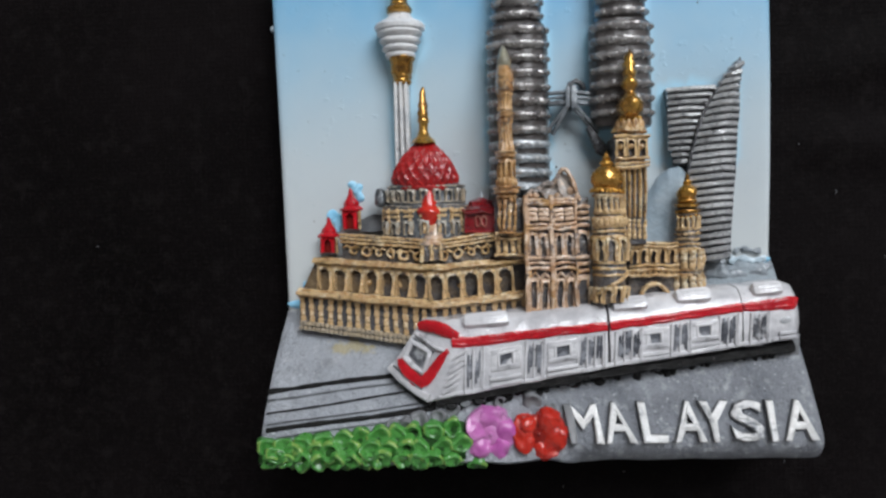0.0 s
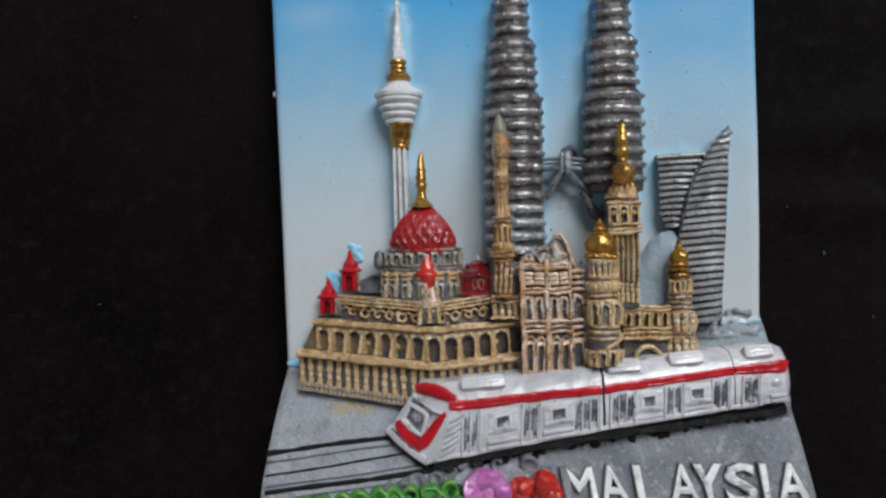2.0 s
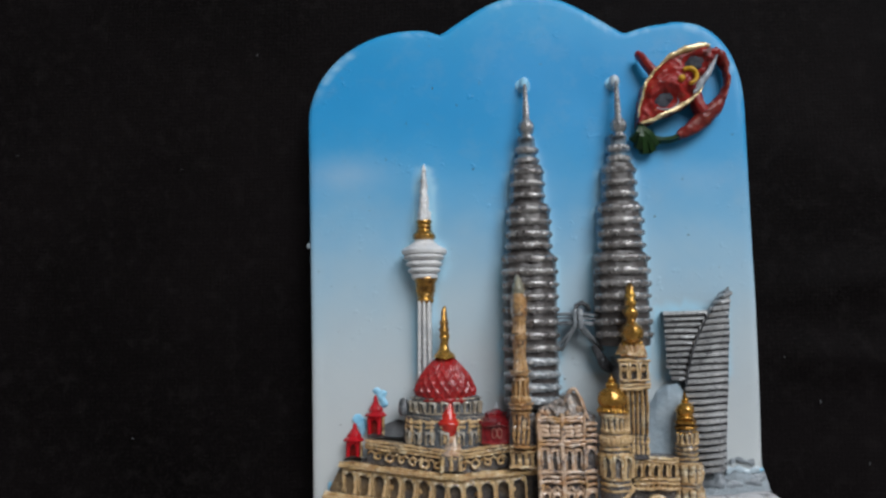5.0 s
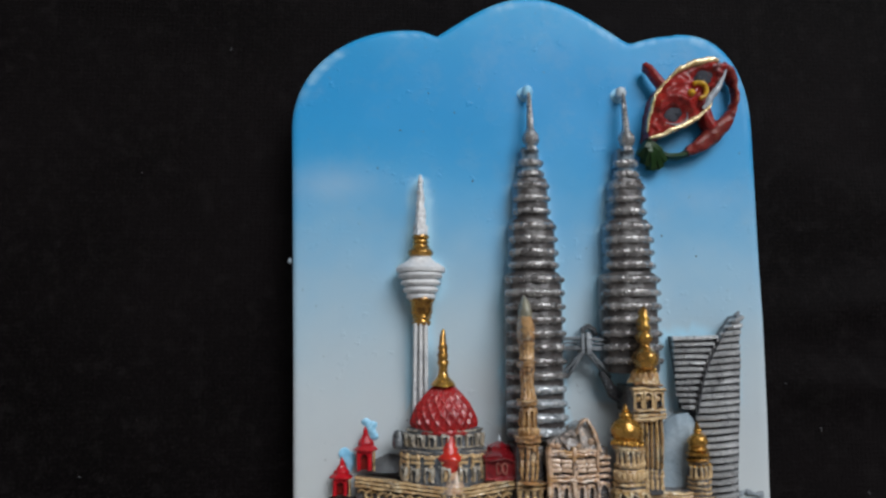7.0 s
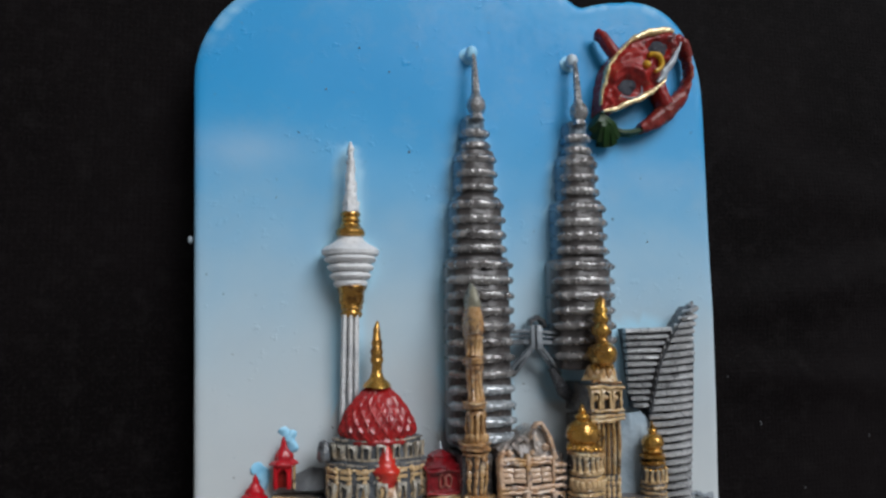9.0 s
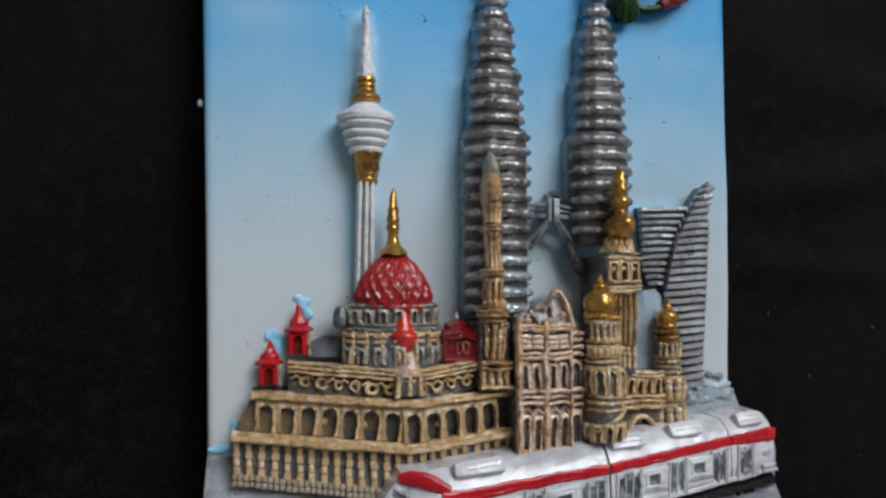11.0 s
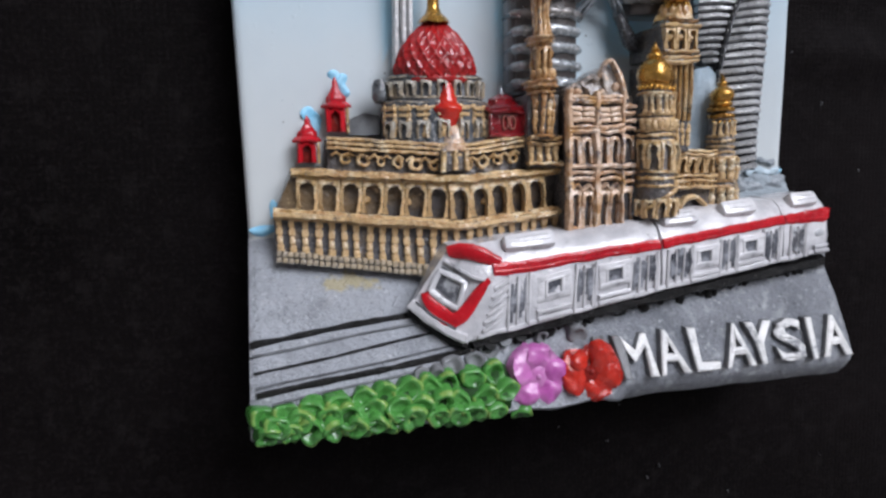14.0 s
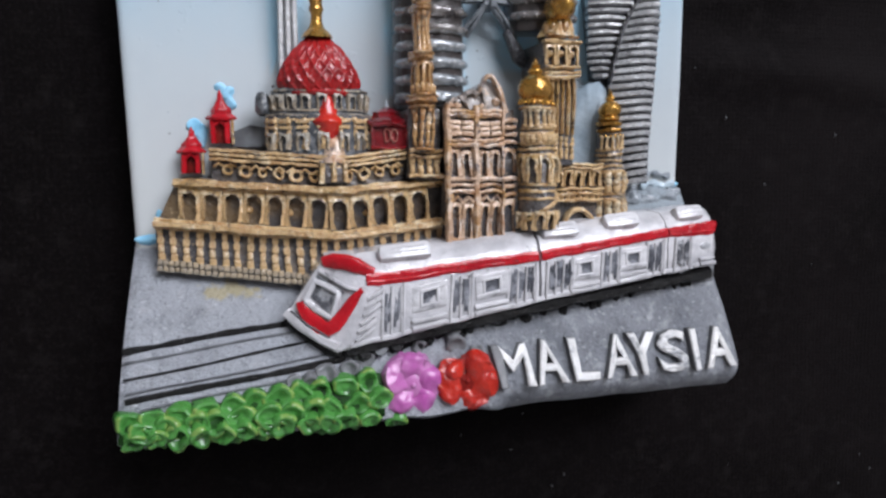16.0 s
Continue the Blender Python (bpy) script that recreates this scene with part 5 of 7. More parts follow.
for dx in (-1.15, -0.05, 1.05):
    bm = bmesh.new()
    sweep(bm, [(-9.85 + dx, -19.3, 12.95), (-9.85 + dx, -17.5, 12.95)], 0.5, 0.6)
    part("post", bm, TAN, front_turret)

bm = bmesh.new()
box(bm, -6.2, -2.6, -16.3, -13.6, 6, 10.4, 0.15)
red_house = part("red_house", bm, CRIMSON, magnet, "dark red little house with a hipped roof and an arched niche")
bm = bmesh.new()
lathe(bm, [(1.7, -14.0), (2.2, -13.85), (2.25, -13.6), (1.9, -13.35), (1.35, -13.15), (1.15, -12.9), (1.2, -12.7), (0.8, -12.45), (0.3, -12.2), (0.05, -12.1)], -4.35, 9.0, 1, 0.85, 24, 8, 0.10)
rough(bm, 0.14, 1.0)
part("roof", bm, CRIMSON, red_house)
for x in (-4.7, -4.0):
    bm = bmesh.new()
    sweep(bm, [(x + 0.3 * math.cos(t), -14.9 + 0.6 * math.sin(t), 10.45) for t in np.linspace(0, 6.2, 16)], 0.17, 0.4, 6)
    rough(bm, 0.05, 1.4, x)
    part("window_rim", bm, RIM_PINK, red_house, "pinkish window rim")
for path in ([(-6.3, -13.6, 10.0), (-6.0, -14.0, 10.5), (-4.3, -13.85, 10.7), (-2.8, -14.1, 10.5), (-2.4, -13.6, 10.0)], [(-6.2, -16.1, 10.4), (-4.5, -16.2, 10.5), (-2.8, -16.1, 10.4)]):
    bm = bmesh.new()
    sweep(bm, along(path, 14), 0.34, 0.6, 6)
    rough(bm, 0.10, 1.2, path[0][1])
    part("ledge", bm, CRIMSON, red_house)
bm = bmesh.new()
for y0, y1, w in ((-15.9, -12.9, 0.5), (-14.6, -12.5, 0.4)):
    sweep(bm, along([(-2.7, y0, 10.2), (-2.5, (y0 + y1) / 2, 10.6), (-2.35, y1, 10.6)], 10), w, 0.5, 6)
rough(bm, 0.15, 1.0)
part("paint_run", bm, DOME_RED, red_house, "red paint that ran over onto the minaret")
for x in (-6.0, -2.8):
    bm = bmesh.new()
    sweep(bm, [(x, -16.3, 10.3), (x, -13.7, 10.3)], 0.4, 0.6, 8)
    part("corner_post", bm, CRIMSON, red_house)
bm = bmesh.new()
lathe(bm, [(0.3, -12.5), (0.22, -12.1), (0.05, -11.4)], -4.3, 8.7, 1, 1, 10)
part("finial", bm, PALE, red_house)

def block(name, parent, x0, x1, y0, y1, z, mat=WASH, label=""):
    bm = bmesh.new()
    box(bm, x0, x1, y0, y1, 5.5, z, 0.12)
    return part(name, bm, mat, parent, label)


def bands(parent, x0, x1, z, ys, mat, w=0.36, seed=0.0):
    for y in ys:
        bm = bmesh.new()
        sweep(bm, [(x0 + (x1 - x0) * k, y + 0.03 * math.sin(5 * k + y), z) for k in np.linspace(0, 1, 16)], w, 0.85, 6, 0.6)
        rough(bm, 0.09, 1.3, seed + y)
        part("band", bm, mat, parent)


def bays(parent, x0, x1, y, h, n, z, mat, pointed=0.25, post=0.26):
    w = (x1 - x0) / n
    me = mesh_of("window_arch", arch_bm(w, h, 0.6, min(post, w * 0.3), pointed), mat)
    for i in range(n):
        piece("window_arch", me, parent, (x0 + w * (i + 0.5), y, z), scale=(1, random.uniform(0.95, 1.05), 1))


# ---- minaret ----
OLIVE_GREY = paint("olive_grey_paint", (0.33, 0.31, 0.22), (0.20, 0.19, 0.15), 0.9, 420, 0.3, bump=0.8, coat=0.6, worn=(0.55, 0.47, 0.30), worn_at=0.62, deep=0.0003)
MX, MZ = -1.35, 10.6
bm = bmesh.new()
lathe(bm, [(0.8, -12.4), (1.0, -12.1), (1.4, -11.8), (1.4, -11.3), (0.62, -10.6), (0.62, -8.3), (1.1, -7.8), (1.1, -7.4), (0.7, -7.1), (0.7, -3.7), (0.95, -3.3), (0.95, -3.0), (0.72, -2.7), (0.75, -0.9), (0.98, -0.4), (1.02, 0.3), (0.98, 1.3), (0.78, 2.2), (0.72, 2.8), (0.62, 3.4), (0.4, 4.1), (0.05, 4.75)], MX, MZ, 1, 1.4, 20, 8, 0.03)
rough(bm, 0.07, 1.4)
minaret = part("minaret", bm, AMBER_TAN, magnet, "slender amber tan minaret with ringed balconies and a pointed top")
bm = bmesh.new()
lathe(bm, [(0.72, 1.9), (0.84, 2.2), (0.78, 2.8), (0.66, 3.4), (0.44, 4.1), (0.06, 4.8)], MX, MZ, 1, 1.4, 16)
rough(bm, 0.07, 1.4, 3)
part("tip", bm, OLIVE_GREY, minaret, "olive grey tip")
for y, r in ((-3.0, 1.0), (-3.4, 0.98), (-7.4, 1.22), (-7.85, 1.1), (-11.3, 1.5), (-11.8, 1.45), (-0.5, 0.95), (-12.3, 1.25), (0.95, 0.98), (-16.3, 1.3)):
    hoop("balcony", MX, MZ, r, y, 0.28, 0.25, minaret, AMBER_TAN, 1.4, y)
bm = bmesh.new()
lathe(bm, [(0.95, -16.6), (0.95, -12.2)], MX, MZ, 1, 1.4, 16)
part("lower_shaft", bm, WASH, minaret)
bm = bmesh.new()
box(bm, -2.75, 0.3, -19.2, -12.4, 6, 11.0, 0.2)
rough(bm, 0.08)
part("base", bm, WASH, minaret)
bands(minaret, -2.8, 0.4, 11.2, (-16.5, -17.0, -18.8), TAN, 0.4)
for dx in (-2.4, -1.65, -0.85, -0.1):
    piece("base_column", mesh_of("base_column", beads_bm(1.7, 0.28, 2), TAN), minaret, (dx, -18.7, 11.1))
me = mesh_of("post", pillar_bm(3.6, 0.22), AMBER_TAN)
arc_set("post", me, minaret, MX, MZ, 0.74, -7.2, 5, 1.4, 75)
me = mesh_of("post", pillar_bm(1.9, 0.2), AMBER_TAN)
arc_set("post", me, minaret, MX, MZ, 0.74, -2.7, 5, 1.4, 75)
me = mesh_of("niche_arch", arch_bm(0.8, 2.2, 0.4, 0.18, 0.3), AMBER_TAN)
arc_set("niche_arch", me, minaret, MX, MZ, 0.62, -10.4, 4, 1.4, 75)
me = mesh_of("stud", beads_bm(0.9, 0.27, 1), AMBER_TAN)
arc_set("stud", me, minaret, MX, MZ, 1.1, -11.2, 6, 1.4, 75)
me = mesh_of("pilaster", beads_bm(3.8, 0.26, 5), AMBER_TAN)
arc_set("pilaster", me, minaret, MX, MZ, 1.0, -16.1, 4, 1.4, 75)


# ---- gatehouse ----
GABLE_GREY = paint("gable_grey_paint", (0.34, 0.295, 0.26), (0.17, 0.15, 0.145), 0.9, 500, 0.3, bump=1.0, coat=0.7, worn=(0.58, 0.46, 0.37), worn_at=0.58, deep=0.0004)
GZ = 14.1  # how far its front stands out
gatehouse = block("gatehouse", magnet, 0.7, 7.6, -25.2, -12.6, GZ - 0.9, WASH, "tall pinkish tan gatehouse with stacked windows and a curved gable")
bm = bmesh.new()
box(bm, -0.56, 0.56, -0.24, 0.24, -0.4, 0.4, 0.2)
rough(bm, 0.12, 1.6)
wall_brick = mesh_of("brick", bm, PINK_TAN)
stone_rng = random.Random(12)
for x0, x1 in ((0.85, 3.2), (3.75, 6.05)):
    block("bay_front", gatehouse, x0, x1, -25.2, -12.6, GZ - 0.55)
    bands(gatehouse, x0 - 0.1, x1 + 0.1, GZ, (-12.85, -13.2), PINK_TAN, 0.46, x0)
    for row in range(3):
        for i in range(2):
            piece("brick", wall_brick, gatehouse, (x0 + 0.6 + 1.15 * i + stone_rng.uniform(-0.1, 0.1), -13.85 - 0.52 * row, GZ - 0.25), stone_rng.uniform(-6, 6), (1.0, 1.0, 1.0))
    bands(gatehouse, x0 - 0.15, x1 + 0.15, GZ, (-15.55, -16.0), PINK_TAN, 0.42, x0 + 2)
    bays(gatehouse, x0, x1, -18.9, 2.5, 2, GZ - 0.6, PINK_TAN, 0.2, 0.3)
    bands(gatehouse, x0 - 0.15, x1 + 0.15, GZ, (-19.15,), PINK_TAN, 0.45, x0 + 5)
    bands(gatehouse, x0, x1, GZ - 0.25, (-19.75, -20.35), PINK_TAN, 0.4, x0 + 6)
    for i in range(2):
        bm = bmesh.new()
        xm = x0 + (x1 - x0) * (0.27 + 0.48 * i)
        sweep(bm, [(xm - 0.6, -21.5, GZ - 0.3), (xm, -20.85, GZ), (xm + 0.6, -21.5, GZ - 0.3)], 0.36, 0.7, 6)
        rough(bm, 0.08, 1.3, x0)
        part("window_hood", bm, PINK_TAN, gatehouse)
    bays(gatehouse, x0, x1, -24.9, 3.5, 2, GZ - 0.6, PINK_TAN, 0.35, 0.3)
for x, w in ((0.72, 0.62), (3.48, 0.62), (6.1, 0.3)):
    bm = bmesh.new()
    sweep(bm, [(x + 0.05 * math.sin(2 * y), y, GZ - 0.1 + 0.12 * math.sin(1.3 * y)) for y in np.linspace(-25.1, -12.3, 22)], w, 1.0, 8)
    rough(bm, 0.10, 1.3, x)
    part("pilaster", bm, PINK_TAN, gatehouse)
bands(gatehouse, 6.2, 7.7, GZ - 0.7, (-13.6, -14.3, -15.0, -15.7, -19.2, -19.9, -20.7), PINK_TAN, 0.42)
bays(gatehouse, 6.3, 7.7, -18.7, 2.4, 1, GZ - 1.2, PINK_TAN)
bays(gatehouse, 6.3, 7.7, -24.8, 3.5, 1, GZ - 1.2, PINK_TAN)
bands(gatehouse, 0.7, 6.1, GZ - 0.45, (-24.9,), PINK_TAN, 0.34, 3)
bm = bmesh.new()
prism(bm, [(0.8, -12.0, GZ - 1.4), (1.6, -11.6, GZ - 1.3), (2.5, -11.2, GZ - 1.2), (3.4, -10.9, GZ - 1.0), (4.2, -10.3, GZ - 0.9), (5.0, -9.8, GZ - 0.9), (5.7, -10.6, GZ - 0.8), (6.5, -12.6, GZ - 0.8)],
      [(0.8, -12.8, GZ - 0.5), (1.6, -12.8, GZ - 0.4), (2.5, -12.8, GZ - 0.4), (3.4, -12.8, GZ - 0.4), (4.2, -12.8, GZ - 0.5), (5.0, -12.8, GZ - 0.5), (5.7, -12.8, GZ - 0.5), (6.5, -12.8, GZ - 0.6)], 9.0)
bmesh.ops.subdivide_edges(bm, edges=bm.edges, cuts=2, use_grid_fill=True)
rough(bm, 0.16, 0.9)
part("gable", bm, GABLE_GREY, gatehouse, "greyish washed gable")
for name, path, w in (("gable_rim", [(3.9, -11.0, GZ - 0.8), (4.0, -10.7, GZ - 0.6), (4.3, -10.15, GZ - 0.6), (4.75, -9.6, GZ - 0.6), (5.25, -9.6, GZ - 0.6), (5.65, -10.3, GZ - 0.5), (6.05, -11.4, GZ - 0.4), (6.6, -12.9, GZ - 0.4)], 0.42),
                      ("coping", [(0.9, -12.2, GZ - 0.7), (1.5, -11.7, GZ - 0.7), (2.1, -11.9, GZ - 0.8), (2.6, -11.2, GZ - 0.8), (3.2, -10.9, GZ - 0.8), (3.7, -11.3, GZ - 0.8)], 0.5),
                      ("strut", [(2.2, -11.5, GZ - 0.7), (2.6, -12.0, GZ - 0.5), (3.0, -12.6, GZ - 0.3)], 0.36),
                      ("strut", [(4.1, -10.9, GZ - 0.7), (4.3, -11.6, GZ - 0.6), (4.6, -12.4, GZ - 0.4)], 0.3)):
    bm = bmesh.new()
    sweep(bm, along(path, 18), w, 0.9)
    rough(bm, 0.12, 1.1, w)
    part(name, bm, PINK_TAN if name == "gable_rim" else GABLE_GREY, gatehouse)
for x, y in ((1.2, -12.2), (1.9, -12.3), (4.3, -12.3), (5.6, -11.9)):
    bm = bmesh.new()
    bmesh.ops.create_uvsphere(bm, u_segments=10, v_segments=7, radius=0.42)
    bmesh.ops.translate(bm, verts=bm.verts, vec=(x, y, GZ - 0.6))
    rough(bm, 0.14, 1.4, x)
    part("knob", bm, PINK_TAN, gatehouse)


# ---- round tower with a gold dome ----
def onion(parent, cx, cz, y0, y1, r, flat=1.0, label="gold onion dome"):
    bm = bmesh.new()
    h = y1 - y0
    prof = [(r * 0.82, 0), (r * 0.95, 0.05), (r * 0.95, 0.11), (r * 0.82, 0.15), (r * 0.92, 0.2), (r, 0.3), (r * 0.99, 0.39), (r * 0.88, 0.49), (r * 0.66, 0.57), (r * 0.44, 0.62), (r * 0.36, 0.65), (r * 0.46, 0.69), (r * 0.42, 0.74), (r * 0.24, 0.78), (r * 0.31, 0.83), (r * 0.2, 0.88), (r * 0.13, 0.94), (0.04, 1.0)]
    lathe(bm, [(a, y0 + b * h) for a, b in prof], cx, cz, 1, flat, 24)
    return part("onion_dome", bm, GOLD, parent, label, 60)


def drop_ring(parent, cx, cz, r, y, n, mat, size=0.3, flat=1.0):
    bm = bmesh.new()
    bmesh.ops.create_uvsphere(bm, u_segments=10, v_segments=6, radius=size)
    me = mesh_of("bead", bm, mat)
    arc_set("bead", me, parent, cx, cz, r, y, n, flat, 85)


DX, DZ = 9.7, 13.2
bm = bmesh.new()
lathe(bm, [(1.75, -24.1), (1.75, -17), (1.62, -16.5), (1.45, -12.2)], DX, DZ, 1, 1.05, 28)
round_tower = part("round_tower", bm, WASH, magnet, "round tan tower with arched galleries under a gold onion dome")
onion(round_tower, DX - 0.15, DZ, -12.2, -7.7, 1.72, 0.9)
drop_ring(round_tower, DX - 0.15, DZ, 1.62, -12.0, 10, GOLD, 0.27, 0.9)
for y, r in ((-12.55, 1.75), (-14.4, 1.65), (-14.85, 1.62), (-15.9, 1.78), (-16.4, 1.85), (-16.95, 1.85), (-19.8, 1.85), (-20.4, 1.8), (-21.1, 1.8)):
    hoop("band", DX, DZ, r, y, 0.36, 0.3, round_tower, TAN, 1.05, y)
me = mesh_of("pillar", pillar_bm(1.6, 0.24), TAN)
arc_set("pillar", me, round_tower, DX, DZ, 1.52, -14.3, 7, 1.05)
me = mesh_of("leaf_stud", beads_bm(0.8, 0.26, 1), TAN)
arc_set("leaf_stud", me, round_tower, DX, DZ, 1.75, -15.85, 9, 1.05, 80, (1.25, 1.2, 1.2))
me = mesh_of("window_arch", arch_bm(1.15, 2.6, 0.45, 0.2, 0.3), TAN)
arc_set("window_arch", me, round_tower, DX, DZ, 1.7, -19.6, 5, 1.05, 88)
me = mesh_of("window_arch", arch_bm(1.0, 1.6, 0.45, 0.2, 0.3), TAN)
arc_set("window_arch", me, round_tower, DX, DZ, 1.7, -24.0, 6, 1.05, 88)
bm = bmesh.new()
sweep(bm, [(DX + 1.8 * math.sin(a), -22.2 + 1.0 * a, DZ + 1.95 * math.cos(a)) for a in np.linspace(-1.4, 1.4, 14)], 0.42, 0.6, 6)
rough(bm, 0.06, 1.3)
part("sloping_band", bm, TAN, round_tower)

# ---- clock tower ----
CX, CZ = 12.4, 10.2
bm = bmesh.new()
box(bm, 10.8, 14.0, -18, -9.3, 6, 11.3, 0.2)
clock_tower = part("clock_tower", bm, WASH, magnet, "square tan clock tower with a fluted shaft and a gold top")
for i in range(6):
    x = 10.95 + 0.58 * i
    bm = bmesh.new()
    sweep(bm, [(x, -14.9, 11.35), (x, -12, 11.4), (x, -9.5, 11.35)], 0.32, 0.8, 6)
    rough(bm, 0.04, 1.5, i)
    part("flute", bm, TAN, clock_tower)
    me = mesh_of("bead_column", beads_bm(2.4, 0.25, 4), TAN)
    piece("bead_column", me, clock_tower, (x, -17.4, 11.3))
block("belfry", clock_tower, 10.8, 13.9, -8.9, -5.9, 11.6)
bands(clock_tower, 10.45, 14.15, 12.0, (-6.15,), TAN, 0.4)
bands(clock_tower, 10.8, 13.8, 11.9, (-5.6,), AMBER_TAN, 0.34)
bands(clock_tower, 10.5, 14.2, 11.8, (-8.5, -9.0, -9.4), TAN, 0.36)
bays(clock_tower, 10.6, 14.1, -8.3, 2.0, 3, 11.6, TAN, 0.0)
for x in (11.2, 12.35, 13.5):
    bm = bmesh.new()
    bmesh.ops.create_uvsphere(bm, u_segments=12, v_segments=8, radius=0.36)
    bmesh.ops.translate(bm, verts=bm.verts, vec=(x, -7.2, 11.7))
    part("clock_boss", bm, TAN, clock_tower)
bm = bmesh.new()
lathe(bm, [(1.8, -5.5), (1.6, -4.9), (1.3, -4.2), (1.0, -3.8)], CX, CZ + 0.4, 1, 1.0, 16, 6, 0.12)
part("crown", bm, TAN, clock_tower)
me = mesh_of("crown_leaf", beads_bm(1.2, 0.3, 1), AMBER_TAN)
arc_set("crown_leaf", me, clock_tower, CX, CZ + 0.4, 1.4, -5.4, 6, 1.0)
me = mesh_of("crown_leaf", beads_bm(0.9, 0.24, 1), GOLD)
arc_set("crown_leaf", me, clock_tower, CX, CZ + 0.6, 1.15, -4.6, 6, 1.0)
bm = bmesh.new()
lathe(bm, [(0.9, -4.0), (1.35, -3.4), (1.5, -2.7), (1.35, -2.1), (0.95, -1.7), (0.6, -1.3), (0.65, -0.9), (1.0, -0.45), (0.92, 0.0), (0.6, 0.4), (0.82, 0.9), (0.55, 1.35), (0.72, 1.8), (0.5, 2.2), (0.52, 2.7), (0.3, 3.1), (0.04, 3.35)], CX - 0.05, CZ + 1.2, 1, 1.1, 22)
part("gold_top", bm, GOLD, clock_tower, "gold onion dome and beaded finial", 60)

# ---- low wing ----
low_wing = block("low_wing", magnet, 12.2, 17.6, -25, -17.8, 10.6, WASH, "low tan arcaded wing between two towers")
bands(low_wing, 12.2, 17.5, 11.0, (-17.9, -18.3, -20.4, -20.9, -21.5), TAN, 0.36)
bays(low_wing, 12.3, 17.4, -20.1, 1.7, 5, 10.6, TAN)
me = mesh_of("dentil", beads_bm(0.7, 0.26, 1), TAN)
for i in range(8):
    piece("dentil", me, low_wing, (12.6 + 0.64 * i, -21.4, 11.0))
bm = bmesh.new()
sweep(bm, [(14.9 + 1.7 * math.cos(a), -24.6 + 2.2 * math.sin(a), 10.9) for a in np.linspace(0.1, math.pi - 0.1, 12)], 0.5, 0.9, 6)
part("gate_arch", bm, TAN, low_wing)

# ---- small tower ----
EX, EZ = 19.0, 10.2
bm = bmesh.new()
lathe(bm, [(1.6, -25), (1.6, -18.8), (1.3, -18.2), (1.2, -14.6)], EX, EZ, 1, 1.05, 24)
small_tower = part("small_tower", bm, WASH, magnet, "small tan corner tower under a gold onion dome")
onion(small_tower, EX, EZ, -13.5, -10.1, 1.15, 1.1)
hoop("gold_band", EX, EZ, 1.3, -13.8, 0.5, 0.3, small_tower, GOLD, 1.05)
hoop("gold_band", EX, EZ, 1.35, -14.45, 0.5, 0.3, small_tower, GOLD, 1.05)
drop_ring(small_tower, EX, EZ, 1.3, -15.0, 7, GOLD, 0.2, 1.05)
arc_set("pillar", mesh_of("pillar", pillar_bm(1.3, 0.2), TAN), small_tower, EX, EZ, 1.35, -16.3, 6, 1.05)
for y, r in ((-16.4, 1.35), (-16.9, 1.4), (-17.5, 1.4), (-18.1, 1.45), (-18.7, 1.7), (-20.9, 1.72), (-21.4, 1.72)):
    hoop("band", EX, EZ, r, y, 0.36, 0.3, small_tower, TAN, 1.05, y)
arc_set("column", mesh_of("column", beads_bm(2.1, 0.42, 3), TAN), small_tower, EX, EZ, 1.6, -20.8, 5, 1.05)
arc_set("column", mesh_of("column", beads_bm(2.3, 0.42, 3), TAN), small_tower, EX, EZ, 1.62, -23.8, 5, 1.05)


# ---- train ----
def train_low(x):
    return np.interp(x, [-10.2, 9.4, 22, 30.0], [-34.35, -31.05, -29.45, -28.55])


def train_brow(x):
    return np.interp(x, [-7.8, 9.2, 23, 30.0], [-28.35, -26.95, -25.4, -24.95])


def train_back(x):
    return np.interp(x, [-11, 4.7, 17, 30.0], [-26.0, -24.75, -23.4, -22.6])


def train_z(x):
    return np.interp(x, [-10.2, 9.4, 30.0], [16.8, 16.0, 13.9])


def train_section(x):
    """The outline of a carriage at x, from its lower edge over the flank and the stripe to the back of the roof."""
    lo, br, ba, z = train_low(x), train_brow(x), train_back(x), train_z(x)
    lean = max(0.0, 1 - (x + 10.2) / 14)  # the cab leans back at the front
    fx = [0.3, 0, 0.5, 1.4, 2.3, 2.4, 1.0, -0.9, -0.9]
    pts = [(lo + 0.1, z - 1.8), (lo, z - 0.15), (lo + 0.35, z + 0.1), ((lo + br) / 2, z + 0.2), (br, z + 0.1), (br + 0.85, z - 0.2), ((br + ba) / 2 + 0.5, z - 0.75), (ba, z - 1.7), (ba + 0.25, z - 5.5)]
    tail = max(0.0, min(1.0, (x - 28.9) / 1.4)) ** 2.2  # the far end is rounded off
    pts = [(y + (0.25 if k < 3 else -0.75 if k > 3 else 0) * tail, zz - 1.3 * tail) for k, (y, zz) in enumerate(pts)]
    return [(x + f * lean, y, zz) for f, (y, zz) in zip(fx, pts)]


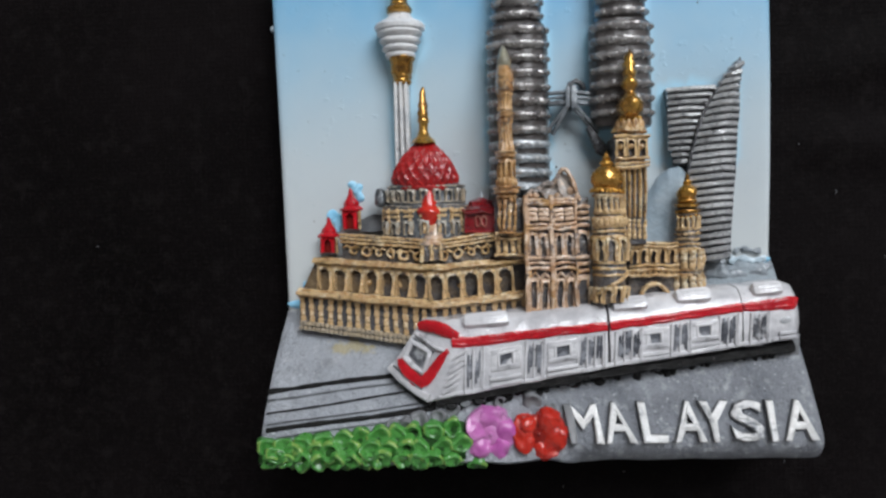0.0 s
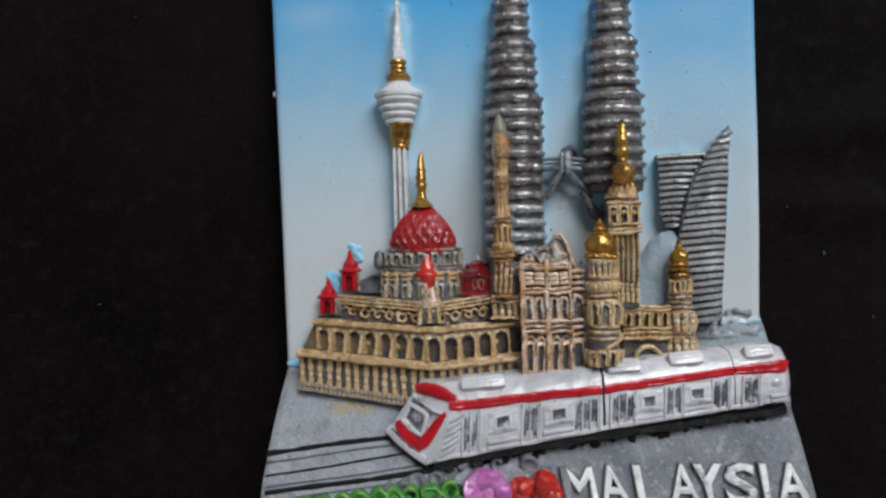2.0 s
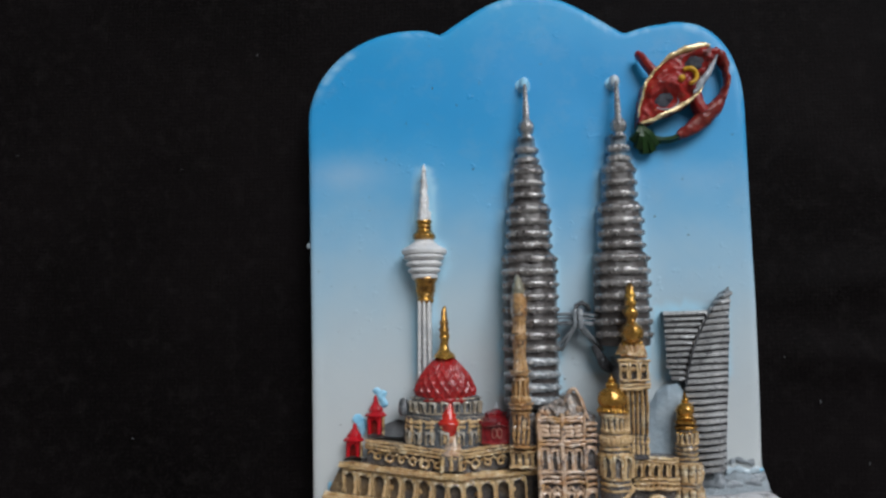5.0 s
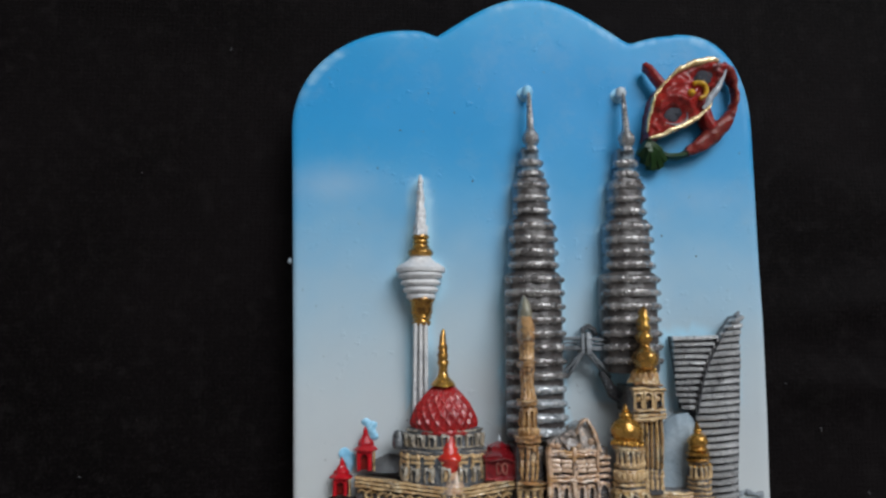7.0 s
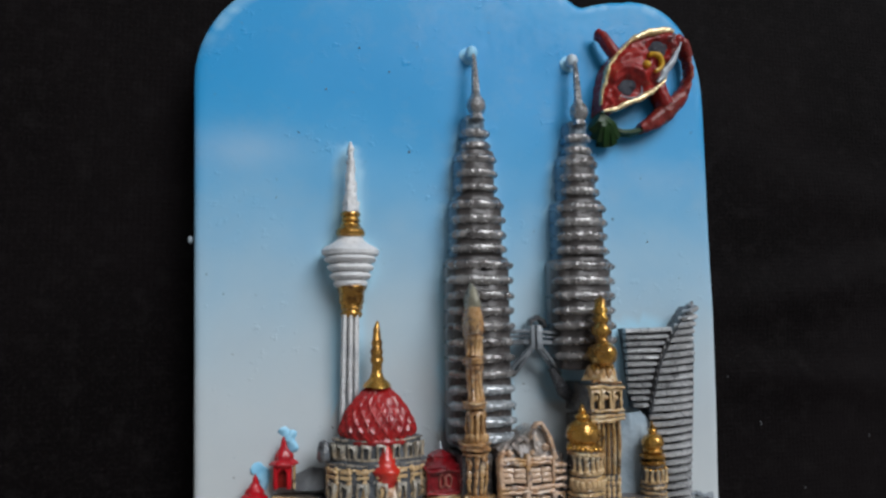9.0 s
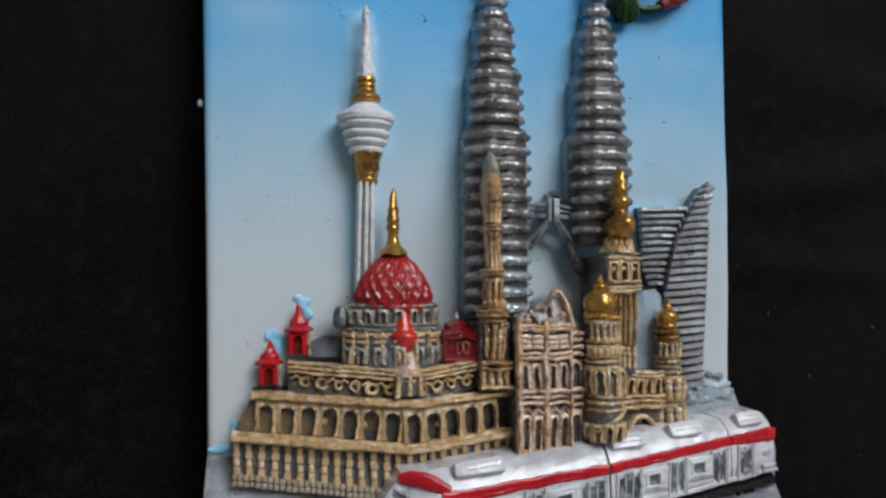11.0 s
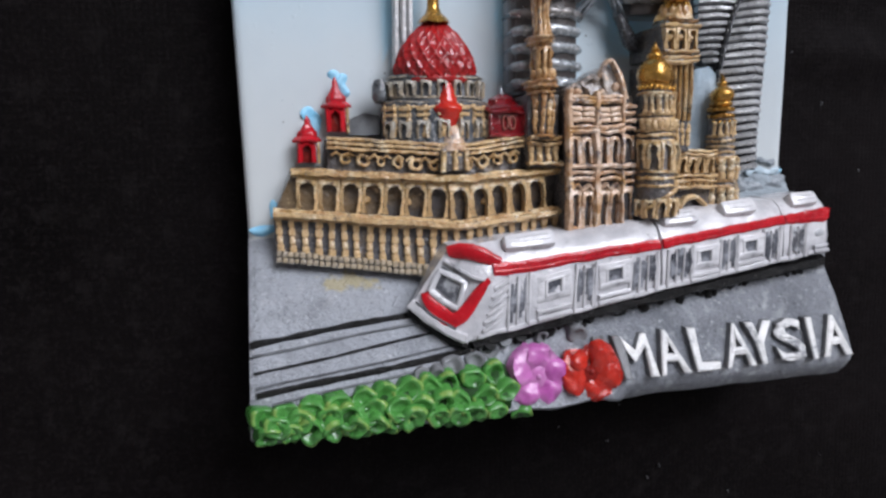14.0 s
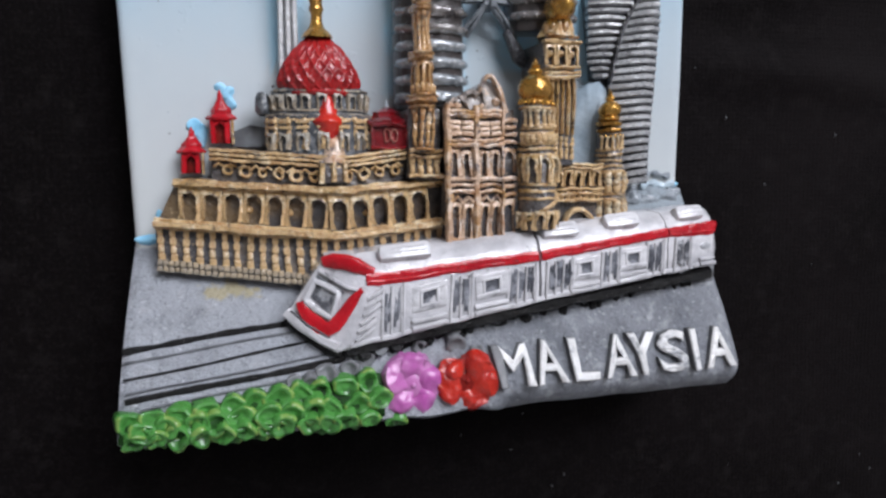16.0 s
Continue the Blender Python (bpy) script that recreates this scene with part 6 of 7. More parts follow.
CARS = ((-10.2, 9.0), (9.3, 23.6), (23.75, 30.3))
cars = []
for c, (a, b) in enumerate(CARS):
    bm = bmesh.new()
    rows = [[bm.verts.new(p) for p in train_section(x)] for x in np.linspace(a, b, 30)]
    for r, s in zip(rows, rows[1:]):
        for i in range(len(r) - 1):
            bm.faces.new((r[i], r[i + 1], s[i + 1], s[i]))
    bm.faces.new(rows[-1])
    if c == 0:
        nose = [bm.verts.new(p) for p in ((-14.7, -31.2, 14.6), (-14.4, -31.5, 12.6))]
        first = rows[0]
        bm.faces.new((nose[0], *first[1:8]))
        bm.faces.new((nose[0], first[7], first[8], nose[1]))
        bm.faces.new((nose[0], nose[1], first[0], first[1]))
    else:
        bm.faces.new(rows[0])
    bmesh.ops.bevel(bm, geom=[e for e in bm.edges if len(e.link_faces) == 2 and e.calc_face_angle(0) > 0.7], offset=0.22, segments=2, affect="EDGES")
    rough(bm, 0.10, 0.6, c * 5)
    car = part("carriage", bm, TRAIN_WHITE, magnet, "white train carriage with a red stripe and mottled grey doors")
    cars.append(car)
    bm = bmesh.new()
    xs = np.linspace(a + (0.2 if c == 0 else 0), b - (0.75 if c == 2 else 0), 30)
    pts = []
    for x in xs:
        s = train_section(x)
        pts.append(((s[4][0] + s[5][0]) / 2, (s[4][1] + s[5][1]) / 2, (s[4][2] + s[5][2]) / 2 + 0.1))
    sweep(bm, pts, lambda k: (1.25 - 0.3 * k if c == 0 else 0.98 if c == 1 else 1.0 + 0.5 * k) + 0.14 * noise.noise(Vector((9 * k, c, 0))), 0.5, 8, 0.7)
    rough(bm, 0.06, 1.0, c)
    part("red_stripe", bm, RED, car, "red stripe")
    bm = bmesh.new()
    sweep(bm, [(x, y - 0.22, z + 0.22) for x, y, z in pts], 0.26, 0.24, 6)
    rough(bm, 0.05, 1.3, c)
    part("stripe_ridge", bm, RED, car, "red ridge of the stripe")


def flank(x, k, up=0.0):
    """A point on the flank: k runs from the lower edge to the stripe."""
    s = train_section(x)
    return Vector((x, s[1][1] + (s[4][1] - s[1][1]) * k, s[3][2] + up))


def window(x, size, parent):
    """A raised wall panel with a small rounded window and two ribs beneath."""
    w, y = size, flank(x, 0.62).y
    tilt = math.tan(math.atan((train_low(x + 1) - train_low(x - 1)) / 2))
    bm = bmesh.new()
    for a, b, c, d, z in ((-1.75, 1.75, 0.56, 1.3, 0.16), (-1.75, 1.75, -1.25, -0.56, 0.16), (-1.75, -0.72, -0.75, 0.75, 0.15), (0.72, 1.75, -0.75, 0.75, 0.15),
                          (-1.0, 1.0, 0.6, 0.9, 0.25), (-1.0, 1.0, -0.9, -0.58, 0.25), (-1.02, -0.7, -0.75, 0.75, 0.24), (0.7, 1.02, -0.75, 0.75, 0.24)):
        box(bm, a * w, b * w, c * w, d * w, -0.3, z, 0.15)
    rough(bm, 0.08, 1.5, x)
    for v in bm.verts:
        v.co.y += v.co.x * tilt
    me = mesh_of("window_frame", bm, TRAIN_WHITE, 60)
    frame_ob = piece("window_frame", me, parent, (x, y, flank(x, 0.6).z))
    bm = bmesh.new()
    box(bm, -0.75 * w, 0.75 * w, -0.62 * w, 0.62 * w, -0.25, 0.02, 0.05)
    for v in bm.verts:
        v.co.y += v.co.x * tilt
    pane = new("pane", mesh_of("pane", bm, DARK_GLASS))
    pane.parent = parent
    pane.matrix_basis = frame_ob.matrix_basis.copy()
    for k in (0.11, 0.23):
        bm = bmesh.new()
        sweep(bm, [flank(x - 1.75 * w, k, 0.1), flank(x, k, 0.16), flank(x + 1.75 * w, k, 0.1)], 0.42, 0.36, 8)
        rough(bm, 0.07, 1.4, k + x)
        part("panel_rib", bm, TRAIN_WHITE, parent)


stroke_rng = random.Random(31)


def doors(x, parent, n=2, mat=DARK_GLASS, gap=0.85):
    """Sunken doors: dark strokes of uneven length between white posts."""
    for i in range(n):
        dx = x + (i - (n - 1) / 2) * gap
        for side in (-0.2, 0.14):
            bm = bmesh.new()
            k0, k1, w = stroke_rng.uniform(0.16, 0.36), stroke_rng.uniform(0.78, 0.92), stroke_rng.uniform(0.32, 0.56)
            sweep(bm, [flank(dx + side, k0, 0.0), flank(dx + side + 0.1, (k0 + k1) / 2, 0.03), flank(dx + side + 0.16, k1, 0.0)], w, 0.26, 6, 0.7, 0.6)
            rough(bm, 0.11, 1.5, dx * 3 + side)
            part("door_slot", bm, mat, parent)
        bm = bmesh.new()
        sweep(bm, [flank(dx + gap * 0.42, 0.1, 0.0), flank(dx + gap * 0.42 + 0.1, 0.9, 0.02)], 0.2, 0.36, 6)
        rough(bm, 0.08, 1.3, dx)
        part("door_post", bm, TRAIN_WHITE, parent)
    for dx in (x - gap * n / 2 - 0.15, x + gap * n / 2 + 0.15):
        bm = bmesh.new()
        sweep(bm, [flank(dx, 0.06, 0.02), flank(dx + 0.15, 0.95, 0.02)], 0.26, 0.4, 6)
        rough(bm, 0.06, 1.3, dx)
        part("door_post", bm, TRAIN_WHITE, parent)


for x, c in ((-1.9, 0), (4.2, 0), (14.0, 1), (19.4, 1)):
    window(x, 0.95 if c == 0 else 0.88, cars[c])
for x, c, n in ((-5.4, 0, 2), (1.1, 0, 2), (7.2, 0, 3), (11.2, 1, 3), (16.8, 1, 2), (22.0, 1, 2), (25.4, 2, 2)):
    doors(x, cars[c], n, DARK_GLASS if c < 2 else SCREEN)
bm = bmesh.new()
p = flank(28.4, 0.62)
for v in bmesh.ops.create_uvsphere(bm, u_segments=16, v_segments=8, radius=1)["verts"]:
    v.co = Vector((p.x + 0.75 * v.co.x, p.y + 0.1 * v.co.x + 0.45 * v.co.y, p.z - 0.12 - 0.12 * v.co.x + 0.16 * v.co.z))
part("end_window", bm, SCREEN, cars[2])
for k in (0.12, 0.26):
    bm = bmesh.new()
    sweep(bm, [flank(27.6, k, 0.05), flank(28.7, k, 0.05), flank(29.4, k, -0.1)], 0.4, 0.36, 8)
    part("panel_rib", bm, TRAIN_WHITE, cars[2])

# cab front: windscreen, red bumper and brow
NA, NB, NC, ND = Vector((-14.7, -31.2, 14.6)), Vector((-10.3, -34.1, 16.8)), Vector((-7.9, -28.1, 16.8)), Vector((-11.3, -26.3, 15.2))


def cab(u, v, up=0.0):
    """A point on the cab front: u from its outer to its inner side, v from the floor to the roof."""
    p = (NA * (1 - u) + NB * u) * (1 - v) + (ND * (1 - u) + NC * u) * v
    nrm = (NB - NA).cross(ND - NA).normalized()
    return p + nrm * up


def strip(name, uv, w, mat, label="", h=0.5, up=0.15):
    bm = bmesh.new()
    sweep(bm, [cab(u, v, up) for u, v in uv], w, h, 8, 0.7)
    rough(bm, 0.08, 1.2, len(uv))
    part(name, bm, mat, cars[0], label)


strip("cab_bumper", [(0.07, 0.30), (0.14, 0.25), (0.28, 0.205), (0.44, 0.17), (0.60, 0.145), (0.72, 0.17), (0.80, 0.26), (0.85, 0.40), (0.90, 0.56), (0.95, 0.72), (1.0, 0.84), (1.05, 0.89)], lambda k: (0.75 + 0.75 * math.sin(math.pi * min(1.0, k / 0.9)) ** 0.6) * (1 - 0.25 * k), RED, "red bumper band")
bm = bmesh.new()
sweep(bm, [(-11.2, -26.35, 15.1), (-10.4, -26.25, 15.6), (-9.4, -26.4, 15.95), (-8.5, -26.7, 16.2), (-7.6, -27.05, 16.5), (-6.9, -27.3, 16.7)], lambda k: 0.6 + 0.9 * math.sin(math.pi * min(1.0, 0.15 + k * 0.8)), 0.8, 12, 0.8)
rough(bm, 0.08, 1.2)
part("cab_brow", bm, RED, cars[0], "red brow over the cab", 60)
strip("cab_eave", [(0.05, 0.86), (0.4, 0.83), (0.75, 0.83), (0.98, 0.86)], 0.36, TRAIN_WHITE, "", 0.5, 0.1)
strip("cab_eave", [(0.08, 0.76), (0.4, 0.74), (0.7, 0.73)], 0.22, GREY_WASH, "grey line under the eave", 0.3, 0.05)
strip("screen_frame", [(0.13, 0.36), (0.4, 0.32), (0.68, 0.33), (0.68, 0.5), (0.62, 0.70), (0.4, 0.71), (0.1, 0.69), (0.1, 0.52), (0.13, 0.36)], 0.6, TRAIN_WHITE)
bm = bmesh.new()
corners = [cab(u, v, 0.04) for u, v in ((0.18, 0.42), (0.60, 0.38), (0.57, 0.65), (0.16, 0.65))]
low = [bm.verts.new(p - Vector((0, 0, 0.6))) for p in corners]
high = [bm.verts.new(p) for p in corners]
bm.faces.new(high)
for i in range(4):
    bm.faces.new((high[i], high[(i + 1) % 4], low[(i + 1) % 4], low[i]))
part("windscreen", bm, SCREEN, cars[0], "mottled grey windscreen")
strip("cab_sill", [(-0.03, 0.05), (0.3, 0.0), (0.7, -0.01), (1.0, 0.03)], 0.95, TRAIN_WHITE, "", 0.8, 0.0)
strip("cab_groove", [(0.02, 0.1), (0.4, 0.07), (0.8, 0.08)], 0.16, GREY_WASH, "", 0.3, 0.3)
# slanting louvres behind the bumper
for i in range(6):
    k = 0.18 + 0.125 * i
    bm = bmesh.new()
    sweep(bm, [flank(-9.1 + 1.9 * k, k - 0.05, 0.05), flank(-8.2 + 1.7 * k, k + 0.02, 0.2), flank(-7.3 + 1.5 * k, k + 0.09, 0.05)], 0.36, 0.4, 8)
    rough(bm, 0.06, 1.4, i)
    part("louvre", bm, TRAIN_WHITE, cars[0])

bm = bmesh.new()
sweep(bm, [cab(0.0, -0.04, -1.1), cab(0.4, -0.09, -1.1), cab(0.8, -0.09, -1.1), cab(1.05, -0.03, -1.1)], 1.2, 1.6, 8)
rough(bm, 0.2, 1.2)
part("cab_skirt", bm, BLACK, cars[0], "black skirt under the cab")
bm = bmesh.new()
sweep(bm, [(x, train_low(x) + 0.35, train_z(x) + 0.02) for x in np.linspace(-9.2, 29.6, 40)], 0.5, 0.5, 8)
rough(bm, 0.09, 1.1)
sole_bar = bm
for x0, x1, c in ((-6.4, -1.4, 0), (9.7, 13.5, 1), (16.6, 20.4, 1), (25.0, 28.3, 2)):
    bm = bmesh.new()
    xm, w = (x0 + x1) / 2, x1 - x0
    box(bm, -w / 2, w / 2, -0.85, 0.75, -1.6, 0.85, 0.6)
    for i in range(2):
        sweep(bm, [(-w * 0.32, -0.25 + 0.45 * i, 0.78), (w * 0.36, -0.25 + 0.45 * i, 0.78)], 0.16, 0.24, 6)
    rough(bm, 0.1, 0.8, x0)
    me = mesh_of("roof_unit", bm, TRAIN_WHITE)
    piece("roof_unit", me, cars[c], (xm, train_back(xm) - 0.35, train_z(xm) - 1.1), math.degrees(math.atan((train_back(x1) - train_back(x0)) / w)), tilt=-32)

bm = bmesh.new()
pts = [(x, train_low(x) - 0.35 - 0.02 * max(0.0, x), train_z(x) - 1.4) for x in np.linspace(-9.6, 29.4, 60)]
sweep(bm, pts, lambda k: 1.15 + 0.2 * math.sin(40 * k), 2.6, 8)
rough(bm, 0.15, 1.1)
underframe = part("underframe", bm, BLACK, magnet, "black underframe and wheels beneath the train")
part("sole_bar", sole_bar, TRAIN_WHITE, underframe, "white lip along the foot of the train")
bm = bmesh.new()
box(bm, 28.7, 30.4, -30.6, -28.2, 5.0, 12.9, 0.25)
rough(bm, 0.12, 1.0)
part("support_block", bm, STONE, underframe, "grey block under the end of the train")
bm = bmesh.new()
lathe(bm, [(0.55, -0.3), (0.62, 0), (0.55, 0.3)], 0, 0, 1, 1, 12)
bmesh.ops.rotate(bm, verts=bm.verts, matrix=Matrix.Rotation(radians(70), 3, "X"))
wheel_me = mesh_of("wheel", bm, BLACK)
stone_wheel_me = wheel_me.copy()
stone_wheel_me.materials[0] = GREY_WASH
for i, x in enumerate((-7.9, -6.4, -4.9, 0.8, 2.2, 5.2, 6.8, 11.4, 12.9, 14.6, 17.4, 18.8, 20.3, 23.6, 25.0, 26.3, 27.6)):
    piece("wheel", stone_wheel_me if i % 2 else wheel_me, underframe, (x, train_low(x) - 0.85, ground(x, train_low(x) - 0.85) + 0.8), scale=(1.0, 1, 1.0))
# black strips laid on the street as painted shade along the train's foot
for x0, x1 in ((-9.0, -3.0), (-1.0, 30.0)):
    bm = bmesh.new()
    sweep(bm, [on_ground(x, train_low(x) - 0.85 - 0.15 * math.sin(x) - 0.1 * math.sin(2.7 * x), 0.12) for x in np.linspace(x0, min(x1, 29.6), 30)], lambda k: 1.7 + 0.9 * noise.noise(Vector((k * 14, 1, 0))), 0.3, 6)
    part("track_shadow_paint", bm, BLACK, street_part, "black strip painted as shade beside the train")
ballast_rng = random.Random(8)
lumps = []
for s in range(4):
    bm = bmesh.new()
    bmesh.ops.create_icosphere(bm, subdivisions=2, radius=1)
    rough(bm, 0.5, 0.9, s * 4.1)
    lumps.append(mesh_of("ballast_lump", bm, BLACK, 70))
for i in range(64):
    x = -8.5 + 37.2 * i / 63 + ballast_rng.uniform(-0.3, 0.3)
    y = train_low(x) - ballast_rng.uniform(0.5, 1.75)
    s = ballast_rng.uniform(0.22, 0.5)
    piece("ballast_lump", lumps[i % 4], street_part, (x, y, ground(x, y) + 0.15), ballast_rng.uniform(0, 180), (s * 1.3, s, s))

# ---- lettering ----
BARE = (Vector((0.00555, -0.0368, 0.0)), Vector((1.0, 0.36, 0.0)))
LETTER_WHITE = paint("letter_white_paint", (0.80, 0.79, 0.77), (0.60, 0.60, 0.61), 0.7, 350, 0.32, bump=1.0, coat=0.4, grime=(0.27, 0.28, 0.30), grime_at=(0.565, 0.65), deep=0.0004)
for n, (ch, x0, x1) in enumerate((("M", 4.5, 7.95), ("A", 8.3, 11.55), ("L", 12.35, 14.9), ("A", 15.75, 19.05), ("Y", 18.45, 21.5), ("S", 21.9, 25.1), ("I", 25.55, 26.4), ("A", 27.25, 30.75))):
    curve = bpy.data.curves.new("letter", "FONT")
    curve.body, curve.size, curve.extrude, curve.offset, curve.bevel_depth, curve.bevel_resolution = ch, 5.0, 0.34, -0.08, 0.2, 3
    temp = new("letter_curve", curve)
    dg = bpy.context.evaluated_depsgraph_get()
    me = bpy.data.meshes.new_from_object(temp.evaluated_get(dg))
    bpy.data.objects.remove(temp)
    bpy.data.curves.remove(curve)
    co = np.empty(len(me.vertices) * 3)
    me.vertices.foreach_get("co", co)
    co = co.reshape(-1, 3)
    lo, hi = co.min(0), co.max(0)
    xm, ym = (x0 + x1) / 2, -36.8
    co = (co - (lo + hi) / 2) / (hi - lo) * (x1 - x0, 4.15, hi[2] - lo[2])
    dy, dx = (ground(xm, ym + 1) - ground(xm, ym - 1)) / 2, (ground(x1, ym) - ground(x0, ym)) / (x1 - x0)
    co[:, 1] *= 0.92 if ch == "M" else 0.97
    co[:, 2] = co[:, 2] * 1.1 + 0.2 + ground(xm, ym) + co[:, 0] * dx + co[:, 1] * dy
    co[:, 0] += xm - (0.15 if n < 3 else 0.02) * co[:, 1] + 0.12 * np.sin(1.7 * co[:, 1] + n) + 0.09 * np.sin(5.3 * co[:, 1] + 3.1 * co[:, 0])
    co[:, 2] += 0.14 * np.sin(1.3 * co[:, 1] + 1.9 * co[:, 0]) + 0.06 * np.sin(6.1 * co[:, 1] - 4.3 * co[:, 0])
    co[:, 1] += ym - (0.1 if ch == "M" else 0)
    me.vertices.foreach_set("co", (co * MM).ravel())
    me.materials.clear()
    for mat in (LETTER_WHITE, STONE):
        me.materials.append(mat)
    if ch == "M":
        # cut where the white paint stops: the outer leg was left grey
        bm = bmesh.new()
        bm.from_mesh(me)
        bmesh.ops.bisect_plane(bm, geom=[*bm.verts, *bm.edges, *bm.faces], plane_co=BARE[0], plane_no=BARE[1])
        bm.to_mesh(me)
        bm.free()
    for f in me.polygons:
        f.use_smooth = True
        f.material_index = 1 if f.normal.z < 0.1 or (ch == "M" and (f.center - BARE[0]).dot(BARE[1]) < 0) else 0
    me.set_sharp_from_angle(angle=radians(60))
    ob = new("letter", me)
    ob.parent = magnet
    tagged(ob, "raised white capital letter " + ch)


# ---- hedge and flowers ----
def leaf_bm(seed):
    """A round leaf of the casting: a shallow bowl with a thick, wavy, worn rim."""
    bm = bmesh.new()
    n, rings = 20, 8
    rows = []
    for j in range(1, rings + 3):
        r = min(j / rings, 1.0 + 0.08 * (j > rings))
        row = []
        for i in range(n):
            a = 2 * math.pi * i / n
            wave = 0.09 * math.sin(2 * a + seed) * r * r + 0.05 * math.sin(4 * a + 2 * seed) * r ** 3
            z = 0.62 * r ** 2.2 - 0.34 * max(0.0, r - 0.78) / 0.22 * (r <= 1) + 0.12 * math.exp(-((r / 0.3) ** 2)) * math.sin(seed) + 0.9 * wave
            if j > rings:
                z = 0.05 + 0.9 * wave if j == rings + 1 else -0.8
            row.append(bm.verts.new((r * math.cos(a) * (1 + wave), 1.02 * r * math.sin(a) * (1 + wave), z)))
        rows.append(row)
    mid = bm.verts.new((0, 0, rows[0][0].co.z))
    for i in range(n):
        bm.faces.new((mid, rows[0][i], rows[0][(i + 1) % n]))
    for j, (a, b) in enumerate(zip(rows, rows[1:])):
        for i in range(n):
            f = bm.faces.new((a[i], b[i], b[(i + 1) % n], a[(i + 1) % n]))
            f.material_index = 1 if rings - 2 <= j < rings and math.sin(0.63 * i + seed) > 0.35 else 0
    rough(bm, 0.22, 0.9, seed)
    rough(bm, 0.09, 1.9, seed)
    return bm


def hedge_top(x):
    return np.interp(x, [-28.8, -17, -6.8], [-38.2, -37.2, -36.2])


bm = bmesh.new()
grid = []
for i in range(60):
    x = -28.6 + 22.2 * i / 59
    row = []
    for j in range(14):
        k = j / 13
        y = hedge_top(x) - 0.4 + (-40.6 - hedge_top(x) + 0.4) * min(1.0, k / 0.75)
        z = ground(x, max(y, -40.9)) + 0.35 + 0.35 * math.sin(math.pi * min(1, k / 0.75)) - (0 if k < 0.75 else (k - 0.75) * 20)
        row.append(bm.verts.new(Vector((x, y, z - 0.2)) + noise.noise_vector(Vector((x * 0.9, y * 0.9, z * 0.9))) * 0.35))
    grid.append(row)
for a, b in zip(grid, grid[1:]):
    for j in range(13):
        bm.faces.new((a[j], a[j + 1], b[j + 1], b[j]))
# the core is coloured dark so that the gaps between leaves read as shaded
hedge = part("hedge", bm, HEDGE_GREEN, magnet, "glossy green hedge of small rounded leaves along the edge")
LEAF_EDGE = paint("yellow_green_paint", (0.24, 0.37, 0.09), (0.10, 0.28, 0.05), 0.9, 500, 0.3, bump=0.8, coat=0.3, grime=(0.03, 0.07, 0.012), grime_at=(0.55, 0.65), deep=0.0002)
leaves = [mesh_of("leaf", leaf_bm(s * 7.7), GREEN, 70) for s in range(6)]
for me in leaves:
    me.materials.append(LEAF_EDGE)
rng = random.Random(4)
for row, count, size, k, up, tip in ((0, 11, 1.1, 0.08, 0.0, -4), (1, 11, 1.12, 0.54, 0.0, 2), (2, 12, 1.0, 0.98, -0.2, 22), (3, 13, 0.9, 1.15, -1.2, 46), (4, 13, 0.8, 1.19, -2.4, 62), (5, 13, 0.78, 1.20, -3.6, 75)):
    for i in range(count):
        x = -27.6 + (20.6 if row < 3 else 22.2) * (i + 0.5 * (row % 2)) / (count - 0.5) + rng.uniform(-0.3, 0.3)
        if x > (-6.6 if row < 3 else -5.2):
            continue
        y = hedge_top(x) - 0.7 + (-40.3 - hedge_top(x) + 0.7) * (k + rng.uniform(-0.06, 0.06))
        s = size * rng.uniform(0.85, 1.12)
        piece("leaf", leaves[rng.randrange(6)], hedge, (x, y, ground(x, max(y, -40.4)) + 0.5 + up + rng.uniform(-0.12, 0.12)), rng.uniform(-30, 30), (s, s * rng.uniform(0.85, 1.0), s * 1.2), tilt=rng.uniform(-9, 9) + tip, lean=rng.uniform(-16, 16))


def petal_bm(length, width, seed):
    bm = bmesh.new()
    nu, nv = 14, 10
    rows = []
    for i in range(nu + 1):
        u = i / nu
        half = width * 0.5 * max(0.35 * (1 - u), math.sqrt(max(0.03, 1 - ((u - 0.56) / 0.46) ** 2)))
        row = []
        for j in range(nv + 1):
            v = -1 + 2 * j / nv
            row.append(bm.verts.new((length * u, half * v, 0.5 * math.sin(math.pi * min(1, u * 0.9)) * (1 - 0.6 * v * v) + 0.10 * math.cos(7 * v + seed) * u - 0.16 * math.exp(-((v / 0.16) ** 2)) * u)))
        rows.append(row)
    for a, b in zip(rows, rows[1:]):
        for j in range(nv):
            bm.faces.new((a[j], b[j], b[j + 1], a[j + 1]))
    rim = bmesh.ops.extrude_edge_only(bm, edges=[e for e in bm.edges if e.is_boundary])["geom"]
    for v in rim:
        if isinstance(v, bmesh.types.BMVert):
            v.co.z -= 1.2
    rough(bm, 0.38, 0.7, seed)
    rough(bm, 0.16, 1.7, seed)
    return bm


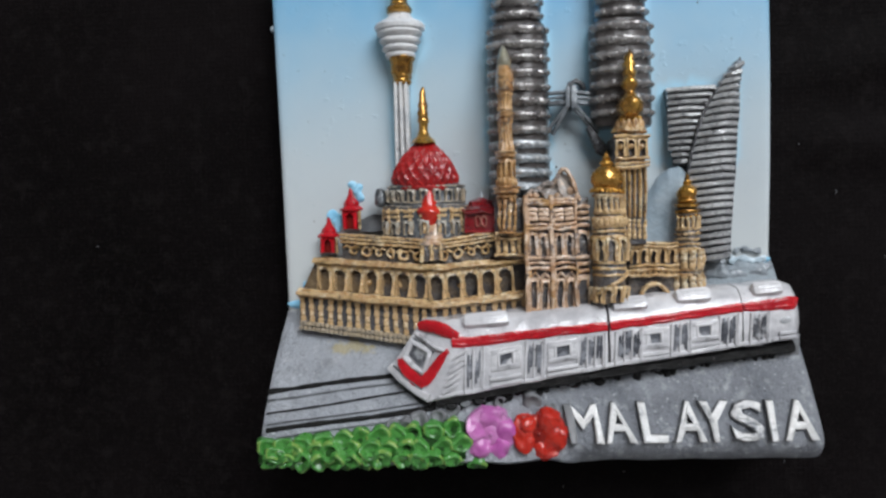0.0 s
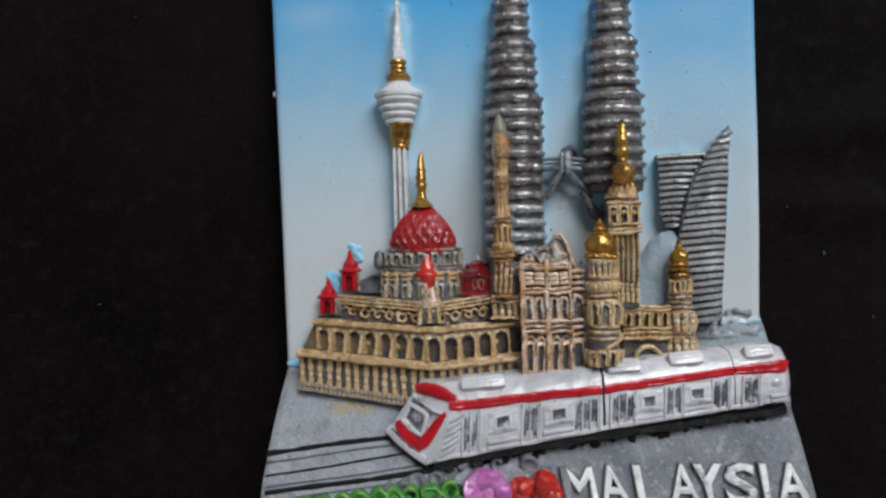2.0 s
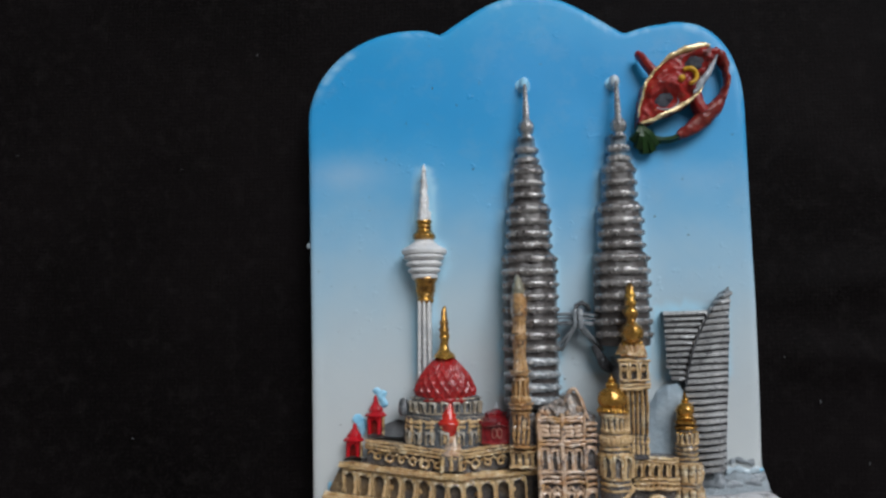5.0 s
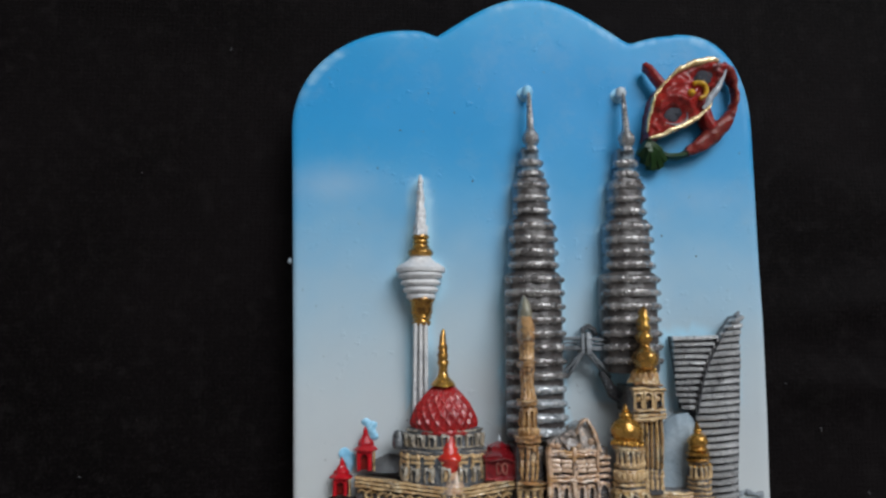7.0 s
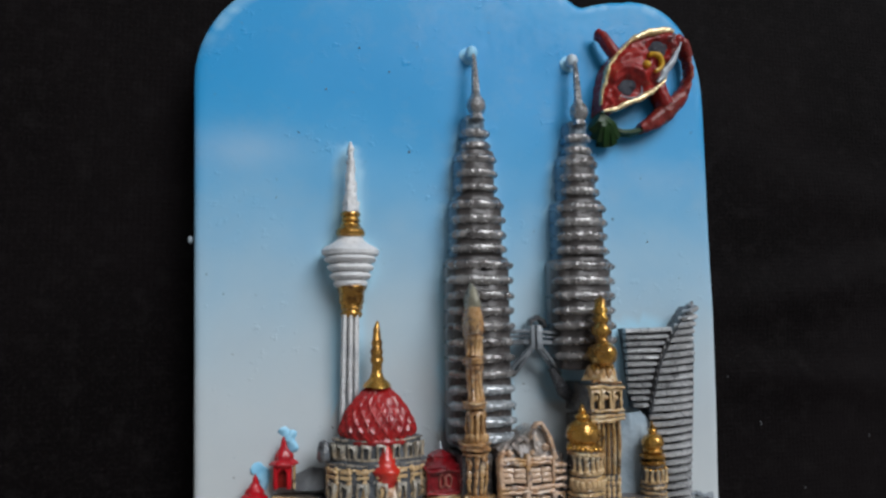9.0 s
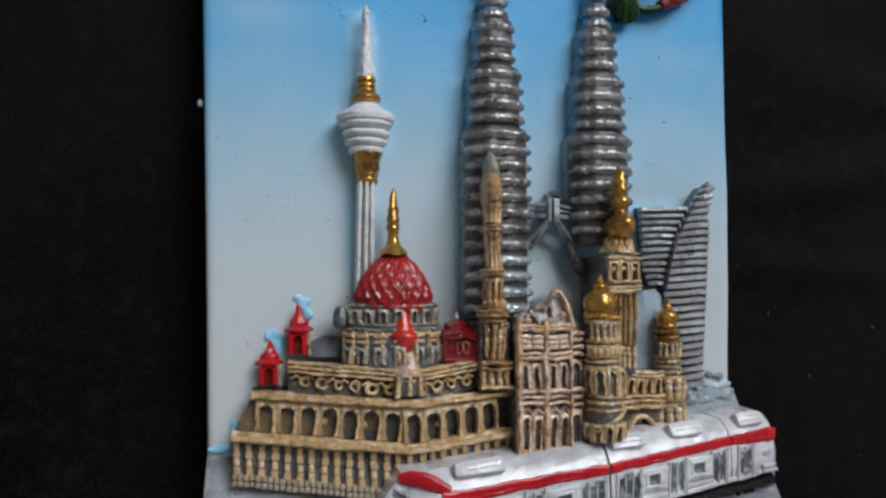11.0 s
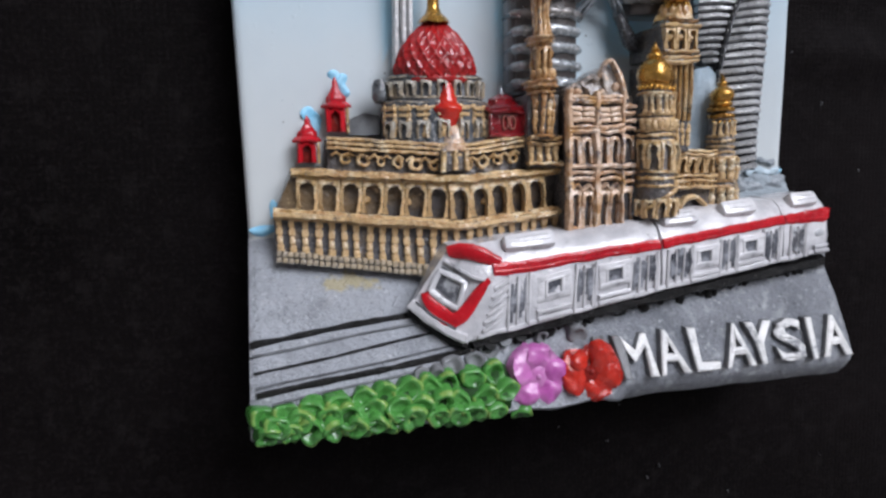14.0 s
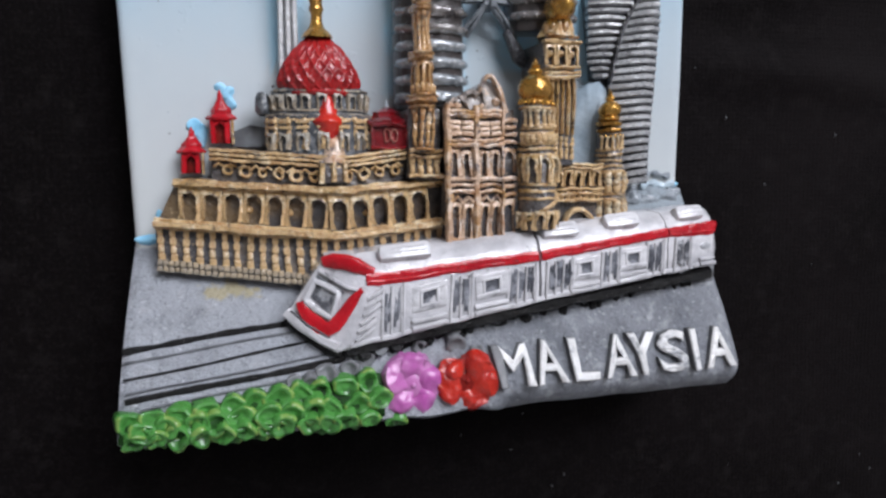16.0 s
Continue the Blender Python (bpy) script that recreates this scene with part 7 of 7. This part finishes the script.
def flower(cx, cy, r, mat, label, petals, heart):
    z = ground(cx, cy) + 0.35
    bm = bmesh.new()
    bmesh.ops.create_uvsphere(bm, u_segments=14, v_segments=8, radius=1)
    for v in bm.verts:
        v.co = Vector((cx + v.co.x * r * 0.5, cy + v.co.y * r * 0.5, z + v.co.z * 0.45))
    ob = part("flower", bm, heart, magnet, label)
    for i, (turn, length, width) in enumerate(petals):
        me = mesh_of("petal", petal_bm(length, width, i * 3 + cx), mat, 70)
        piece("petal", me, ob, (cx, cy, z + 0.14 * (i % 3) - 0.1), turn, tilt=14, lean=random.uniform(-8, 4))
    bm = bmesh.new()
    bmesh.ops.create_uvsphere(bm, u_segments=12, v_segments=8, radius=r * 0.11)
    rough(bm, 0.1, 2)
    bmesh.ops.translate(bm, verts=bm.verts, vec=(cx, cy, z + 0.4))
    part("stamen", bm, heart, ob)
    return ob


flower(-3.7, -37.8, 2.6, PURPLE, "pinkish purple five-petalled flower beside the hedge", ((70, 2.8, 3.5), (132, 2.9, 3.4), (212, 3.1, 3.5), (282, 2.8, 3.4), (-12, 2.6, 3.6)), PURPLE)
flower(1.5, -37.8, 2.7, FLOWER_RED, "glossy red hibiscus flower with crinkled petals", ((100, 2.0, 4.0), (318, 2.9, 4.2), (28, 2.8, 3.9), (248, 2.7, 4.1), (175, 2.8, 4.1)), DARK_RED)
leaf_grey = [mesh_of("grey_leaf", leaf_bm(90 + s), STONE, 70) for s in range(3)]
for i, (x, y, s) in enumerate(((-5.3, -34.0, 1.1), (-11.4, -36.3, 0.9), (-9.3, -36.0, 0.75), (-7.9, -35.2, 0.9), (-12.8, -37.0, 0.8), (0.9, -34.7, 0.95), (-2.7, -34.7, 0.6), (-6.9, -34.4, 0.7), (-14.3, -36.9, 0.7), (2.9, -35.4, 0.6))):
    piece("grey_leaf", leaf_grey[i % 3], street_part, (x, y, ground(x, y) + 0.3), 40 * i, (s, s, s * 0.9), tilt=-15)
rubble_rng = random.Random(17)
for i in range(22):
    x = 20.2 + 8.6 * i / 21 + rubble_rng.uniform(-0.3, 0.3)
    y = -21.4 - 0.06 * (24 - x) + rubble_rng.uniform(-0.7, 0.7)
    bm = bmesh.new()
    bmesh.ops.create_icosphere(bm, subdivisions=2, radius=1)
    s = rubble_rng.uniform(0.55, 1.0)
    for v in bm.verts:
        v.co = Vector((x + v.co.x * s * 1.25, y + v.co.y * s * 0.7, ground(x, y) + 0.1 + v.co.z * s * 0.75))
    rough(bm, 0.35, 0.9, i * 2.3)
    rough(bm, 0.15, 2.2, i)
    part("rubble_stone", bm, RUBBLE, street_part)
for cx, cy, cz, rx, ry in ((-27.0, -24.5, 6.5, 1.5, 0.55), (-25.9, -22.6, 6.8, 0.5, 0.9), (29.0, -20.2, 6.7, 0.6, 0.4)):
    bm = bmesh.new()
    bmesh.ops.create_uvsphere(bm, u_segments=18, v_segments=10, radius=1)
    for v in bm.verts:
        v.co = Vector((cx + v.co.x * rx, cy + v.co.y * ry, cz + v.co.z * 0.25))
    rough(bm, 0.3, 0.9, cx)
    part("paint_dab", bm, BLUE_DAB, street_part, "light blue paint dab")
for name, mat, pts, w in (("pale_paint_seam", SEAM, [(24.6, -20.2, 7.1), (26.0, -20.0, 7.0), (27.4, -20.3, 7.0), (28.9, -20.1, 6.9)], 1.0),
                          ("grey_smear", RUBBLE, [(25.4, -19.2, 6.75), (26.3, -18.8, 6.8), (27.2, -19.1, 6.8), (28.4, -19.2, 6.75)], 0.7)):
    bm = bmesh.new()
    sweep(bm, along(pts, 24), lambda k, w=w: w * (0.7 + 0.9 * noise.noise(Vector((k * 6, w, 0)))), 0.5, 8)
    rough(bm, 0.12, 1.0, w)
    part(name, bm, mat, street_part)


# ---- the unevenness of the casting ----
def warp(ob, slow, fast, depth=1.0):
    """Bends a part and all beneath it as one soft lump, so that no two repeats come out quite alike; depth: how much further than drawn it stands out."""
    for o in [ob, *ob.children_recursive]:
        if o.type != "MESH":
            continue
        if o.data.users > 1:
            o.data = o.data.copy()
        chain = o.matrix_basis if o.parent in (None, magnet, ob) or o.parent.matrix_basis.is_identity else o.parent.matrix_basis @ o.matrix_basis
        back = chain.inverted()
        for v in o.data.vertices:
            p = chain @ v.co * 1000
            p += noise.noise_vector(p * 0.42) * slow + noise.noise_vector(p * 1.25 + Vector((9, 4, 2))) * fast
            p.z = 6.0 + (p.z - 6.0) * depth
            v.co = back @ (p * MM)


for ob, slow, fast, depth in ((palace, 0.10, 0.10, 1.0), (domed_hall, 0.10, 0.10, 1.0), (front_turret, 0.15, 0.12, 1.0), (red_house, 0.15, 0.12, 1.25), (minaret, 0.14, 0.16, 1.3), (gatehouse, 0.15, 0.13, 1.0),
                              (round_tower, 0.15, 0.14, 1.08), (clock_tower, 0.15, 0.12, 1.28), (low_wing, 0.18, 0.15, 1.2), (small_tower, 0.14, 0.13, 1.08), *((car, 0.08, 0.07, 1.0) for car in (*cars, underframe)), (sail_tower, 0.12, 0.06, 1.2),
                              (wedge_block, 0.12, 0.08, 1.5), (skybridge, 0.06, 0.05, 1.1), (kite_part, 0.10, 0.08, 1.2)):
    warp(ob, slow, fast, depth)

# ---- lint on the cloth ----
lint_rng = random.Random(9)
bm = bmesh.new()
for i in range(61):
    x, y = (lint_rng.uniform(-90, 80), lint_rng.uniform(-70, 80)) if i else (-55.4, -17.1)
    if abs(x) < 34 and -46 < y < 48:
        continue
    s = lint_rng.uniform(0.08, 0.28)
    a = lint_rng.uniform(0, 6.3)
    sweep(bm, [(x, y, 0.35), (x + s * math.cos(a), y + s * math.sin(a), 0.5), (x + 2 * s * math.cos(a + 0.5), y + 2 * s * math.sin(a + 0.5), 0.35)], 0.1, 0.1, 4)
lint = new("lint", mesh_of("lint", bm, GREY_WASH))
tagged(lint, "pale specks of lint scattered on the black cloth", "lint", kind="stuff")
